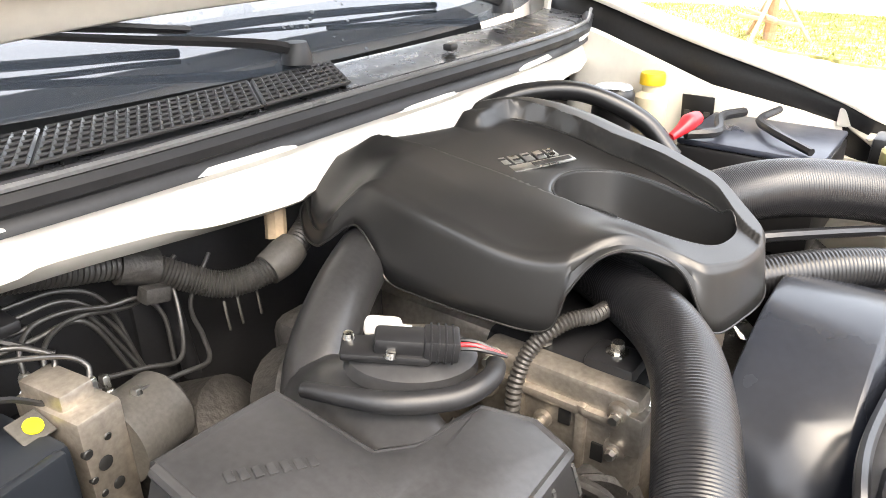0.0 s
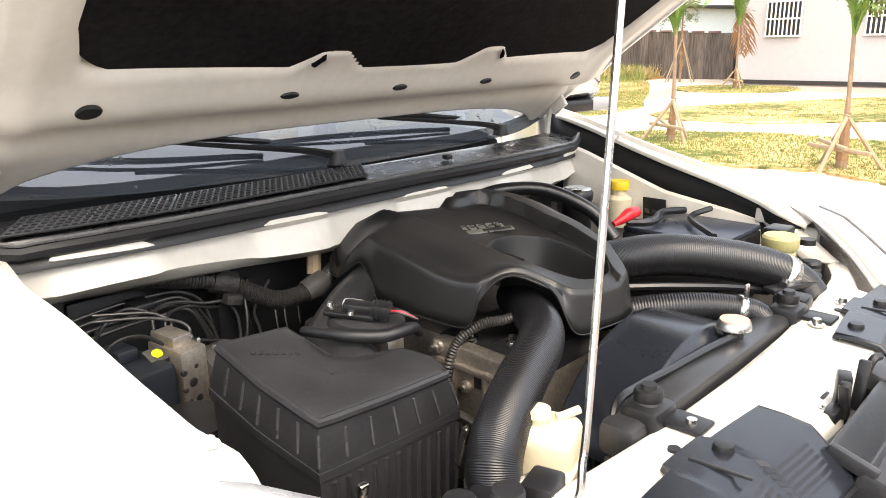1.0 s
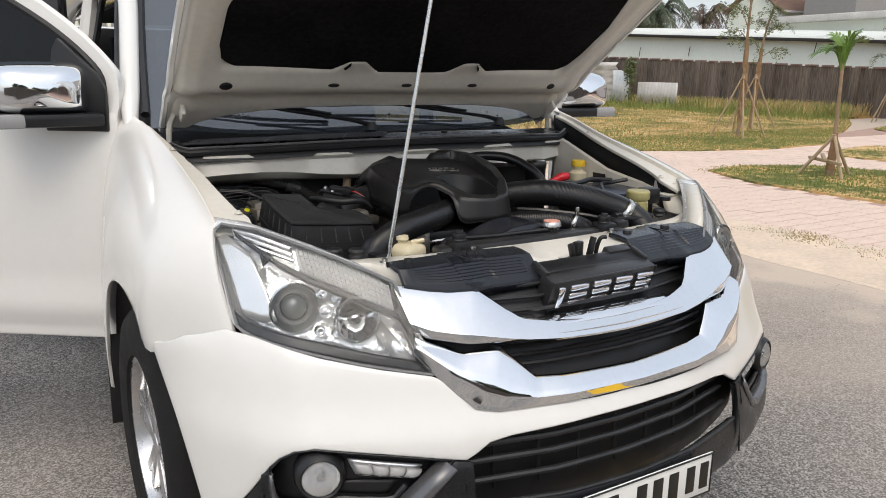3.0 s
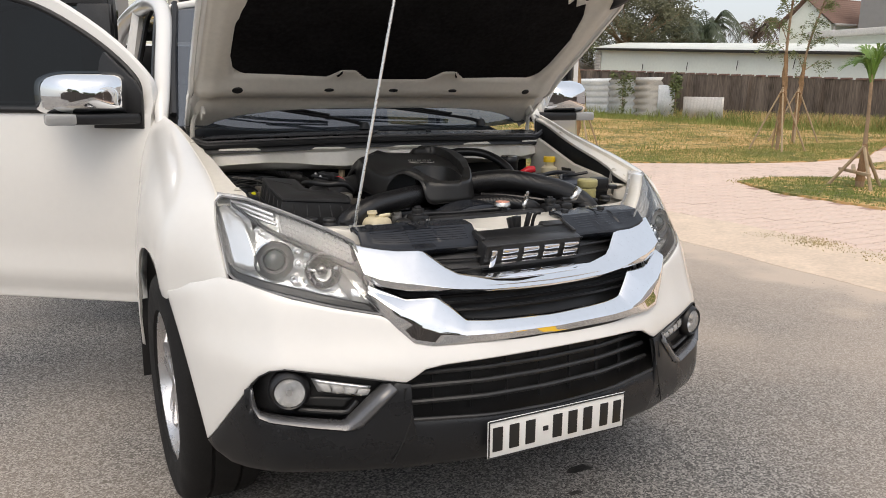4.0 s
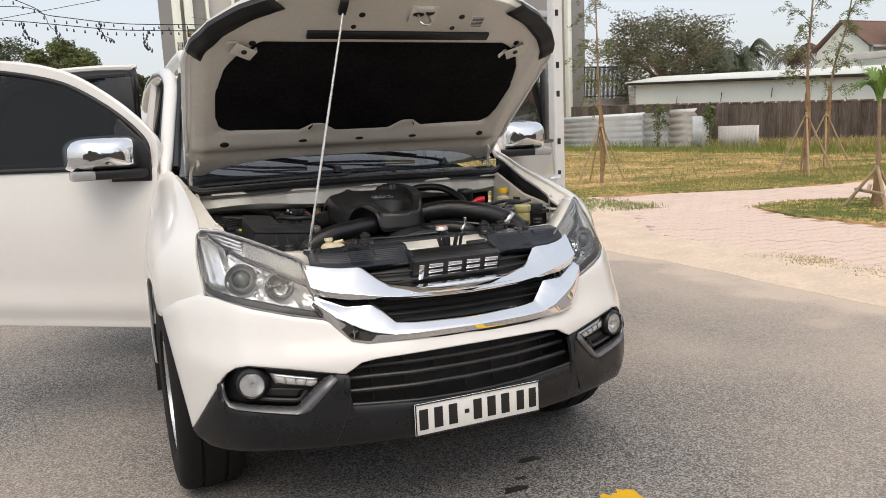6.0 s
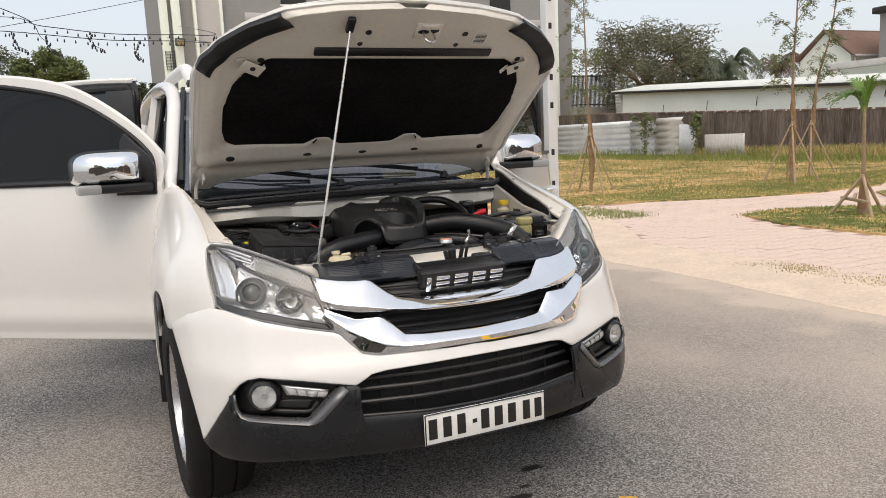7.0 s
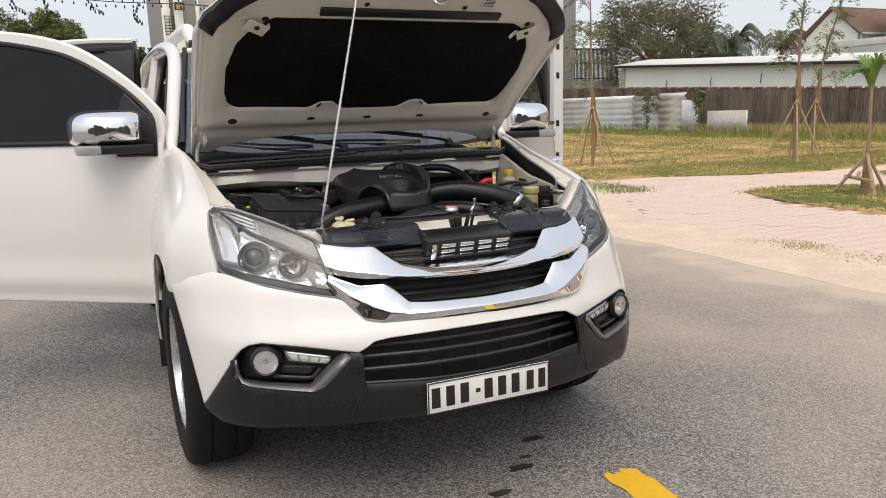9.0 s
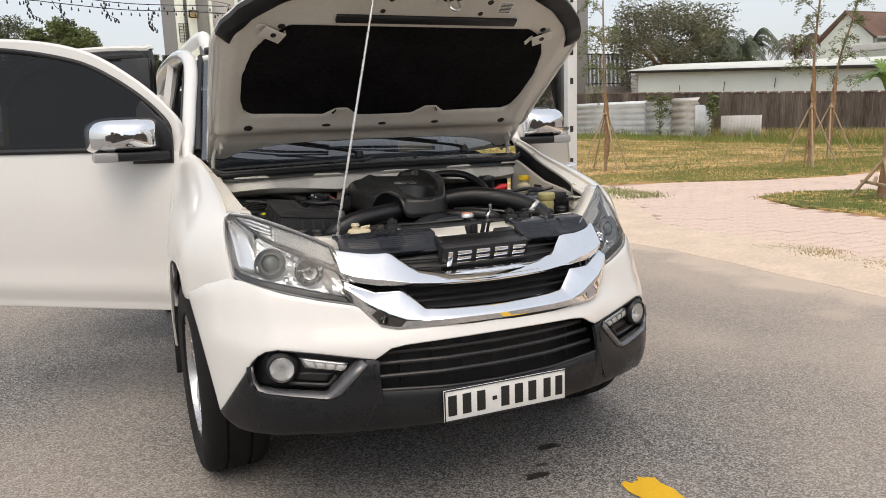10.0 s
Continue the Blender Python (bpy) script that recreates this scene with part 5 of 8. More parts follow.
for i in range(40):
    a, b = ft[i], fb[i]
    row = []
    for v in np.linspace(0, 1, 16):
        e = v ** 0.9
        x = a[0] + (b[0] - a[0]) * math.sin(e * math.pi / 2) ** 0.75 + 0.012 * math.sin(math.pi * v)
        row.append((x, a[1] + (b[1] - a[1]) * v, a[2] + (b[2] - a[2]) * (0.35 * v + 0.65 * (1 - math.cos(v * math.pi / 2)) ** 0.9)))
    rows.append(row)
half = face(grid(rows), (1, 0, 0))
well = [[(x, ARCH_Y + (ARCH_R + 0.02) * math.sin(a), ARCH_Z + (ARCH_R + 0.02) * math.cos(a)) for x in ((0.955 if a > -0.5 else 0.84), 0.80, 0.55)] for a in np.linspace(-1.45, 2.0, 30)]
RIM_X = lambda y: float(np.interp(y, (0.55, 0.58, 0.62, 0.65, 0.70, 0.80, 0.95, 1.05, 1.25, 1.46), (0.722, 0.715, 0.706, 0.705, 0.724, 0.737, 0.748, 0.764, 0.795, 0.82)))
ledge = [[(a[0], a[1], a[2]), (a[0] - 0.007, a[1], a[2] - 0.002), (a[0] - 0.010, a[1], a[2] - 0.014), (RIM_X(a[1]) + 0.004, a[1], a[2] - 0.017), (RIM_X(a[1]), a[1], a[2] - 0.026)] for a in ft[:36]]
# black sheet drawn in for the gap shaded by the fender edge
shield = [[(RIM_X(a[1]) + 0.012, a[1], a[2] - 0.022), (RIM_X(a[1]) + 0.014, a[1], (a[2] + 1.04) / 2), (RIM_X(a[1]) + 0.016, a[1], 1.0)] for a in ft[2:37]]
rise = lambda y: float(np.interp(y, (0.56, 0.75, 0.95, 1.2, 1.26), (1.055, 1.07, 1.10, 1.185, 1.20)))
apron = [[(0.765, y, 0.93), (0.755, y, rise(y) - 0.012), (0.747, y, rise(y)), (0.737, y, rise(y) - 0.006), (0.731 + 0.004 * math.sin(y * 40), y, rise(y) - 0.06), (0.722, y, 1.0), (0.715, y, 0.80)] for y in np.linspace(0.56, 1.26, 30)]
for sg in (-1, 1):
    flip = (lambda b: b.copy()) if sg > 0 else mirrored
    fen = part("fender", flip(half), PAINT, car, "white front fender", solid=0.01, bev=0.003)
    part("seam", tube([(sg * (x + 0.0015), y - 0.001, z - 0.002) for x, y, z in fb[:9]], 0.0022, 9, 6, straight=True), INK, fen)
    bm = face(grid(well), (0, 0, -1))
    part("wheel_liner", flip(bm), RUBBER, fen, "black wheel arch liner", solid=0.004)
    bm = face(grid(ledge), (-0.5, 0, 1))
    part("inner_fender", flip(bm), BAYPAINT, fen, "cream painted inner fender ledge", solid=0.004)
    part("gap_shade", flip(face(grid(shield), (-1, 0, 0.2))), RUBBER, fen, "black sheet for the shaded gap under the fender edge", solid=0.004)
    bm = face(grid(apron), (-1, 0, 0.2))
    part("apron", flip(bm), BAYPAINT, fen, "cream painted inner apron", solid=0.004)
    for y in (0.671, 1.12):
        z = float(np.interp(y, [q[1] for q in ft], [q[2] for q in ft])) - 0.016
        part("bolt", lathe([(0, 0.008), (0.006, 0.008), (0.007, 0.003), (0.011, 0.002), (0.011, 0), (0, 0)], 12, pose(sg * (0.728 if y < 1 else 0.79), y, z)), BAYPAINT, fen)

# wheels
tyre_prof = [(0.222, -0.10), (0.25, -0.122), (0.32, -0.13), (0.355, -0.122), (0.374, -0.105), (0.380, -0.08), (0.381, -0.05), (0.372, -0.047), (0.372, -0.04), (0.382, -0.037), (0.382, 0.037), (0.372, 0.04), (0.372, 0.047), (0.381, 0.05), (0.380, 0.08), (0.374, 0.105), (0.355, 0.122), (0.32, 0.13), (0.25, 0.122), (0.222, 0.10)]
rim_prof = [(0.222, 0.10), (0.228, 0.112), (0.214, 0.112), (0.205, 0.09), (0.198, 0.02), (0.195, -0.1), (0.222, -0.1)]
tyre_prof = [(r * 1.05 + (0.018 if r < 0.24 else 0), h) for r, h in tyre_prof]
rim_prof = [(r * 1.13, h) for r, h in rim_prof]
for sg in (-1, 1):
    for y in (0.95, 3.80):
        m = Matrix.Translation((sg * 0.832, y, 0.40)) @ Matrix.Rotation(radians(2 if y < 2 else 0), 4, "Z") @ Matrix.Rotation(radians(90 * sg), 4, "Y") @ Matrix.Rotation(radians(20), 4, "Z")
        wheel = part("wheel", lathe(rim_prof, 40, m), RIM, car, "alloy wheel with black road tyre")
        part("tyre", lathe(tyre_prof, 56, m), TYRE, wheel, "black road tyre")
        for k in range(6):
            for d in (-0.13, 0.13):
                sp = slab([(0.03, -0.016), (0.23, -0.015), (0.23, 0.015), (0.03, 0.016)], 0.022, pose(0, 0, 0.072), 0.004)
                part("spoke", moved(sp, m @ Matrix.Rotation(2 * math.pi * k / 6 + d, 4, "Z")), RIM, wheel)
        part("hub", lathe([(0, 0.098), (0.03, 0.096), (0.036, 0.085), (0.07, 0.08), (0.075, 0.05), (0, 0.05)], 24, m), RIM, wheel)
        part("brake_disc", lathe([(0.16, 0.0), (0.16, 0.02), (0.05, 0.02), (0.05, 0.0)], 28, m), STEEL, wheel)
        if y < 2:
            part("mud_flap", box((0.22, 0.012, 0.34), (sg * 0.88, 1.44, 0.42), 0.004, (8, 0, 0)), RUBBER, car, "black mud flap")

# cabin
ws_b = spline([(-0.80, 1.385, 1.262), (-0.5, 1.29, 1.243), (0, 1.262, 1.238), (0.5, 1.29, 1.243), (0.80, 1.385, 1.262)], 21)
ws_t = spline([(-0.70, 1.96, 1.765), (-0.38, 1.935, 1.785), (0, 1.92, 1.792), (0.38, 1.935, 1.785), (0.70, 1.96, 1.765)], 21)
rows = [[Vector(a) * (1 - v) + Vector(b) * v + Vector((0, -0.05, 0.07)) * math.sin(math.pi * v) * -0.2 for v in np.linspace(0, 1, 12)] for a, b in zip(ws_b, ws_t)]
glass = part("windshield", face(grid(rows), (0, -1, 0.5)), WINDSHIELD, car, "blue-tinted windshield with sky sheen in its colour, and raindrops")
rows = [[(x, y, 1.80 + 0.055 * math.sin(math.pi * (y - 1.9) / 2.9) - 0.55 * max(0, abs(x) - 0.45) ** 2 - (0.28 if abs(x) > 0.74 else 0) * 0) for x in np.linspace(-0.76, 0.76, 25)] for y in np.linspace(1.93, 4.55, 24)]
roof = part("roof", face(grid(rows), (0, 0, 1)), PAINT, car, "white roof", solid=0.03, bev=0.01)
for sg in (-1, 1):
    rail_ob = part("roof_rail", tube([(sg * 0.665, 1.98, 1.80), (sg * 0.668, 2.03, 1.845), (sg * 0.672, 2.2, 1.885), (sg * 0.68, 3.2, 1.905), (sg * 0.67, 4.1, 1.88), (sg * 0.66, 4.3, 1.80)], [0.022, 0.034, 0.034, 0.034, 0.034, 0.02], 40, 10), WHITE, roof, "pale silver roof rail")
    part("rail_foot", box((0.05, 0.10, 0.05), (sg * 0.662, 1.985, 1.795), 0.015, (20, 0, 0)), RUBBER, rail_ob)
    part("pillar", tube([(sg * 0.858, 1.40, 1.25), (sg * 0.845, 1.46, 1.33), (sg * 0.812, 1.62, 1.50), (sg * 0.768, 1.87, 1.70), (sg * 0.770, 2.1, 1.775), (sg * 0.785, 2.6, 1.80), (sg * 0.80, 3.6, 1.79), (sg * 0.80, 4.5, 1.72)], [0.02, 0.030, 0.032, 0.036, 0.042, 0.047, 0.05], 44, 14), PAINT, car, "white windshield pillar and roof side")
    part("pillar_seal", tube([(sg * 0.808, 1.42, 1.302), (sg * 0.765, 1.68, 1.535), (sg * 0.708, 1.95, 1.765)], 0.015, 14, 6), RUBBER, car)
    part("centre_pillar", tube([(sg * 0.90, 2.58, 0.45), (sg * 0.905, 2.6, 0.9), (sg * 0.89, 2.62, 1.28), (sg * 0.795, 2.68, 1.79)], [0.06, 0.06, 0.045, 0.03], 20, 8), PAINT, car, "white centre pillar")
    part("door_seal", tube([(sg * 0.87, 1.56, 1.30), (sg * 0.815, 1.80, 1.58), (sg * 0.775, 2.05, 1.735), (sg * 0.765, 2.5, 1.755), (sg * 0.80, 2.58, 1.60), (sg * 0.88, 2.55, 1.25), (sg * 0.90, 2.52, 0.6)], 0.014, 40, 6), RUBBER, car, "black rubber door opening seal")
    part("sill", box((0.12, 2.1, 0.16), (sg * 0.88, 2.5, 0.42), 0.03), PAINT, car, "white door sill")
    rows = [[(sg * x, y, z) for x, z in ((0.90, 0.40), (0.935, 0.7), (0.935, 1.0), (0.90, 1.28))] for y in np.linspace(3.45, 4.7, 10)]
    part("rear_quarter", face(grid(rows), (sg, 0, 0)), PAINT, car, "white rear quarter panel", solid=0.02, bev=0.01)
    part("side_window", face(grid([[(sg * 0.89, 3.5, 1.29), (sg * 0.79, 3.5, 1.76)], [(sg * 0.89, 4.6, 1.29), (sg * 0.79, 4.5, 1.70)]]), (sg, 0, 0)), TINTED, car, "dark rear side window")
part("tailgate", box((1.7, 0.1, 1.35), (0, 4.72, 1.05), 0.05), PAINT, car, "white tailgate")
part("cabin_floor", box((1.66, 3.3, 0.2), (0, 3.05, 0.45), 0.02), SKIN_INT, car)
part("dashboard", box((1.5, 0.42, 0.5), (0, 1.68, 0.98), 0.08), SKIN_INT, car, "dark dashboard")
for sg in (-0.38, 0.38):
    seat = part("seat", join(box((0.5, 0.5, 0.22), (sg, 2.45, 0.75), 0.06), box((0.5, 0.16, 0.62), (sg, 2.75, 1.12), 0.06, (-14, 0, 0)), box((0.27, 0.11, 0.2), (sg, 2.83, 1.53), 0.04, (-10, 0, 0))), SKIN_INT, car, "dark fabric seat")
part("tailgate_trim", box((1.56, 0.03, 1.22), (0, 4.64, 1.10), 0.01), SKIN_INT, car, "dark tailgate lining")
part("headliner", box((1.36, 2.5, 0.02), (0, 3.2, 1.745), 0.008), SKIN_INT, car, "dark headliner")
part("third_row", join(box((1.2, 0.16, 0.7), (0, 4.35, 1.15), 0.06, (-12, 0, 0)), *[box((0.26, 0.1, 0.2), (x, 4.42, 1.56), 0.04) for x in (-0.4, 0.4)]), SKIN_INT, car, "dark third-row seats")
for x in (-0.45, 0.0, 0.45):
    part("headrest", box((0.27, 0.11, 0.2), (x, 3.74, 1.57), 0.04, (-10, 0, 0)), SKIN_INT, car, "dark headrest")
part("rear_seat", join(box((1.3, 0.5, 0.25), (0, 3.35, 0.75), 0.06), box((1.3, 0.16, 0.7), (0, 3.65, 1.15), 0.06, (-14, 0, 0))), SKIN_INT, car, "dark rear bench")


# doors: built along y from the hinge, then swung open
def door(sg, hinge, length, swing, front_door=True):
    m = Matrix.Translation(hinge) @ Matrix.Rotation(radians(swing) * sg * -1, 4, "Z")
    if front_door:
        top = spline([(-0.07, 1.28), (-0.078, 1.37), (-0.05, 1.455), (0.10, 1.59), (0.323, 1.727), (0.512, 1.792), (0.74, 1.83), (1.0, 1.845), (length, 1.83)], 40)
    else:
        top = spline([(-0.02, 1.30), (-0.02, 1.6), (-0.005, 1.855), (0.04, 1.875), (0.3, 1.88), (0.6, 1.86), (length - 0.12, 1.78), (length, 1.6)], 40)
    low = 0.55

    def skin(u, z, d=0.0):
        v = (z - low) / (1.31 - low)
        x = 0.03 * math.sin(math.pi * min(1, max(0, v * 0.92 + 0.04))) + (0.012 if 0.1 < v < 0.22 else 0) - (max(0, z - 1.31) * 0.12)
        return Vector((sg * (x - d), u, z))

    rows = [[skin(u, z) for z in (0.55, 0.56, 0.58, 0.60, 0.63, 0.66, 0.69, 0.73, 0.8, 0.9, 1.0, 1.08, 1.1, 1.12, 1.2, 1.28, 1.31)] for u in np.linspace(-0.07 if front_door else -0.02, length, 16)]
    d = part("door", moved(face(grid(rows), (sg, 0, 0)), m), PAINT, car, "open white car door with dark window", solid=0.05, bev=0.006)
    # window frame ring and glass
    fr, inn = [], []
    for u, z in top:
        c = np.array((length / 2, 1.45))
        k = np.array((u, z)) - c
        k = k / np.linalg.norm(k)
        fr.append([skin(u, z), skin(u, z, 0.012) + Vector((0, 0, 0.012)), skin(u, z, 0.035), skin(u - k[0] * 0.042, z - k[1] * 0.042, 0.035), skin(u - k[0] * 0.042, z - k[1] * 0.042, 0.002)])
        inn.append((u - k[0] * 0.042, z - k[1] * 0.042))
    part("window_frame", moved(weld(grid(fr, close_v=True)), m), PAINT if front_door else SATIN, d, "painted window frame")
    if not front_door:
        part("top_edge", moved(tube([skin(u, z + 0.008, 0.01) for u, z in top[12:30]], 0.020, 30, 8), m), PAINT, d, "white upper door edge")
    part("window_seal", moved(tube([skin(u - (u - length / 2) * 0.012, z - 0.008, 0.006) for u, z in inn], 0.012 if front_door else 0.022, 40, 8), m), RUBBER, d, "black window surround")
    part("belt_seal", moved(tube([skin(u, 1.315, -0.002) for u in np.linspace(0.02, length, 12)], 0.013, 12, 6), m), RUBBER, d, "black belt seal")
    part("rear_frame", moved(box((0.035, 0.10 if front_door else 0.17, 0.50 if front_door else 0.53), (sg * -0.032, (length - 0.06) if front_door else 0.075, 1.56), 0.008, (0 if front_door else 0, 0, 0)), m), SATIN, d, "black pillar trim")
    rows = [[skin(u, 1.30 + (z - 1.30) * v, 0.018) for v in np.linspace(0, 1, 6)] for u, z in inn]
    part("window", moved(face(grid(rows), (sg, 0, 0)), m), TINTED, d, "dark tinted window")
    part("handle", moved(tube([skin(length - 0.20, 1.06, -0.004), skin(length - 0.16, 1.065, -0.045), skin(length - 0.08, 1.07, -0.045), skin(length - 0.04, 1.07, -0.004)], 0.013, 14, 8), m), CHROME, d, "chrome door handle")
    if front_door:
        part("mirror_corner", moved(slab([(-0.045, 1.25), (0.16, 1.25), (0.115, 1.50), (0.095, 1.535), (-0.02, 1.43), (-0.045, 1.38)], 0.02, Matrix(((0, 0, sg, 0), (1, 0, 0, 0), (0, 1, 0, 0), (0, 0, 0, 1))), 0.004), m), BLACK, d, "black mirror corner")
    return d


front_left = door(-1, (-0.945, 1.48, 0), 1.24, 55)
rng = np.random.default_rng(21)
swing = Matrix.Translation((-0.945, 1.48, 0)) @ Matrix.Rotation(radians(55), 4, "Z")
wet = []
for _ in range(110):
    u, z, r = rng.uniform(0.3, 1.15), 1.36 + 0.32 * rng.random() ** 0.6, rng.uniform(0.0008, 0.0018)
    wet.append(lathe([(0, r * 0.8), (r * 0.7, r * 0.5), (r, 0)], 6, swing @ Matrix.Translation((-0.0035 + 0.018 + max(0, z - 1.31) * 0.12, u, z)) @ Matrix.Rotation(radians(-90), 4, "Y")))
tagged(part("rain_spatter", join(*wet), WATER, front_left, "tiny raindrops on the glass"), kind="stuff")
door(-1, (-0.95, 2.72, 0), 0.98, 62, False)
door(1, (0.945, 1.48, 0), 1.16, 44)
door(1, (0.945, 2.70, 0), 0.98, 30, False)


def mirror(at, turn, sg):
    m = pose(*at, 0, 0, turn) @ Matrix.Scale(1.14, 4)
    rows = []
    for s in (0.0, 0.04, 0.1, 0.18, 0.28, 0.4, 0.55, 0.7, 0.85, 1.0):
        y = -0.10 + 0.155 * s
        k = (1 - (1 - s) ** 3.2) ** (1 / 2.6) if s < 1 else 1.0
        w, h = 0.148 * (k * 0.9 + 0.1 * s), 0.088 * (k * 0.92 + 0.08 * s)
        rows.append([(w * math.copysign(abs(math.cos(a)) ** 0.5, math.cos(a)), y + 0.02 * (math.cos(a) * w / 0.14) ** 2, 0.005 + h * math.copysign(abs(math.sin(a)) ** (0.55 if math.sin(a) > 0 else 0.3), math.sin(a)) * (1 if math.sin(a) > 0 else 0.70) * (1 - 0.08 * math.cos(a) * sg)) for a in np.linspace(0, 2 * math.pi, 40, endpoint=False)])
    bm = weld(grid(rows, close_v=True), 1e-4)
    body = part("mirror", moved(bm, m), CHROME, car, "chrome-capped door mirror", sharp=60)
    part("mirror_glass", moved(box((0.22, 0.004, 0.14), (0, 0.056, 0), 0.001), m), CHROME, body, "mirror glass")
    part("housing", moved(box((0.272, 0.125, 0.036), (-sg * 0.010, -0.020, -0.064), 0.010), m), BLACK, body, "black mirror base")
    part("indicator", moved(box((0.092, 0.05, 0.037), (sg * 0.092, -0.062, -0.064), 0.010), m), RIBBED, body, "clear indicator lens")
    part("arm", moved(box((0.16, 0.07, 0.04), (-sg * 0.15, 0.02, -0.070), 0.015), m), BLACK, body)


mirror((-1.10, 1.50, 1.362), 6, -1)
mirror((1.03, 1.49, 1.352), -6, 1)

# ---- hood, held open ----
SL = radians(36.0)


def hood_at(x, v, w=0.0):
    """A point of the raised hood: x across, v from the hinges to the nose, w above the lining."""
    return Vector((x, 1.321 - v * math.cos(SL) + w * math.sin(SL), 1.313 + v * math.sin(SL) + w * math.cos(SL)))


HV = [-0.10, 0.0, 0.1, 0.4, 0.70, 0.79, 0.87, 0.96, 1.03, 1.065, 1.09]
HW = [0.765, 0.768, 0.77, 0.778, 0.782, 0.755, 0.70, 0.60, 0.47, 0.30, 0.02]
hood_w = lambda v: float(np.interp(v, HV, HW))


def rear(x, v):
    """Bows the hood's rear edge forward in the middle."""
    lo = 0.04 - 0.05 * (abs(x) / 0.6) ** 4 - 0.04 * (abs(x) / 0.76) ** 12
    return v if v > 0.14 else lo + (v + 0.10) / 0.24 * (0.14 - lo)


def hood_sheet(w_of, inset=0.0, nv=44, nx=40):
    rows = []
    for v in [*np.linspace(-0.10, 1.0, nv), *np.linspace(1.01, 1.09 - inset, 14)]:
        hw = max(0.02, hood_w(v) - inset)
        rows.append([hood_at(hw * s, rear(hw * s, v), w_of(hw * s, rear(hw * s, v))) for s in np.linspace(-1, 1, nx)])
    return rows


def outer_w(x, v):
    return 0.045 - 0.10 * max(0, v - 0.75) ** 1.6 - 0.05 * (abs(x) / 0.78) ** 4


def pad_in(x, v):
    """How far inside the lining's outline a point is (0 outside, 1 well inside)."""
    half = float(np.interp(v, [0.20, 0.26, 0.35, 0.5, 0.65, 0.72, 0.80], [0.60, 0.645, 0.665, 0.665, 0.635, 0.595, 0.51]))
    lo = 0.238
    for c in (-0.21, 0.21):
        lo = max(lo, 0.285 - 0.9 * max(0, abs(x - c) - 0.03))
    a = min((half - abs(x)) / 0.02, (v - lo) / 0.02, (0.80 - v) / 0.02)
    return max(0.0, min(1.0, a))


def inner_w(x, v):
    edge = min(1.0, (hood_w(v) - abs(x)) / 0.03)
    w = -0.012 - 0.10 * max(0, v - 0.75) ** 1.6
    w += 0.03 * (1 - max(0.0, edge)) + 0.022 * pad_in(x, v)
    w += -0.018 * math.exp(-((v - 0.165) / 0.05) ** 2) + 0.016 * math.exp(-((v - 0.09) / 0.03) ** 2)
    w += -0.006 * math.exp(-((abs(x) - 0.70) / 0.02) ** 2)
    return w


hood = part("hood", face(grid(hood_sheet(outer_w)), (0, 0.6, 0.8)), PAINT, car, "raised white hood", solid=0.004)
part("inner_frame", face(grid(hood_sheet(inner_w, 0.004, 110, 130)), (0, -0.6, -0.8)), BAYPAINT, hood, "cream painted hood frame", sharp=60, solid=0.003)
edge = [(hood_w(v), v) for v in np.linspace(-0.1, 1.088, 60)]
edge = [(-a, b) for a, b in edge] + [(a, b) for a, b in reversed(edge)]
part("hood_rim", tube([hood_at(x, v, (outer_w(x, v) + inner_w(x * 0.99, v)) / 2 - 0.004) for x, v in edge], 0.011, len(edge), 6, straight=True), PAINT, hood)
rows = []
for u in np.linspace(0, 1, 60):
    row = []
    for q in np.linspace(-1, 1, 120):
        v = 0.238 + 0.562 * u
        half = float(np.interp(v, [0.238, 0.245, 0.26, 0.29, 0.35, 0.5, 0.65, 0.72, 0.76, 0.785, 0.80], [0.56, 0.59, 0.62, 0.648, 0.665, 0.665, 0.635, 0.60, 0.57, 0.535, 0.49]))
        x = q * half
        lo = 0.238 + sum(0.056 * max(0.0, min(1.0, 1.7 - abs(x - c) / 0.034)) for c in (-0.21, 0.21))
        v = max(v, lo + 0.1 * (v - lo)) if v < lo + 0.06 else v
        row.append(hood_at(x, v, -0.007 - 0.005 * math.sin(x * 5.2 + 1.7) * math.sin(v * 7) - 0.006 * math.exp(-((v - 0.74) / 0.05) ** 2) * math.sin(x * 14)))
    rows.append(row)
part("lining", face(grid(rows), (0, -0.6, -0.8)), FELT, hood, "black felt sound lining", sharp=80, solid=0.012)


def on_hood(bm, x, v, w=None, spin=0.0):
    """Lay something built with its face along +z on the hood's underside."""
    w = inner_w(x, v) if w is None else w
    m = Matrix.Translation(hood_at(x, v, w)) @ Matrix.Rotation(math.pi - SL, 4, "X") @ Matrix.Rotation(spin, 4, "Z")
    return moved(bm, m)


def disc(r, h=0.004, squash=1.0):
    return moved(lathe([(0, h), (r * 0.9, h), (r, 0), (r, -0.004), (0, -0.004)], 18), Matrix.Diagonal((1, squash, 1, 1)))


for x, v, r, q in ((-0.615, 0.18, 0.020, 0.8), (0.62, 0.18, 0.018, 0.8), (-0.27, 0.185, 0.02, 0.42), (-0.005, 0.185, 0.02, 0.42), (0.26, 0.185, 0.02, 0.42), (-0.15, 0.95, 0.013, 1), (0.26, 0.95, 0.013, 1), (0.24, 0.885, 0.011, 1), (-0.17, 0.885, 0.011, 1), (-0.54, 0.79, 0.014, 1), (0.57, 0.80, 0.013, 1)):
    part("hole", on_hood(disc(r, 0.002, q), x, v), INK, hood, "dark hole in the frame")
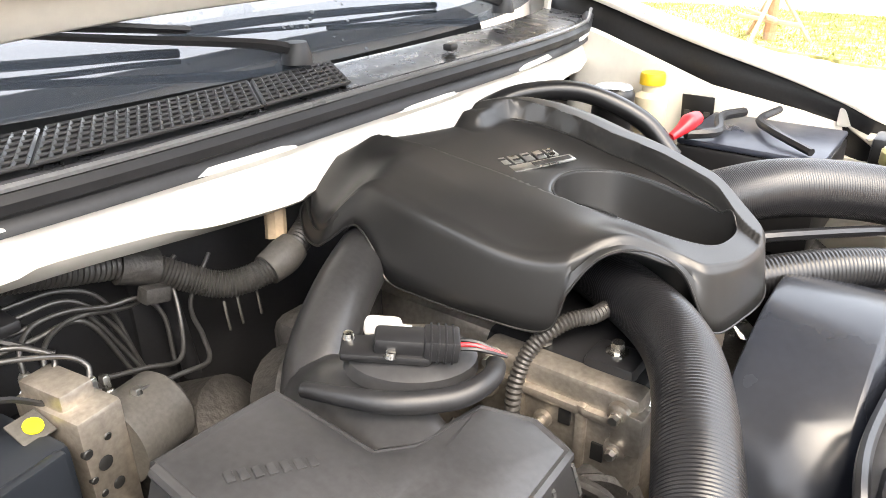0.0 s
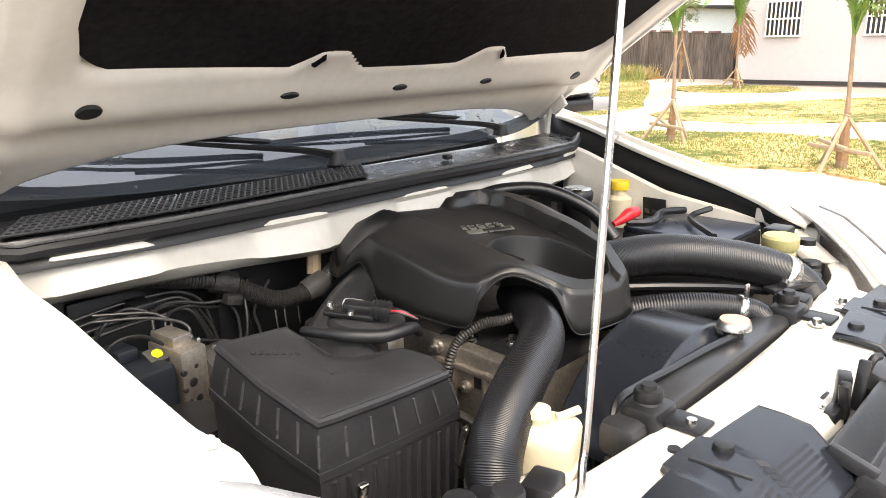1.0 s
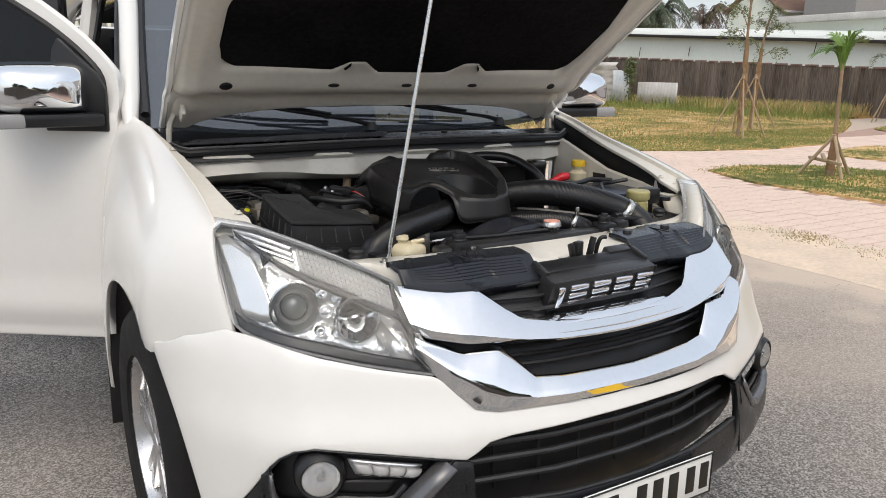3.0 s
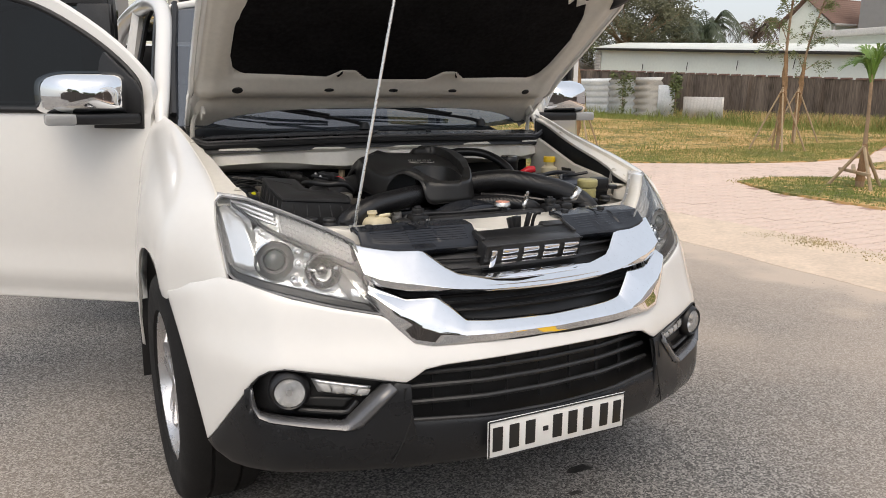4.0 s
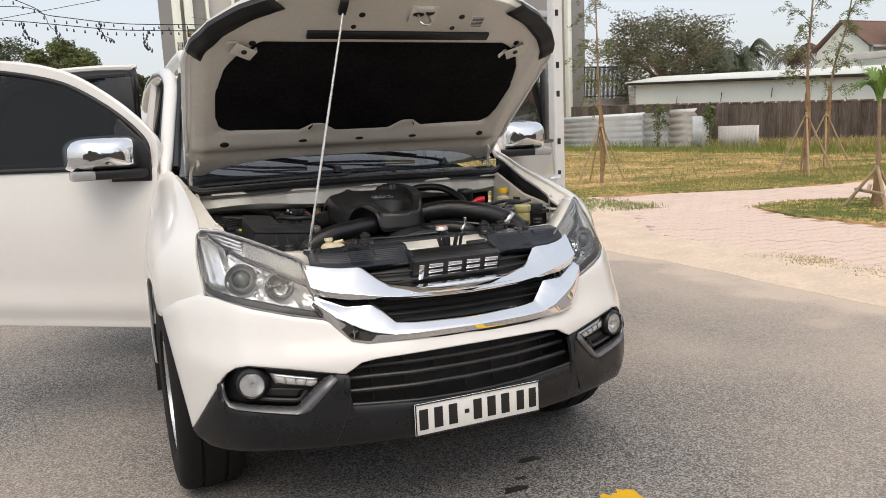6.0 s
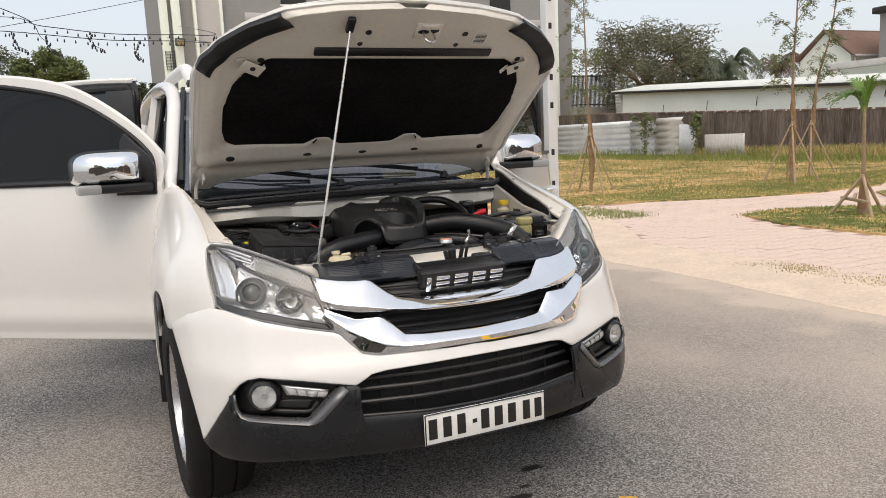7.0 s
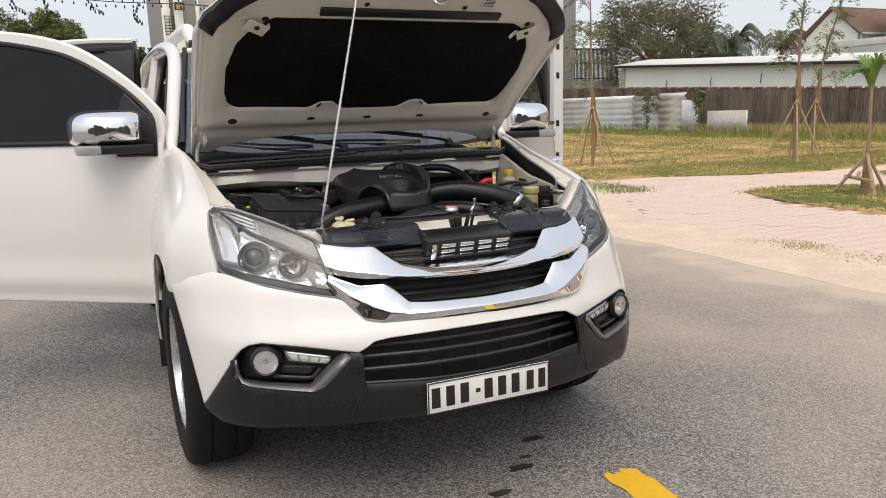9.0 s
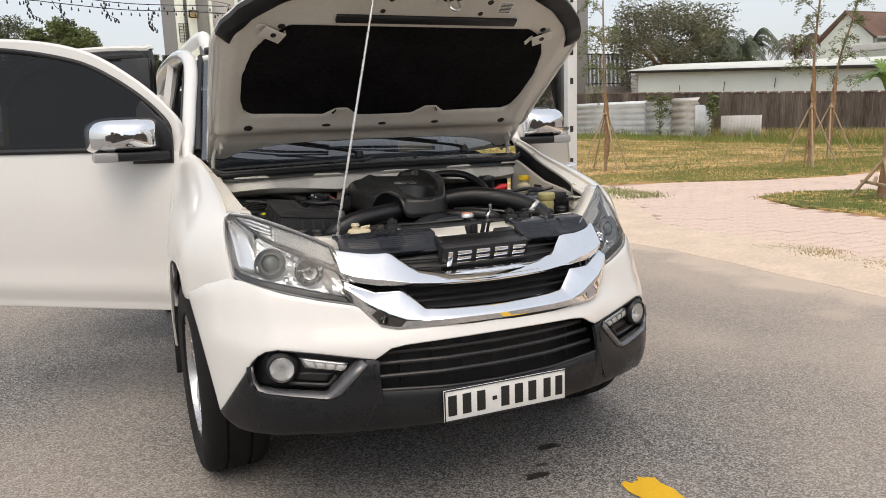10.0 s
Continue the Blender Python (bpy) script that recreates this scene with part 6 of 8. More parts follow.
part("front_seal", on_hood(box((0.76, 0.038, 0.014), (0, 0, 0.005), 0.004), 0.035, 0.845), RUBBER, hood, "black rubber seal strip")
for sg in (-1, 1):
    rows = []
    for v in np.linspace(0.74, 1.02, 16):
        x = hood_w(v) + 0.006
        w0 = inner_w(max(0.0, x - 0.03), v - 0.02)
        rows.append([hood_at(sg * x, v + 0.012, w0 + 0.012), hood_at(sg * x, v + 0.010, w0 - 0.008), hood_at(sg * (x - 0.03), v - 0.015, w0 - 0.014), hood_at(sg * (x - 0.052), v - 0.04, w0 - 0.008)])
    part("corner_seal", face(grid(rows), (0, -0.6, -0.8)), RUBBER, hood, "black rubber corner seal", solid=0.004)
    br = join(box((0.09, 0.055, 0.004), (0, 0, 0.020), 0.0015), box((0.004, 0.055, 0.022), (0.043, 0, 0.010), 0.001), box((0.06, 0.02, 0.006), (-0.05, 0.01, 0.008), 0.002, (0, 25, 0)))
    b = part("bracket", on_hood(br, sg * 0.575, 0.765, spin=sg * 0.5), BAYPAINT, hood, "small stamped bracket")
    part("bracket_hole", on_hood(disc(0.012, 0.024), sg * 0.572, 0.766), INK, hood)
    hinge = tube([(sg * 0.757, 1.345, 1.20), (sg * 0.752, 1.335, 1.27), (sg * 0.73, 1.31, 1.33), (sg * 0.712, 1.295, 1.375)], 0.009, 12, 6)
    hinge = join(hinge, box((0.014, 0.05, 0.12), (sg * 0.722, 1.305, 1.345), 0.004, (-36, 0, 0)))
    hg = part("hinge", hinge, BAYPAINT, hood, "painted hood hinge")
    for d in (0.0, 0.05):
        part("hinge_bolt", moved(lathe([(0, 0.01), (0.009, 0.008), (0.009, 0), (0, 0)], 8), pose(sg * 0.712, 1.315 - d * 0.9, 1.33 + d, 0, -90 * sg, 0)), STEEL, hood)
part("latch_plate", on_hood(join(box((0.11, 0.08, 0.006), (0, 0, 0.004), 0.002), box((0.07, 0.02, 0.012), (0, 0.028, 0.008), 0.003)), 0.09, 0.965), BAYPAINT, hood, "latch mounting plate")
part("latch_gap", on_hood(disc(0.026, 0.008, 0.45), 0.07, 0.965), INK, hood)
part("latch_gap", on_hood(disc(0.02, 0.008, 0.7), 0.115, 0.975), INK, hood)
part("striker", on_hood(tube([(-0.02, 0, 0), (-0.02, 0, 0.045), (0.0, 0, 0.06), (0.02, 0, 0.045), (0.02, 0, 0)], 0.005, 18, 8), 0.088, 0.965), STEEL, hood, "bright steel striker loop")
lab = part("sticker", on_hood(box((0.062, 0.06, 0.0012), (0, 0, 0.003)), 0.335, 0.925), WHITE, hood, "white sticker with fine unreadable lines")
for k in range(7):
    part("sticker_bar", on_hood(box((0.05, 0.0035, 0.0006), (0, -0.022 + k * 0.0075, 0.0042)), 0.335, 0.925), LOOM, hood)
part("prop_clip", on_hood(box((0.03, 0.07, 0.02), (0, 0, 0.01), 0.005), -0.235, 1.0), BLACK, hood, "black prop rod clip")
PROP_TOP = hood_at(-0.235, 0.975, inner_w(-0.235, 0.975) - 0.02)
prop = tube([(-0.46, 0.43, 1.002), (-0.442, 0.421, 1.012), (-0.434, 0.423, 1.05), Vector((-0.425, 0.425, 1.09)), *[Vector((-0.425, 0.425, 1.09)).lerp(PROP_TOP, u) for u in (0.25, 0.5, 0.75, 1.0)]], 0.0048, 60, 8)
part("prop_rod", prop, STEEL, car, "bright steel hood prop rod")

# ---- cowl, wipers, bulkhead ----
def cowl_y(x):
    return 1.15 + 0.10 * (abs(x) / 0.78) ** 3


rows = []
for x in np.linspace(-0.79, 0.79, 60):
    y, e = cowl_y(x), 0.04 * (abs(x) / 0.8) ** 2
    rows.append([(x, y + 0.003, 1.214 - e * 0.4), (x, y + 0.012, 1.224 - e * 0.4), (x, y + 0.05, 1.229 - e * 0.4), (x, y + 0.09, 1.233 - e * 0.4), (x, y + 0.108, 1.2335 - e * 0.3), (x, y + 0.118, 1.225 - e * 0.2)])
cowl = part("cowl", face(grid(rows), (0, -0.3, 1)), WETCOWL, car, "wet black plastic cowl panel", solid=0.004)
# cowl vents: a thin-bar lattice over a flat black sheet painting the trough's shade
for x0, x1 in ((-0.735, -0.50), (-0.492, -0.243), (-0.234, -0.095)):
    bm = []
    at = lambda x, f: (x + 0.65 * (f - 0.012), cowl_y(x) + f, 1.2315 + 0.06 * f - 0.016 * (abs(x) / 0.8) ** 2)
    n = int((x1 - x0) / 0.0115)
    for x in np.linspace(x0, x1, n):
        bm.append(tube([at(x, 0.014), at(x, 0.105)], 0.0024, 2, 4, straight=True))
    for f in np.linspace(0.014, 0.105, 7):
        bm.append(tube([at(x, f) for x in np.linspace(x0, x1, 8)], 0.0024, 8, 4, straight=True))
    part("vent_lattice", join(*bm), LATTICE, cowl, "fine vent lattice")
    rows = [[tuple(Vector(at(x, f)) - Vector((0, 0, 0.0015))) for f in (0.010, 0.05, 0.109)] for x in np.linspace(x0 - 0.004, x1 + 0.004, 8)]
    part("vent_shade", face(grid(rows), (0, 0, 1)), INK, cowl)
strip_pts = [(x, cowl_y(x), 1.208 - 0.018 * (abs(x) / 0.78) ** 2 + (0.02 if abs(x) > 0.74 else 0)) for x in np.linspace(-0.77, 0.77, 40)]
part("weatherstrip", tube(strip_pts, 0.013, 60, 8), RUBBER, car, "black rubber bay weatherstrip")
part("weatherstrip_lip", tube([(x, y - 0.006, z + 0.016) for x, y, z in strip_pts], 0.004, 60, 6), LIPGREY, car)
rows = [[(x, y - 0.004, z - 0.008), (x, y - 0.008, z - 0.028), (x, y + 0.006, z - 0.03)] for x, y, z in strip_pts]
part("strip_skirt", face(grid(rows), (0, -1, 0)), RUBBER, car, solid=0.003)
rows = []
for x in np.linspace(-0.76, 0.76, 76):
    y = cowl_y(x) + 0.012
    wave = 0.016 / (1 + math.exp(-9 * math.sin(x * 19 + 0.6)))
    rows.append([(x, y - wave, 1.19), (x, y - wave - 0.006, 1.178), (x, y - 0.004, 1.165), (x, y - 0.006 - wave, 1.12 + 0.01 * math.sin(x * 9)), (x, y + 0.012, 1.10 + 0.008 * math.sin(x * 9)), (x, y + 0.05, 1.09)])
part("bulkhead_lip", face(grid(rows), (0, -1, 0)), BAYPAINT, car, "cream painted bulkhead panel", solid=0.004)
part("bulkhead", box((1.46, 0.03, 0.75), (0, 1.315, 0.76), 0.005), RUBBER, car, "dark sound-insulated bulkhead")
part("washer_jet", box((0.02, 0.018, 0.012), (0.167, 1.19, 1.236), 0.004), BLACK, cowl, "washer jet")
def glass_at(x, f, up=0.0):
    """A point on the windshield, f metres back from its lower edge."""
    y0 = float(np.interp(abs(x), (0, 0.5, 0.8), (1.262, 1.29, 1.385)))
    z0 = float(np.interp(abs(x), (0, 0.5, 0.8), (1.238, 1.243, 1.262)))
    return Vector((x, y0 + f - up * 0.64, z0 + 0.85 * f + up * 0.77))


for px, x1 in ((0.36, -0.22), (-0.20, -0.74)):
    arm = tube([glass_at(px + 0.10, 0.01, 0.022), glass_at(px + 0.04, 0.02, 0.03), glass_at(px - 0.12, 0.045, 0.032), glass_at((px + x1) / 2, 0.07, 0.034)], [0.009, 0.007, 0.005, 0.004], 20, 6)
    w = part("wiper", arm, BLACK, car, "black wiper arm with blade")
    part("pivot_cap", lathe([(0, 0.03), (0.015, 0.028), (0.02, 0.015), (0.022, 0), (0, 0)], 14, Matrix.Translation(glass_at(px + 0.11, 0.0, 0.008))), BLACK, w)
    part("blade", tube([glass_at(px - 0.02, 0.055, 0.018), glass_at((px + x1) / 2, 0.085, 0.022), glass_at(x1, 0.085, 0.02)], 0.006, 16, 6), RUBBER, w, "rubber wiper blade")
    part("blade_bow", tube([glass_at(px - 0.02, 0.05, 0.026), glass_at((px + x1) / 2, 0.08, 0.038), glass_at(x1, 0.085, 0.028)], 0.0038, 16, 5), BLACK, w)
drops = []
rng = np.random.default_rng(8)
for k in range(260):
    x = rng.uniform(-0.74, 0.74)
    r = rng.uniform(0.0015, 0.005)
    f = rng.uniform(0.0, 0.2)
    p = glass_at(x, f, -0.001 - 0.017 * math.sin(math.pi * min(1, f / 0.66)))
    drops.append(lathe([(0, r * 0.7), (r * 0.7, r * 0.5), (r, 0)], 7, Matrix.Translation(p) @ Matrix.Rotation(radians(38), 4, "X")))
tagged(part("rain_spatter", join(*drops), WATER, cowl, "scattered raindrops"), kind="stuff")

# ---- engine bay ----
# dark sheets added to close the bay below and at one side
part("bay_floor", box((1.40, 0.80, 0.02), (0, 0.90, 0.56)), GRIME, car, "dark sheet closing the bay from below")
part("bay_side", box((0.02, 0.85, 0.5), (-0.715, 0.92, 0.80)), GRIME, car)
# front crossmember
rows = []
for x in np.linspace(-0.66, 0.66, 50):
    y0 = PLAN(abs(x)) * 0.55
    dip = 0.03 * math.exp(-((x - 0.05) / 0.10) ** 2)
    zt = 1.002 + 0.010 * (abs(x) / 0.6) ** 2
    k = min(1.0, max(0.0, (abs(x) - 0.45) / 0.05))
    yf = (0.285 + y0 * 0.4) * (1 - k) + (PLAN(abs(x)) + 0.305) * k
    yb = max(0.437 + y0 * 0.55, yf + 0.05)
    rows.append([(x, yf, zt - 0.10), (x, yf + 0.005, zt - 0.012 - dip), (x, yf + 0.015, zt - dip), (x, (yf + yb) / 2, zt - dip * 0.4), (x, yb - 0.012, zt), (x, yb, zt - 0.008), (x, yb, zt - 0.06)])
xm = part("crossmember", face(grid(rows), (0, -0.2, 1)), BAYPAINT, car, "white painted front crossmember", solid=0.004)
for sg in (-1, 1):
    rows = [[(sg * 0.64, 0.43 + d, 1.012), (sg * 0.70, 0.50 + d, 1.035), (sg * 0.745, 0.58 + d, 1.07)] for d in np.linspace(0.045, 0.13, 5)]
    part("corner_panel", face(grid(rows), (0, 0, 1)), BAYPAINT, xm, "painted corner panel", solid=0.006)
for x, y, r in ((-0.274, 0.396, 0.008), (-0.55, 0.44, 0.008), (0.36, 0.40, 0.007), (-0.62, 0.46, 0.008)):
    part("hole", lathe([(0, 0.002), (r, 0.002), (r, -0.002), (0, -0.002)], 12, pose(x, y, 1.006)), INK, xm)
for x, y in ((-0.549, 0.497), (-0.503, 0.47)):
    part("rubber_buffer", lathe([(0, 0.020), (0.017, 0.019), (0.020, 0.014), (0.018, 0.006), (0.021, 0), (0.021, -0.01), (0, -0.01)], 16, pose(x, y, 1.012)), RUBBER, xm, "black rubber buffer")
part("rubber_buffer", lathe([(0, 0.020), (0.017, 0.019), (0.020, 0.014), (0.018, 0.006), (0.021, 0), (0, -0.01)], 16, pose(0.565, 0.515, 1.012)), RUBBER, xm, "black rubber buffer")
for x, y in ((-0.46, 0.40), (0.40, 0.405), (0.26, 0.405), (-0.21, 0.405)):
    part("bolt", lathe([(0, 0.012), (0.007, 0.012), (0.008, 0.004), (0.014, 0.003), (0.014, 0), (0, 0)], 10, pose(x, y, 1.006)), STEEL, xm)
# latch behind the badge
lt = part("hood_latch", join(box((0.03, 0.02, 0.08), (0.045, 0.30, 0.985), 0.004, (0, 0, 20)), box((0.012, 0.016, 0.075), (0.075, 0.285, 1.0), 0.003, (0, 14, 0)), box((0.045, 0.02, 0.02), (0.01, 0.30, 0.975), 0.004), box((0.014, 0.014, 0.06), (0.02, 0.29, 0.995), 0.003, (0, -16, 0))), BLACK, car, "black hood latch with springs and lever")
part("spring", tube([(-0.055 + 0.05 * u + 0.008 * math.cos(u * 50), 0.315 + 0.008 * math.sin(u * 50), 0.965 + 0.02 * u) for u in np.linspace(0, 1, 80)], 0.002, 80, 5, straight=True), STEEL, lt)
part("lever", tube([(0.095, 0.29, 0.97), (0.098, 0.285, 1.01), (0.104, 0.28, 1.032), (0.118, 0.275, 1.034)], 0.006, 14, 6), BLACK, lt)
part("side_brace", box((0.05, 0.02, 0.22), (0.045, 0.33, 0.87), 0.004), GRIME, lt)

# radiator, shroud, mounts
rad = part("radiator", join(box((0.66, 0.055, 0.05), (0.05, 0.475, 0.985), 0.012), box((0.66, 0.03, 0.4), (0.05, 0.475, 0.76), 0.004)), SATIN, car, "black radiator with top tank")
part("filler_neck", lathe([(0.016, 0.0), (0.016, 0.03), (0.024, 0.032), (0.024, 0.036), (0, 0.036)], 16, pose(0.107, 0.486, 0.995)), SATIN, rad)
part("radiator_cap", lathe([(0, 0.018), (0.024, 0.017), (0.027, 0.012), (0.028, 0.004), (0.024, 0), (0, 0)], 20, pose(0.107, 0.486, 1.022)), STEEL, rad, "steel radiator cap")
part("cap_label", lathe([(0, 0.002), (0.0235, 0.0015), (0.024, 0), (0, 0)], 20, pose(0.107, 0.486, 1.0395)), SALMON, rad, "faded red cap label")
part("overflow_hose", tube([(0.09, 0.478, 1.018), (0.02, 0.49, 1.015), (-0.08, 0.50, 1.012), (-0.17, 0.505, 1.015), (-0.235, 0.50, 1.015), (-0.27, 0.485, 0.98)], 0.0065, 30, 8), HOSE, rad, "thin rubber overflow hose")
for x in (-0.216, 0.285):
    mnt = part("radiator_mount", join(box((0.06, 0.055, 0.05), (x, 0.462, 1.0), 0.01), box((0.045, 0.07, 0.008), (x + 0.01, 0.42, 1.008), 0.003)), BLACK, rad, "black radiator mount bracket")
    part("mount_bush", lathe([(0, 0.022), (0.010, 0.022), (0.011, 0.016), (0.018, 0.015), (0.020, 0.008), (0.018, 0), (0.021, -0.006), (0, -0.006)], 18, pose(x, 0.464, 1.028)), RUBBER, mnt)
rows = []
for a in np.linspace(radians(25), radians(155), 26):
    r = 0.255
    rows.append([(0.055 + r * math.cos(a) * 1.05, y, 0.775 + r * math.sin(a) - (0.02 if k == 0 else 0)) for k, y in enumerate((0.50, 0.52, 0.58, 0.63, 0.64))])
part("fan_shroud", face(grid(rows), (0, 0, 1)), GLOSSPL, car, "glossy black curved fan shroud", solid=0.006, bev=0.003)
part("fan", join(*[box((0.19, 0.01, 0.07), (0.055 + 0.11 * math.cos(a), 0.60, 0.76 + 0.11 * math.sin(a)), 0.003, (25, -math.degrees(a), 0)) for a in np.linspace(0, 2 * math.pi, 7, endpoint=False)]), BLACK, car, "black cooling fan")

# engine cover: rings from the scoop's floor out to the skirt
SC = (0.022, 0.80)
rim = [(-0.14, 1.175, 1.095), (-0.185, 1.175, 1.086), (-0.208, 1.15, 1.062), (-0.222, 1.115, 1.060), (-0.220, 1.095, 1.072), (-0.208, 1.062, 1.096), (-0.212, 1.03, 1.075), (-0.214, 1.008, 1.040), (-0.216, 0.96, 1.036), (-0.208, 0.88, 1.031), (-0.189, 0.812, 1.029), (-0.178, 0.795, 1.075), (-0.152, 0.772, 1.112), (-0.118, 0.740, 1.115), (-0.092, 0.705, 1.088), (-0.077, 0.672, 1.022), (-0.02, 0.652, 1.02), (0.045, 0.648, 1.02), (0.10, 0.672, 1.02), (0.138, 0.74, 1.03), (0.170, 0.82, 1.035), (0.200, 0.90, 1.04), (0.210, 0.97, 1.05), (0.195, 1.04, 1.07), (0.13, 1.085, 1.09), (0.05, 1.10, 1.10), (-0.04, 1.125, 1.10), (-0.10, 1.15, 1.10)]
N = 280
ring = spline([*rim, rim[0]], N + 1)[:N]
SCOOP = [(-0.052, 0.83), (-0.044, 0.883), (0.0, 0.905), (0.045, 0.900), (0.083, 0.865), (0.090, 0.80), (0.082, 0.735), (0.062, 0.697), (0.02, 0.690), (-0.020, 0.704), (-0.045, 0.76)]
scoop_line = spline([*SCOOP, SCOOP[0]], 200)[:-1]
scoop_polar = sorted((math.atan2(y - SC[1], x - SC[0]), math.hypot(x - SC[0], y - SC[1])) for x, y in scoop_line)
SA, SR = zip(*[(scoop_polar[-1][0] - 2 * math.pi, scoop_polar[-1][1]), *scoop_polar, (scoop_polar[0][0] + 2 * math.pi, scoop_polar[0][1])])


def ease(v, lo, hi):
    k = min(1.0, max(0.0, (v - lo) / (hi - lo)))
    return k * k * (3 - 2 * k)


def groove_x(y):
    return float(np.interp(y, (0.70, 0.82, 0.94, 1.09, 1.2), (-0.062, -0.054, -0.062, -0.086, -0.10)))


def ridge_x(y):
    return float(np.interp(y, (0.66, 0.733, 0.80, 0.86, 0.95, 1.0, 1.04, 1.08), (0.035, 0.086, 0.108, 0.128, 0.142, 0.138, 0.122, 0.06)))


def cover_top(x, y):
    z = 1.133 + 0.20 * (y - 0.9) - 0.11 * max(0.0, y - 1.06)
    z -= 0.010 * ease(-x, 0.13, 0.21) + 0.62 * max(0.0, -x - 0.088) * ease(y, 1.03, 1.13)
    z += 0.021 * math.exp(-((x + 0.120) / 0.05) ** 2 - ((y - 0.76) / 0.055) ** 2)
    z -= 0.010 * math.exp(-((x + 0.165) / 0.04) ** 2 - ((y - 0.86) / 0.06) ** 2)
    g = groove_x(y)
    z -= 0.008 * ease(x, g, g + 0.004) * ease(y, 0.80, 0.90)
    r = ridge_x(y)
    k = ease(y, 0.675, 0.75)
    z += (0.006 + 0.022 * k) * ease(x, r, r + 0.005) - 0.35 * k * max(0.0, x - r - 0.03) ** 1.2
    z += 0.020 * ease(y, 1.045, 1.06) * ease(x, 0.03, 0.05) * (1 - ease(x, r, r + 0.005))
    return z


rows = []
for i in range(N):
    x1, y1, zb = ring[i]
    a = math.atan2(y1 - SC[1], x1 - SC[0])
    rr = float(np.interp(a, SA, SR))
    dx, dy = math.cos(a), math.sin(a)
    x0, y0 = SC[0] + rr * dx, SC[1] + rr * dy
    row = []
    power = 9 - 5.5 * ease(dy, -0.2, 0.8)
    zf = 1.118 - 0.125
    for f in (0.0, 0.3, 0.5, 0.65, 0.76, 0.84, 0.90, 0.945, 0.975, 0.992, 1.0):
        x, y = SC[0] + (x0 - SC[0]) * f, SC[1] + (y0 - SC[1]) * f
        row.append((x, y, zf + (cover_top(x0, y0) - 0.001 - zf) * f ** power))
    reach = math.hypot(x1 - x0, y1 - y0)
    lip = min(0.3, 0.019 / reach)
    xs, ys = x1 - (x1 - x0) * lip, y1 - (y1 - y0) * lip
    for f in [*np.linspace(0.02, 0.92, 40), 0.95, 0.975, 1.0]:
        x, y = x0 + (xs - x0) * f, y0 + (ys - y0) * f
        row.append((x, y, cover_top(x, y) - 0.0035 * max(0, (f - 0.90) / 0.10) ** 2))
    zt = row[-1][2]
    zb = min(zb, zt - 0.006)
    drop = zt - zb
    for f, o in ((0.0022, 0.86), (0.006, 0.76), (0.014, 0.68), (0.4 * drop, 0.5), (0.75 * drop, 0.2), (drop, 0.0)):
        row.append((x1 - (x1 - x0) * lip * o, y1 - (y1 - y0) * lip * o, zt - min(f, drop)))
    rows.append(row)
cover_bm = grid(rows, close_u=True)
bmesh.ops.remove_doubles(cover_bm, verts=cover_bm.verts[:], dist=1e-6)
cover = part("engine_cover", face(cover_bm, (0, 0, 1)), COVER, car, "matte black plastic engine cover with scoop", sharp=60, solid=0.003)
part("cover_edge", tube([tuple(p) for p in ring] + [tuple(ring[0])], 0.0013, N + 1, 6, straight=True), COVER, cover)
part("scoop_rim", tube([tuple(rows[i][10]) for i in range(N)] + [rows[0][10]], 0.0014, N + 1, 5, straight=True), SATIN, cover)
part("cover_seam", tube([(groove_x(y) + 0.005, y, cover_top(groove_x(y) + 0.005, y) + 0.0014) for y in np.linspace(0.80, 1.10, 40)], 0.0016, 40, 5, straight=True), INK, cover)
part("cover_seam", tube([(ridge_x(y) - 0.001, y, cover_top(ridge_x(y) - 0.001, y) + 0.0012) for y in np.linspace(0.72, 1.045, 40)], 0.0013, 40, 5, straight=True), INK, cover)
em = Matrix.Translation((0.018, 0.952, cover_top(0.018, 0.952) + 0.0025)) @ pose(0, 0, 0, 10, 0, -24)
part("emblem", moved(join(box((0.098, 0.016, 0.0024), (0.006, -0.016, 0), 0.0008), *[box((0.014, 0.020, 0.0024), (-0.042 + k * 0.019, 0.006, 0), 0.0008) for k in range(5)]), em), STEEL, cover, "silver emblem of plain bars")
part("emblem_slot", moved(join(*[box((0.010, 0.003, 0.002), (-0.042 + k * 0.019, 0.009 - 0.006 * (k % 2), 0.001), 0) for k in range(5)], box((0.060, 0.008, 0.002), (0.020, -0.016, 0.001), 0)), em), COVER, cover)

# engine parts under the cover
part("engine_block", box((0.30, 0.50, 0.30), (0.0, 0.95, 0.83), 0.03), ALU, car, "dusty cast aluminium engine block")
vc = part("valve_cover", join(box((0.20, 0.20, 0.06), (-0.075, 0.80, 0.965), 0.015), box((0.05, 0.06, 0.03), (-0.15, 0.745, 0.992), 0.01)), BLACK, car, "black valve cover")
part("gasket_edge", tube([(-0.182, 0.86, 0.955), (-0.186, 0.80, 0.957), (-0.186, 0.74, 0.96), (-0.165, 0.705, 0.963), (-0.10, 0.70, 0.966)], 0.006, 30, 8), STEEL, vc, "bright metal edge below the cover")
case = part("timing_case", box((0.035, 0.19, 0.13), (-0.185, 0.79, 0.93), 0.008), ALU, car, "tan cast aluminium timing case with ribs")
for size, at in (((0.012, 0.16, 0.012), (-0.205, 0.79, 0.962)), ((0.012, 0.012, 0.10), (-0.205, 0.83, 0.925)), ((0.012, 0.012, 0.09), (-0.205, 0.755, 0.925)), ((0.03, 0.035, 0.05), (-0.195, 0.705, 0.955))):
    part("case_rib", box(size, at, 0.004), ALU, case)
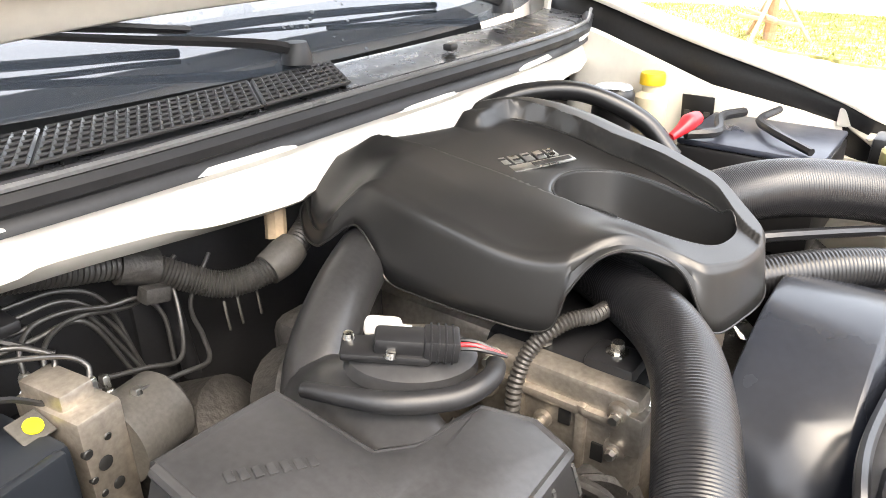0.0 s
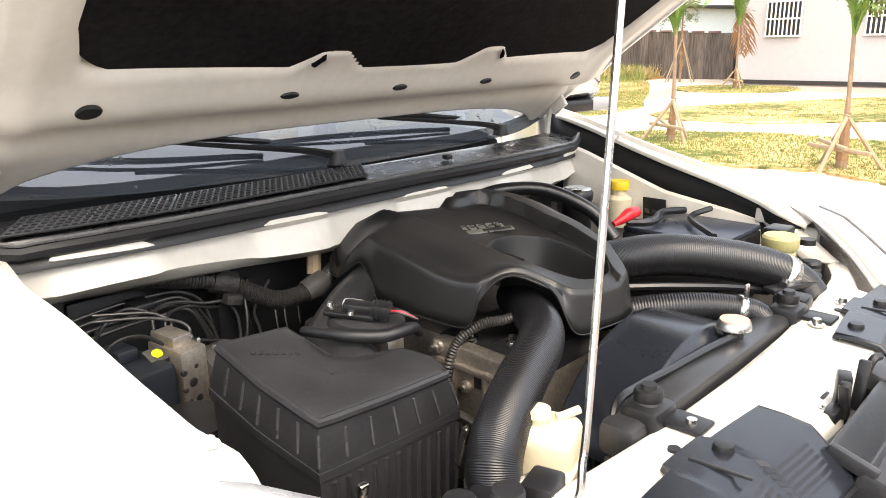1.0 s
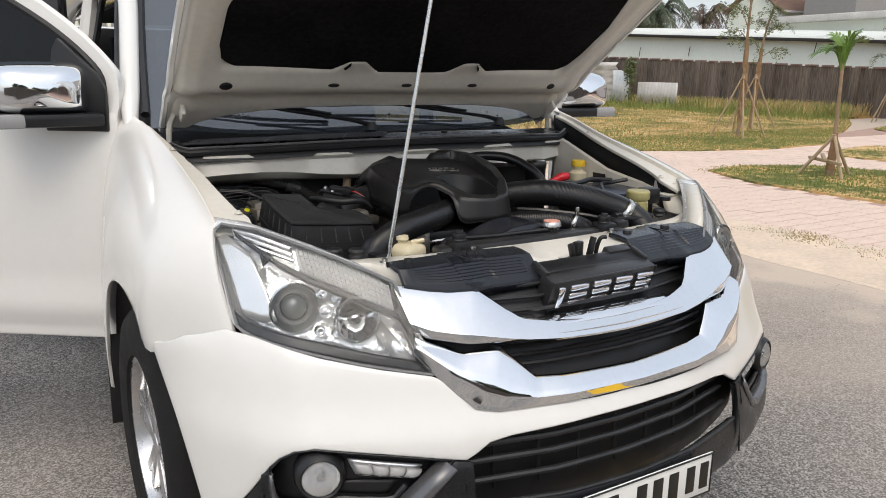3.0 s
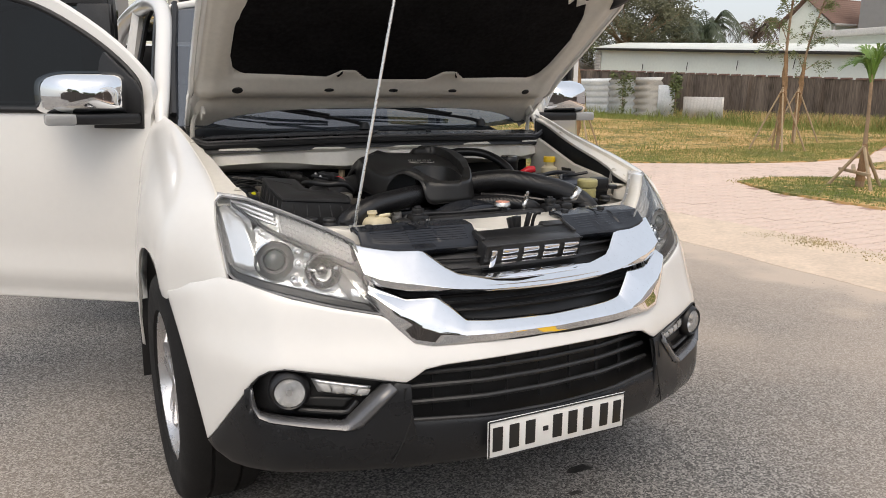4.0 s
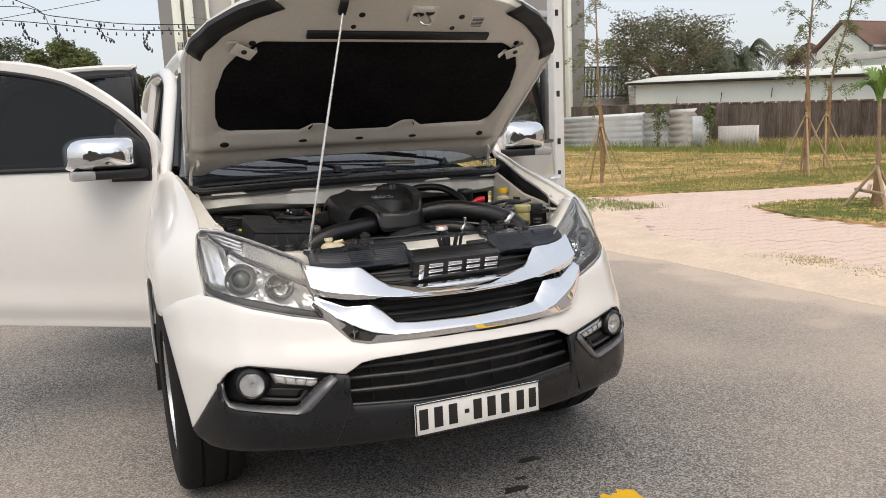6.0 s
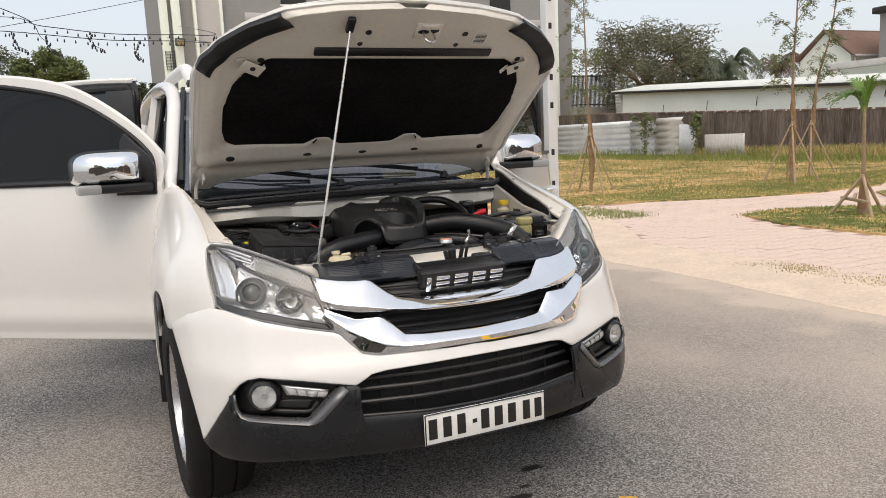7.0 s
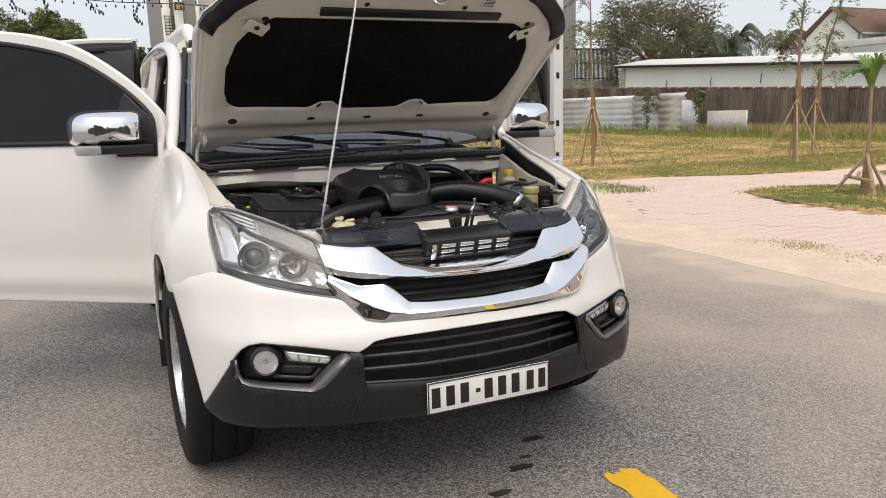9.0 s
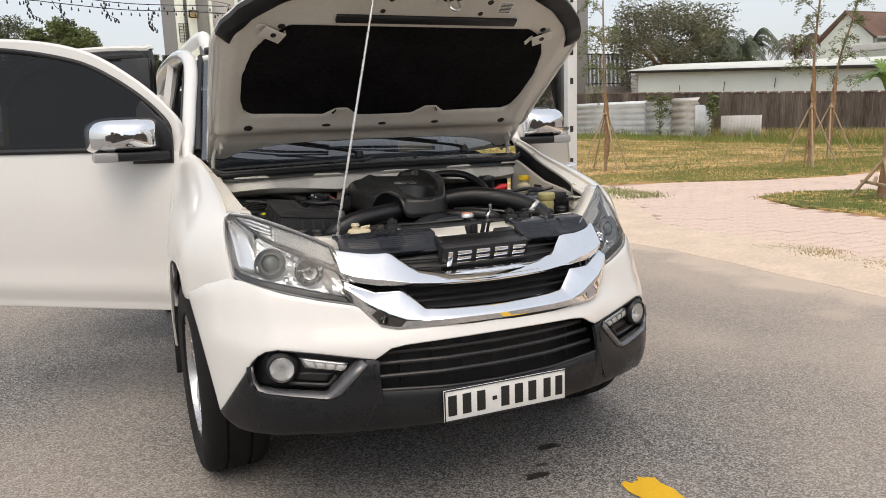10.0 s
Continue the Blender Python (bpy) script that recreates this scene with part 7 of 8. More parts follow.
for y, z, r in ((0.875, 0.945, 0.016), (0.865, 0.985, 0.012), (0.80, 0.93, 0.010), (0.715, 0.975, 0.012), (0.715, 0.93, 0.012)):
    boss = part("boss", lathe([(0, 0.012), (r * 0.55, 0.012), (r * 0.6, 0.008), (r, 0.006), (r * 1.1, 0), (0, 0)], 16, pose(-0.203, y, z, 0, -90, 0)), ALU, case)
    part("bolt_head", lathe([(0, 0.008), (r * 0.45, 0.008), (r * 0.5, 0), (0, 0)], 6, pose(-0.214, y, z, 0, -90, 0)), STEEL, boss)
for y, z in ((0.775, 0.945), (0.735, 0.915)):
    part("recess", box((0.004, 0.014, 0.022), (-0.2035, y, z), 0.001), INK, case)
for x, y in ((-0.15, 0.745), (-0.115, 0.72), (-0.16, 0.83)):
    part("engine_bolt", lathe([(0, 0.014), (0.007, 0.014), (0.008, 0.004), (0.013, 0.003), (0.013, 0), (0, 0)], 8, pose(x, y, 0.995 if y > 0.8 else 1.006)), STEEL, vc)
part("lower_pulley", lathe([(0, 0.03), (0.05, 0.03), (0.055, 0.025), (0.05, 0.018), (0.055, 0.010), (0.05, 0), (0, 0)], 24, pose(-0.19, 0.74, 0.84, 0, -90, 30)), GRIME, car, "dark pulley below the case")
for k in range(4):
    part("lower_pipe", tube([(-0.24, 0.90 - 0.05 * k, 0.90), (-0.225, 0.86 - 0.05 * k, 0.88), (-0.23, 0.80 - 0.04 * k, 0.85)], 0.008, 12, 8), GRIME, car)
part("bracket", join(box((0.13, 0.05, 0.03), (-0.28, 0.93, 1.0), 0.01, (0, 8, 30)), box((0.06, 0.05, 0.05), (-0.32, 0.87, 1.02), 0.014, (0, 0, 20))), ALU, car, "pale cast bracket")
part("loom", tube([(-0.08, 0.775, 1.03), (-0.131, 0.781, 1.032), (-0.158, 0.803, 1.028), (-0.19, 0.825, 1.005), (-0.212, 0.832, 0.965), (-0.222, 0.83, 0.90)], 0.0088, 90, 32, ribs=1, rib=0.09), DARKLOOM, car, "corrugated wiring loom", sharp=12)
part("turbo_housing", join(lathe([(0, 0.05), (0.05, 0.045), (0.07, 0.02), (0.07, -0.02), (0.05, -0.045), (0, -0.05)], 20, pose(-0.33, 1.03, 0.93, 60, 20, 0)), box((0.16, 0.05, 0.08), (-0.24, 1.08, 0.97), 0.02)), GRIME, car, "rust-brown turbo heat shield")

# hoses
part("intake_hose", tube([(0.0, 0.86, 1.022), (-0.06, 0.785, 1.034), (-0.13, 0.705, 1.042), (-0.20, 0.655, 1.042), (-0.30, 0.612, 1.033), (-0.375, 0.582, 1.01), (-0.418, 0.56, 0.985), (-0.428, 0.548, 0.94), (-0.43, 0.54, 0.88)], 0.036, 420, 40, ribs=1, rib=0.006), HOSE, car, "ribbed black intake hose", sharp=12)
clampm = tube([(-0.420, 0.5575, 0.968), (-0.4265, 0.55, 0.95)], 0.0385, 2, 24, straight=True, caps=False)
part("hose_clamp", clampm, STEEL, car, "steel worm-drive hose clamp", solid=0.002)
part("clamp_screw", lathe([(0, 0.012), (0.008, 0.012), (0.008, -0.012), (0, -0.012)], 10, pose(-0.395, 0.512, 0.972, 70, 30, 0)), STEEL, car)
part("cooler_hose", tube([(0.135, 0.80, 1.056), (0.185, 0.755, 1.071), (0.26, 0.69, 1.079), (0.36, 0.60, 1.061), (0.43, 0.53, 1.031), (0.47, 0.49, 0.985), (0.48, 0.475, 0.93)], 0.041, 420, 40, ribs=1, rib=0.006), HOSE, car, "large ribbed black cooler hose", sharp=12)
part("hose_clamp", tube([(0.425, 0.535, 1.033), (0.442, 0.519, 1.022)], 0.0435, 2, 24, straight=True, caps=False), STEEL, car, "steel hose clamp", solid=0.002)
part("radiator_hose", tube([(0.05, 0.74, 0.99), (0.12, 0.66, 1.01), (0.185, 0.58, 1.018), (0.235, 0.515, 1.01), (0.255, 0.49, 0.99)], 0.026, 160, 36, ribs=1, rib=0.012), HOSE, car, "ribbed radiator hose", sharp=12)
part("spring_clamp", join(tube([(0.222, 0.532, 1.014), (0.232, 0.52, 1.012)], 0.0285, 2, 18, straight=True, caps=False), box((0.012, 0.006, 0.03), (0.225, 0.515, 1.05), 0.002)), STEEL, car, "steel spring clamp", solid=0.002)
part("thin_hose", tube([(0.16, 0.72, 1.03), (0.22, 0.66, 1.03), (0.32, 0.58, 1.02), (0.40, 0.54, 1.0)], 0.008, 24, 8), HOSE, car, "thin rubber hose")
part("charge_pipe", tube([(-0.12, 1.085, 1.058), (-0.20, 1.058, 1.050), (-0.28, 1.025, 1.032), (-0.345, 0.995, 0.995), (-0.38, 0.96, 0.94), (-0.385, 0.93, 0.86)], [0.036, 0.036, 0.037, 0.04, 0.04], 40, 18), SATIN, car, "smooth black charge pipe")

# air filter box
TOPF = [(-0.601, 0.88, 1.113), (-0.492, 0.886, 1.11), (-0.482, 0.795, 1.082), (-0.45, 0.778, 1.078), (-0.37, 0.772, 1.071), (-0.348, 0.735, 1.057), (-0.357, 0.697, 1.047), (-0.47, 0.688, 1.058), (-0.588, 0.683, 1.070), (-0.60, 0.78, 1.092)]
TOPF = [(x, y, 1.113 + 0.218 * (y - 0.88) - 0.113 * (x + 0.601)) for x, y, z in TOPF]
cx, cy = -0.515, 0.75


def ringat(scale, dz, flat=None):
    out = []
    for i in range(len(TOPF)):
        a, b = TOPF[i], TOPF[(i + 1) % len(TOPF)]
        for u in np.linspace(0, 1, 6, endpoint=False):
            p = [a[k] + (b[k] - a[k]) * u for k in range(3)]
            out.append((cx + (p[0] - cx) * scale, cy + (p[1] - cy) * scale, (1.113 + 0.218 * (cy + (p[1] - cy) * min(1, scale) - 0.88) - 0.113 * (cx + (p[0] - cx) * min(1, scale) + 0.601) if flat is None else flat) + dz))
    return out


rows = [ringat(0.02, 0.004), ringat(0.5, 0.003), ringat(0.9, 0.001), ringat(0.965, -0.001), ringat(1.0, -0.009), ringat(1.02, -0.018), ringat(1.10, -0.060), ringat(1.10, -0.066), ringat(1.12, -0.066), ringat(1.12, -0.078), ringat(1.085, -0.08), ringat(1.05, -0.26)]
airbox = part("air_filter_box", face(grid(rows, close_v=True), (0, 0, 1)), SATIN, car, "black ribbed air filter box", sharp=32, solid=0.003, bev=0.002)
r1, r2 = ringat(1.028, -0.020), ringat(1.105, -0.058)
for i in range(2, len(r1), 2):
    if not 6 < i < 34:
        part("rib", tube([r1[i], r2[i]], 0.0022, 2, 5, straight=True), RIBGREY, airbox)
part("edge_bead", tube([*ringat(0.985, -0.007), ringat(0.985, -0.007)[0]], 0.0065, 61, 8, straight=True), SATIN, airbox, "rounded lid edge")
r3, r4 = ringat(1.088, -0.085), ringat(1.068, -0.19)
for i in range(36, 48, 1):
    part("rib", tube([r3[i], r4[i]], 0.004, 2, 5, straight=True), SATIN, airbox)
part("clip", box((0.014, 0.01, 0.07), (-0.555, 0.655, 0.95), 0.003, (14, 0, 0)), STEEL, airbox, "steel spring clip")
part("clip", box((0.014, 0.01, 0.07), (-0.36, 0.665, 0.94), 0.003, (14, 0, 0)), STEEL, airbox)
for k in range(7):
    part("moulded_bar", box((0.006, 0.010, 0.0014), (-0.575 + k * 0.0085, 0.835 - k * 0.004, 1.1035 + 0.218 * -0.004 * k - 0.113 * (-0.575 + k * 0.0085 + 0.601) + 0.0035), 0.0005, (10, 4, -20)), SATIN, airbox)
part("outlet", tube([(-0.45, 0.76, 1.02), (-0.425, 0.83, 1.035), (-0.40, 0.90, 1.025), (-0.37, 0.96, 0.98)], 0.046, 30, 16), SATIN, airbox, "black outlet duct")
oval_lid = moved(lathe([(0, 0.006), (0.035, 0.004), (0.045, 0.0), (0.047, -0.012), (0, -0.012)], 28), pose(-0.382, 0.835, 1.096, 6, 6, -40) @ Matrix.Diagonal((1.25, 0.85, 1, 1)))
part("duct_lid", oval_lid, SATIN, airbox, "dusty oval duct lid")
SEN = pose(-0.405, 0.845, 1.108, 4, 6, -52)
sen = part("air_sensor", moved(box((0.075, 0.030, 0.008), (0, 0, 0), 0.003), SEN), BLACK, airbox, "black air flow sensor with plug")
part("sensor_body", moved(box((0.045, 0.024, 0.016), (0.012, 0, 0.010), 0.004), SEN), BLACK, sen)
part("plug", moved(box((0.030, 0.028, 0.020), (0.045, 0.0, 0.010), 0.003), SEN), BLACK, sen)
for k in range(4):
    part("plug_rib", moved(box((0.002, 0.029, 0.021), (0.036 + 0.006 * k, 0, 0.010), 0.0005), SEN), BLACK, sen)
for d in (-0.032, 0.004):
    part("screw", moved(lathe([(0, 0.006), (0.004, 0.005), (0.0055, 0), (0, 0)], 12), SEN @ pose(d, 0.008 if d < 0 else -0.014, 0.004)), STEEL, sen)
part("white_plug", moved(box((0.018, 0.009, 0.007), (0.012, 0.021, 0.006), 0.002), SEN), WHITE, sen)
part("pale_block", moved(box((0.034, 0.020, 0.016), (-0.004, 0.040, -0.006), 0.006), SEN), OLDTIN, sen, "pale metal bracket behind the sensor")
for k in range(3):
    part("wire", moved(tube([(0.058, -0.006 + 0.006 * k, 0.010), (0.075, -0.008 + 0.005 * k, 0.012), (0.10, -0.004, 0.004)], 0.0018, 10, 6), SEN), RED if k == 1 else BLACK, sen)
part("sensor_loom", tube([(-0.462, 0.885, 1.085), (-0.455, 0.84, 1.092), (-0.440, 0.805, 1.093), (-0.405, 0.775, 1.090), (-0.375, 0.765, 1.092), (-0.345, 0.775, 1.085), (-0.31, 0.80, 1.06)], [0.007, 0.009, 0.010, 0.009, 0.007], 40, 14), RUBBER, airbox, "taped wiring loom")

# brake control unit
abs_u = part("brake_control_unit", join(box((0.048, 0.09, 0.15), (-0.548, 1.115, 0.955), 0.004, (0, 0, 8)), box((0.036, 0.06, 0.022), (-0.55, 1.125, 1.036), 0.004, (0, 0, 8)), box((0.03, 0.02, 0.03), (-0.54, 1.066, 0.90), 0.005, (0, 0, 8))), ALU, car, "aluminium brake control block with pipes")
part("control_box", join(box((0.09, 0.105, 0.15), (-0.625, 1.11, 0.945), 0.010, (0, 0, 8)), box((0.084, 0.012, 0.15), (-0.625, 1.055, 0.945), 0.004, (0, 0, 8)), box((0.035, 0.05, 0.02), (-0.628, 1.14, 1.03), 0.004, (0, 0, 8))), mat("blue_black_plastic", (0.012, 0.015, 0.02), 0.35, 0, 0.1, 9), abs_u, "blue-black control box")
tag = part("tag_plate", box((0.03, 0.03, 0.003), (-0.588, 1.105, 1.024), 0.001, (25, 0, 8)), LOOM, abs_u, "small grey plate")
part("yellow_dot", lathe([(0, 0.002), (0.0085, 0.0015), (0.009, 0), (0, 0)], 18, pose(-0.586, 1.103, 1.0265, 25, 0, 8)), mat("yellow_dot_paint", (0.8, 0.75, 0.02), 0.5), tag, "yellow paint dot")
part("pump_motor", lathe([(0, 0.075), (0.036, 0.074), (0.042, 0.068), (0.043, 0.02), (0.046, 0.012), (0.046, 0), (0, 0)], 32, pose(-0.525, 1.10, 0.965, 0, 90, 12)), LOOM, abs_u, "grey pump motor")
for x, z, r in ((-0.562, 0.995, 0.004), (-0.548, 0.975, 0.006), (-0.556, 0.945, 0.003), (-0.540, 0.945, 0.005), (-0.560, 0.915, 0.004), (-0.546, 0.905, 0.003), (-0.562, 0.965, 0.003), (-0.54, 1.0, 0.003)):
    part("drilling", lathe([(0, 0.001), (r, 0.001), (r * 1.3, 0), (r * 1.3, -0.004), (0, -0.004)], 12, pose(x, 1.0695 + (x + 0.548) * 0.14, z, 90, 0, 8)), INK, abs_u)
PIPES = (
    [(-0.558, 1.17, 1.035), (-0.552, 1.18, 1.058), (-0.527, 1.20, 1.066), (-0.487, 1.21, 1.060), (-0.444, 1.215, 1.044), (-0.403, 1.215, 1.036), (-0.383, 1.21, 1.004), (-0.386, 1.20, 0.95)],
    [(-0.548, 1.14, 1.035), (-0.536, 1.15, 1.052), (-0.548, 1.16, 1.064), (-0.571, 1.17, 1.073), (-0.64, 1.20, 1.08)],
    [(-0.522, 1.12, 1.03), (-0.517, 1.13, 1.042), (-0.533, 1.14, 1.056), (-0.581, 1.15, 1.072), (-0.65, 1.17, 1.08)],
    [(-0.545, 1.155, 1.035), (-0.535, 1.17, 1.054), (-0.505, 1.20, 1.052), (-0.47, 1.215, 1.046), (-0.40, 1.228, 1.026), (-0.34, 1.235, 1.06)],
    [(-0.50, 1.14, 1.012), (-0.45, 1.15, 0.993), (-0.402, 1.16, 0.975), (-0.375, 1.19, 1.0), (-0.36, 1.22, 1.04)],
    [(-0.49, 1.10, 1.008), (-0.43, 1.11, 0.992), (-0.392, 1.12, 0.983), (-0.375, 1.15, 0.995), (-0.352, 1.20, 1.012), (-0.30, 1.225, 1.05)],
)
for pts in PIPES:
    bp = part("brake_pipe", tube(pts, 0.0028, 44, 10), PIPEMETAL, abs_u, "thin steel brake pipe")
    part("pipe_nut", lathe([(0, 0.018), (0.0045, 0.018), (0.0065, 0.014), (0.0065, 0.002), (0.009, 0), (0, 0)], 6, pose(*pts[0]) @ Matrix.Translation((0, 0, -0.014))), STEEL, bp)
part("loom_branch", tube([(-0.36, 1.25, 1.04), (-0.345, 1.255, 0.98), (-0.335, 1.25, 0.88)], 0.012, 24, 10), BLACK, car)
part("main_loom", tube([(-0.70, 1.255, 1.12), (-0.60, 1.25, 1.112), (-0.528, 1.245, 1.104), (-0.464, 1.24, 1.089), (-0.391, 1.235, 1.068), (-0.345, 1.21, 1.039), (-0.31, 1.185, 1.023), (-0.264, 1.165, 1.028), (-0.21, 1.165, 1.045), (-0.14, 1.19, 1.07)], 0.0165, 230, 32, ribs=1, rib=0.055), DARKLOOM, car, "thick corrugated wiring loom", sharp=13)
part("loom_clip", join(tube([(-0.412, 1.237, 1.075), (-0.372, 1.228, 1.060)], 0.0225, 2, 24, straight=True), box((0.034, 0.02, 0.02), (-0.392, 1.205, 1.040), 0.004, (0, 15, 0))), GRIME, car, "grey-green loom clip")
part("loom_tape", tube([(-0.262, 1.165, 1.028), (-0.235, 1.164, 1.036), (-0.215, 1.165, 1.043)], [0.021, 0.024, 0.021], 10, 20), LOOM, car, "frayed tape round the loom")
for d in (-0.02, 0.0, 0.03):
    part("loom_tail", tube([(-0.30 + d, 1.18, 1.005), (-0.302 + d, 1.175, 0.985), (-0.298 + d, 1.178, 0.965)], 0.0018, 6, 5), LOOM, car)
part("loom_branch", tube([(-0.22, 1.19, 1.05), (-0.21, 1.20, 1.09), (-0.19, 1.23, 1.12)], 0.014, 20, 8), mat("tan_heat_sleeve", (0.3, 0.22, 0.14), 0.7, 0, 0.2, 20), car, "tan heat sleeve")
part("strut_tower", lathe([(0, 0.10), (0.06, 0.10), (0.09, 0.06), (0.11, 0.0), (0.12, -0.2), (0, -0.2)], 24, pose(-0.60, 0.99, 0.86)), RUBBER, car, "dark strut tower")

# pipes and fittings along the bulkhead
for k in range(4):
    z, d = 1.062 - 0.009 * k, 0.012 * k
    part("brake_line", tube([(-0.70, 1.26 - d, z - 0.01), (-0.60, 1.255 - d, z + 0.004), (-0.53, 1.25 - d, z + 0.008), (-0.47, 1.25 - d, z + 0.002), (-0.43, 1.245 - d, z - 0.03 - 0.02 * k), (-0.41, 1.235 - d, z - 0.12)], 0.003, 40, 10), PIPEMETAL, car, "thin brake line on the bulkhead")
part("line_clip", box((0.035, 0.05, 0.014), (-0.55, 1.235, 1.066), 0.004), BLACK, car, "black pipe clip")
part("insulation_pad", join(box((0.30, 0.02, 0.30), (-0.50, 1.295, 0.93), 0.01), box((0.05, 0.025, 0.26), (-0.36, 1.29, 0.92), 0.01), box((0.12, 0.03, 0.10), (-0.56, 1.285, 0.98), 0.012)), RUBBER, car, "black moulded insulation pad")
part("heat_shield", moved(lathe([(0.08, -0.09), (0.085, -0.02), (0.07, 0.05), (0.04, 0.07), (0, 0.075)], 22), pose(-0.40, 1.14, 0.86, 60, 0, 30)), GRIME, car, "dull brown heat shield")
part("ground_strap", tube([(-0.66, 1.20, 1.0), (-0.63, 1.19, 1.06), (-0.58, 1.20, 1.075), (-0.53, 1.16, 1.05)], 0.0032, 20, 6), RUBBER, car, "thin black cable")
part("ground_strap", tube([(-0.68, 1.14, 1.0), (-0.64, 1.13, 1.05), (-0.60, 1.12, 1.055), (-0.565, 1.12, 1.03)], 0.0032, 20, 6), RUBBER, car, "thin black cable")

# reservoirs and battery side
cool = part("coolant_bottle", box((0.085, 0.08, 0.15), (-0.325, 0.545, 0.935), 0.02, (0, 0, 20), 4), TANK, car, "yellowed translucent coolant bottle")
part("bottle_neck", lathe([(0, 0.030), (0.016, 0.029), (0.018, 0.020), (0.013, 0.017), (0.013, 0.0), (0, 0)], 18, pose(-0.335, 0.555, 1.0)), TANK, cool)
part("bottle_spout", tube([(-0.315, 0.54, 1.012), (-0.285, 0.525, 1.018)], 0.006, 4, 8), TANK, cool)
part("bottle_rib", box((0.09, 0.02, 0.006), (-0.325, 0.508, 0.96), 0.002, (0, 0, 20)), TANK, cool)
res = part("steering_reservoir", lathe([(0, -0.06), (0.030, -0.06), (0.033, -0.05), (0.033, -0.008), (0.030, -0.005), (0.030, 0.0)], 24, pose(0.522, 0.568, 1.058)), OLIVE, car, "olive translucent steering fluid reservoir")
part("reservoir_cap", lathe([(0, 0.03), (0.033, 0.029), (0.037, 0.024), (0.037, 0.004), (0.034, 0.0), (0, 0)], 26, pose(0.522, 0.568, 1.058)), OLIVE, res, "olive ribbed cap")
br = part("brake_reservoir", lathe([(0, -0.10), (0.03, -0.10), (0.034, -0.08), (0.034, -0.025), (0.020, -0.015), (0.020, 0.0)], 20, pose(0.685, 1.05, 1.10)), TANK, car, "translucent brake fluid reservoir")
part("reservoir_cap", lathe([(0, 0.024), (0.024, 0.023), (0.026, 0.018), (0.026, 0.0), (0, 0)], 20, pose(0.685, 1.05, 1.10)), YELLOW, br, "bright yellow cap")
fl = part("filter_canister", lathe([(0, -0.12), (0.034, -0.12), (0.037, -0.11), (0.037, -0.02), (0.040, -0.016), (0.040, 0.0), (0.034, 0.008), (0, 0.010)], 24, pose(0.475, 1.044, 1.124)), BLACK, car, "black canister with grey metal lid")
part("canister_lid", lathe([(0, 0.004), (0.032, 0.003), (0.035, 0), (0, 0)], 24, pose(0.475, 1.044, 1.133)), STEEL, fl)
part("vacuum_hose", tube([(0.20, 1.16, 1.13), (0.28, 1.12, 1.15), (0.36, 1.05, 1.145), (0.41, 0.96, 1.10), (0.42, 0.90, 1.04)], 0.017, 40, 10), HOSE, car, "thick black vacuum hose")
bat = part("battery", box((0.22, 0.25, 0.17), (0.60, 0.80, 0.96), 0.01), BLACK, car, "black battery")
part("battery_lid", box((0.215, 0.245, 0.012), (0.60, 0.80, 1.05), 0.004), mat("dark_blue_battery_lid", (0.03, 0.035, 0.05), 0.35, 0, 0.2, 9), bat)
part("terminal_cover", tube([(0.43, 0.912, 1.072), (0.455, 0.905, 1.080), (0.48, 0.90, 1.089), (0.505, 0.895, 1.092)], [0.007, 0.011, 0.016, 0.013], 16, 12), RED, car, "bright red battery terminal cover")
part("battery_strap", tube([(0.50, 0.70, 1.065), (0.56, 0.78, 1.075), (0.64, 0.82, 1.07), (0.70, 0.80, 1.08)], 0.007, 20, 6), BLACK, car, "black battery strap")
part("battery_lead", tube([(0.47, 0.90, 1.07), (0.52, 0.86, 1.07), (0.60, 0.88, 1.075), (0.68, 0.86, 1.07)], 0.009, 24, 8), BLACK, car, "black battery lead")
fz = part("fuse_label", box((0.004, 0.066, 0.075), (0.716, 0.96, 1.045), 0.001, (0, -8, 0)), INK, car, "black label with grey symbols")
for y in (0.94, 0.96, 0.98):
    for z in (1.03, 1.05):
        part("symbol_bar", box((0.003, 0.012, 0.011), (0.7125, y, z - 0.005)), LOOM, fz)
part("symbol_bar", box((0.003, 0.03, 0.018), (0.7165, 0.965, 1.068)), LOOM, fz)
part("relay_box", box((0.06, 0.05, 0.05), (0.60, 0.60, 1.06), 0.006), BLACK, car, "small black relay box")
part("relay_cap", lathe([(0, 0.012), (0.017, 0.012), (0.018, 0), (0, 0)], 18, pose(0.62, 0.545, 1.05)), BLACK, car)
part("horn_bracket", join(box((0.12, 0.03, 0.012), (0.40, 0.50, 1.02), 0.004, (0, 0, -20)), box((0.05, 0.06, 0.03), (0.345, 0.475, 1.01), 0.008)), BLACK, car, "black bracket beside the radiator")
part("corner_bracket", join(box((0.010, 0.09, 0.035), (0.738, 0.66, 1.072), 0.004, (0, 10, 0)), box((0.05, 0.05, 0.006), (0.71, 0.62, 1.052), 0.002)), BAYPAINT, car, "cream fender bracket")
part("cable", tube([(0.50, 0.48, 1.02), (0.44, 0.50, 1.035), (0.40, 0.51, 1.03), (0.36, 0.50, 1.03)], 0.008, 16, 8), BLACK, car, "black cable")
part("duct_clip", box((0.05, 0.04, 0.03), (-0.44, 0.47, 1.0), 0.006, (0, 0, 15)), BLACK, car, "black intake snorkel mouth")
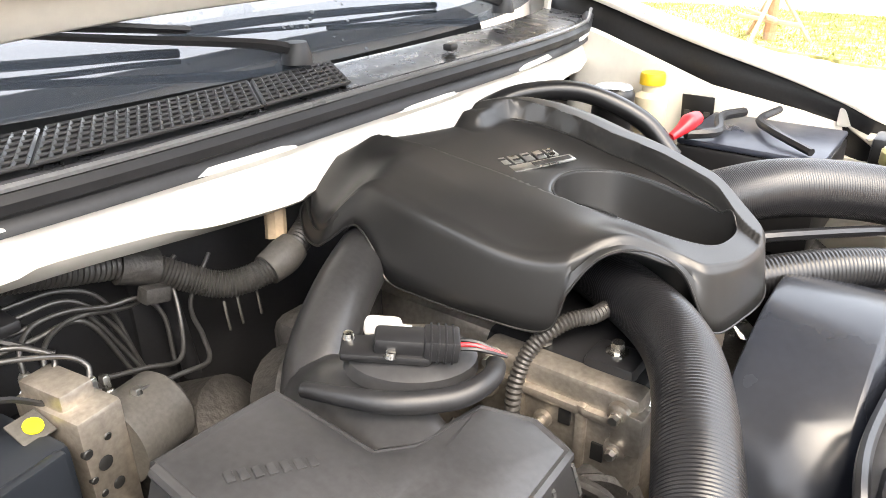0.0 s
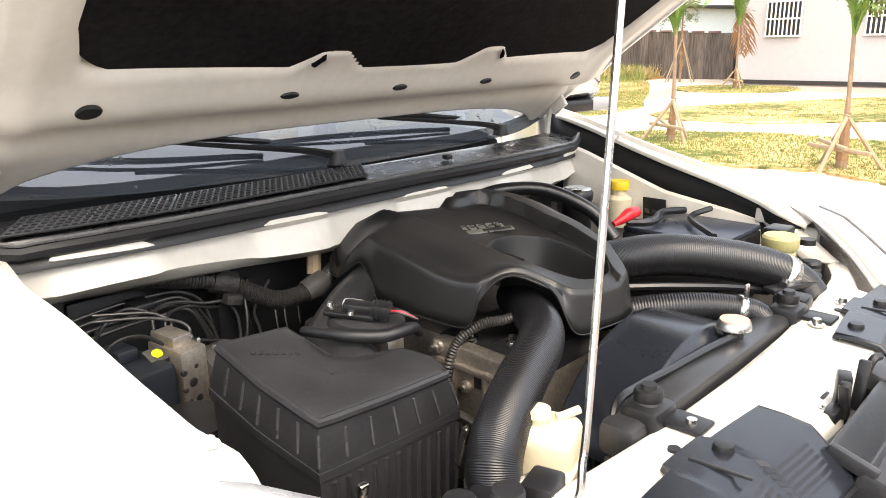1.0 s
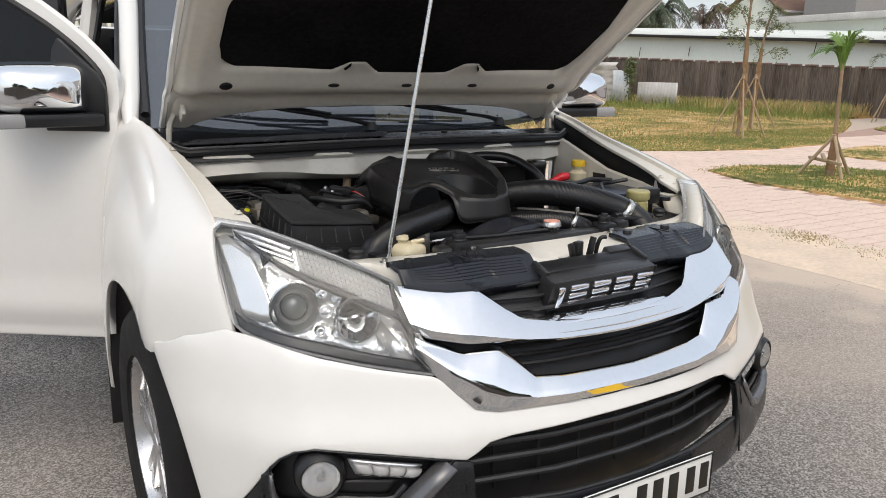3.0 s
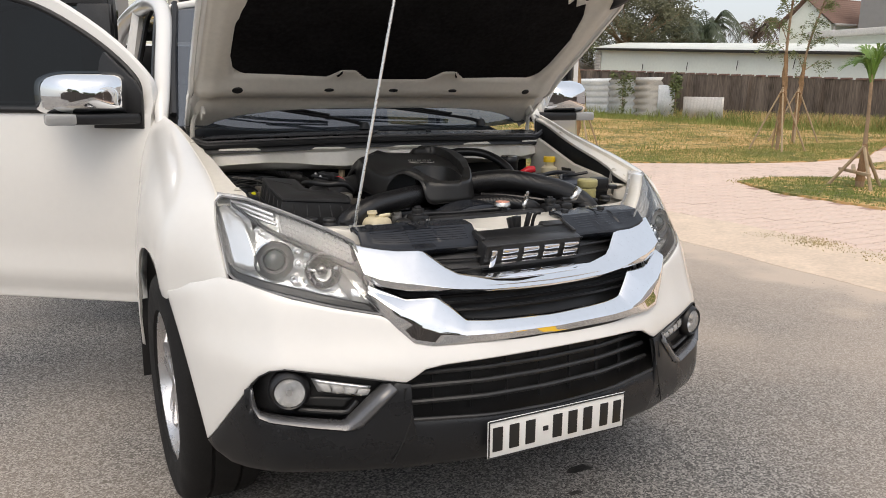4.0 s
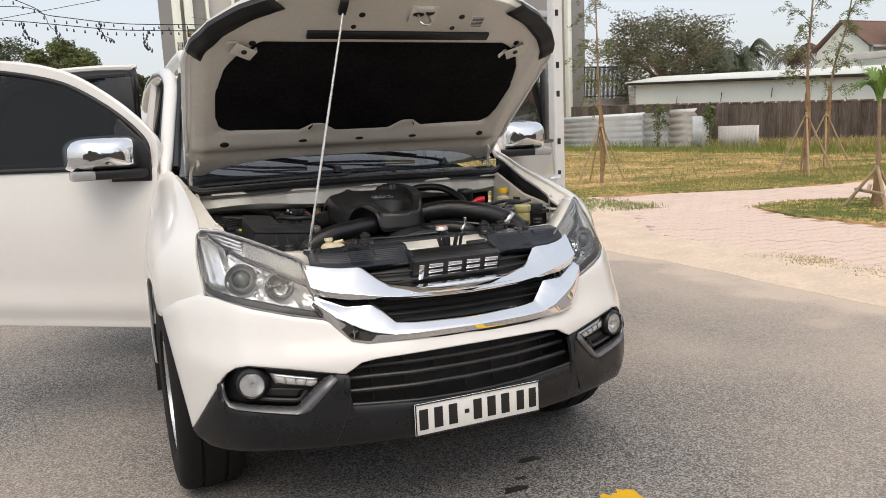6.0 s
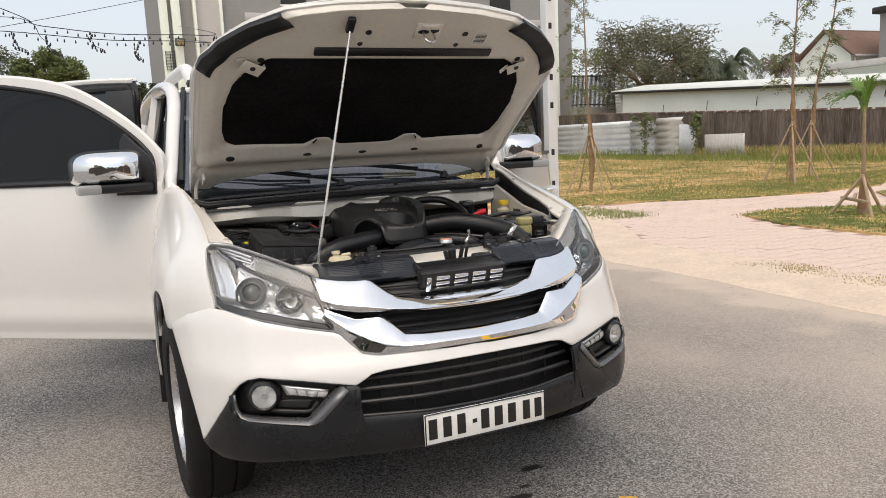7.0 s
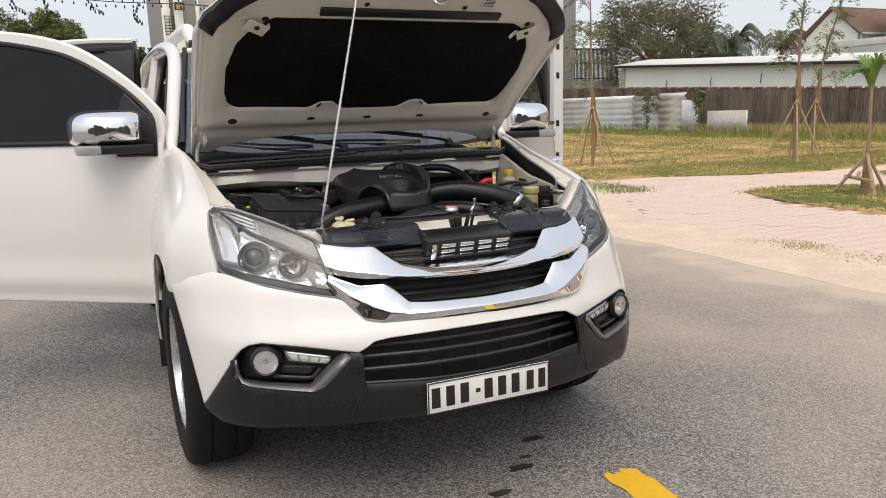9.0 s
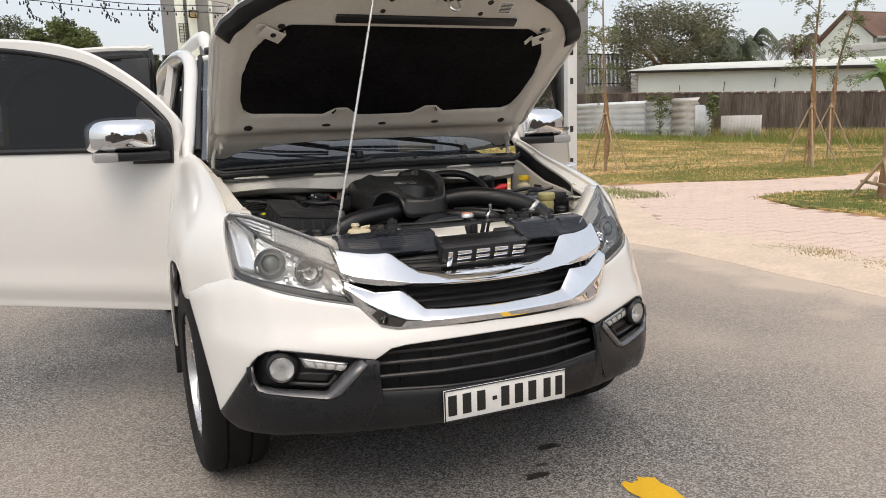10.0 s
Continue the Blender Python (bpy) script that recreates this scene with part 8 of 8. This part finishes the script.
part("snorkel", box((0.10, 0.12, 0.06), (-0.46, 0.50, 0.95), 0.015, (0, 0, 15)), BLACK, car, "black snorkel")


# ---- pavers ----
def paver_mesh(w, d, seed):
    rng = np.random.default_rng(seed)
    b, h = 0.004, 0.006
    j = rng.uniform(-0.003, 0.003, 8)
    lo = [(-w / 2, -d / 2), (w / 2, -d / 2), (w / 2, d / 2), (-w / 2, d / 2)]
    hi = [(-w / 2 + b, -d / 2 + b), (w / 2 - b, -d / 2 + b), (w / 2 - b, d / 2 - b), (-w / 2 + b, d / 2 - b)]
    vs = [(x + j[k], y + j[k + 4], 0) for k, (x, y) in enumerate(lo)] + [(x + j[k], y + j[k + 4], h) for k, (x, y) in enumerate(hi)]
    return vs, [(4, 5, 6, 7)] + [(k, (k + 1) % 4, 4 + (k + 1) % 4, 4 + k) for k in range(4)]


pavement_ob = bpy.data.objects["pavement"]
kinds = []
for k in range(4):
    me = bpy.data.meshes.new("paver")
    me.from_pydata(*[q if i else q for i, q in enumerate((paver_mesh(0.386, 0.186, k)[0], [], paver_mesh(0.386, 0.186, k)[1]))])
    me.materials.append(PAVER)
    kinds.append(me)
rng = np.random.default_rng(5)
rest_v, rest_f, made = [], [], 0
for r in range(-40, 47):
    for c in range(60):
        x, y = 5.1 + c * 0.40 - (0.2 if r % 2 else 0), r * 0.20
        if x > 20 or y > 9.1 or inside(strip, x, y) or inside(patch, x, y) or inside(oval, x, y) or (y > 5 and x < 4.95 + (y - 5) * 0.42):
            continue
        dz = 0.045 + rng.normal(0, 0.0012)
        if x < 8.0 and 0.9 < y < 6.4 and made < 300:
            ob = new("paver", kinds[rng.integers(4)])
            ob.parent = pavement_ob
            ob.location = (x, y, dz)
            made += 1
        else:
            v, f = paver_mesh(0.386, 0.186, int(rng.integers(99)))
            k = len(rest_v)
            rest_v += [(a + x, b + y, q + dz) for a, b, q in v]
            rest_f += [tuple(i + k for i in g) for g in f]
me = bpy.data.meshes.new("pavers")
me.from_pydata(rest_v, [], rest_f)
me.materials.append(PAVER)
ob = new("pavers", me)
ob.parent = pavement_ob
tagged(ob, kind="stuff")
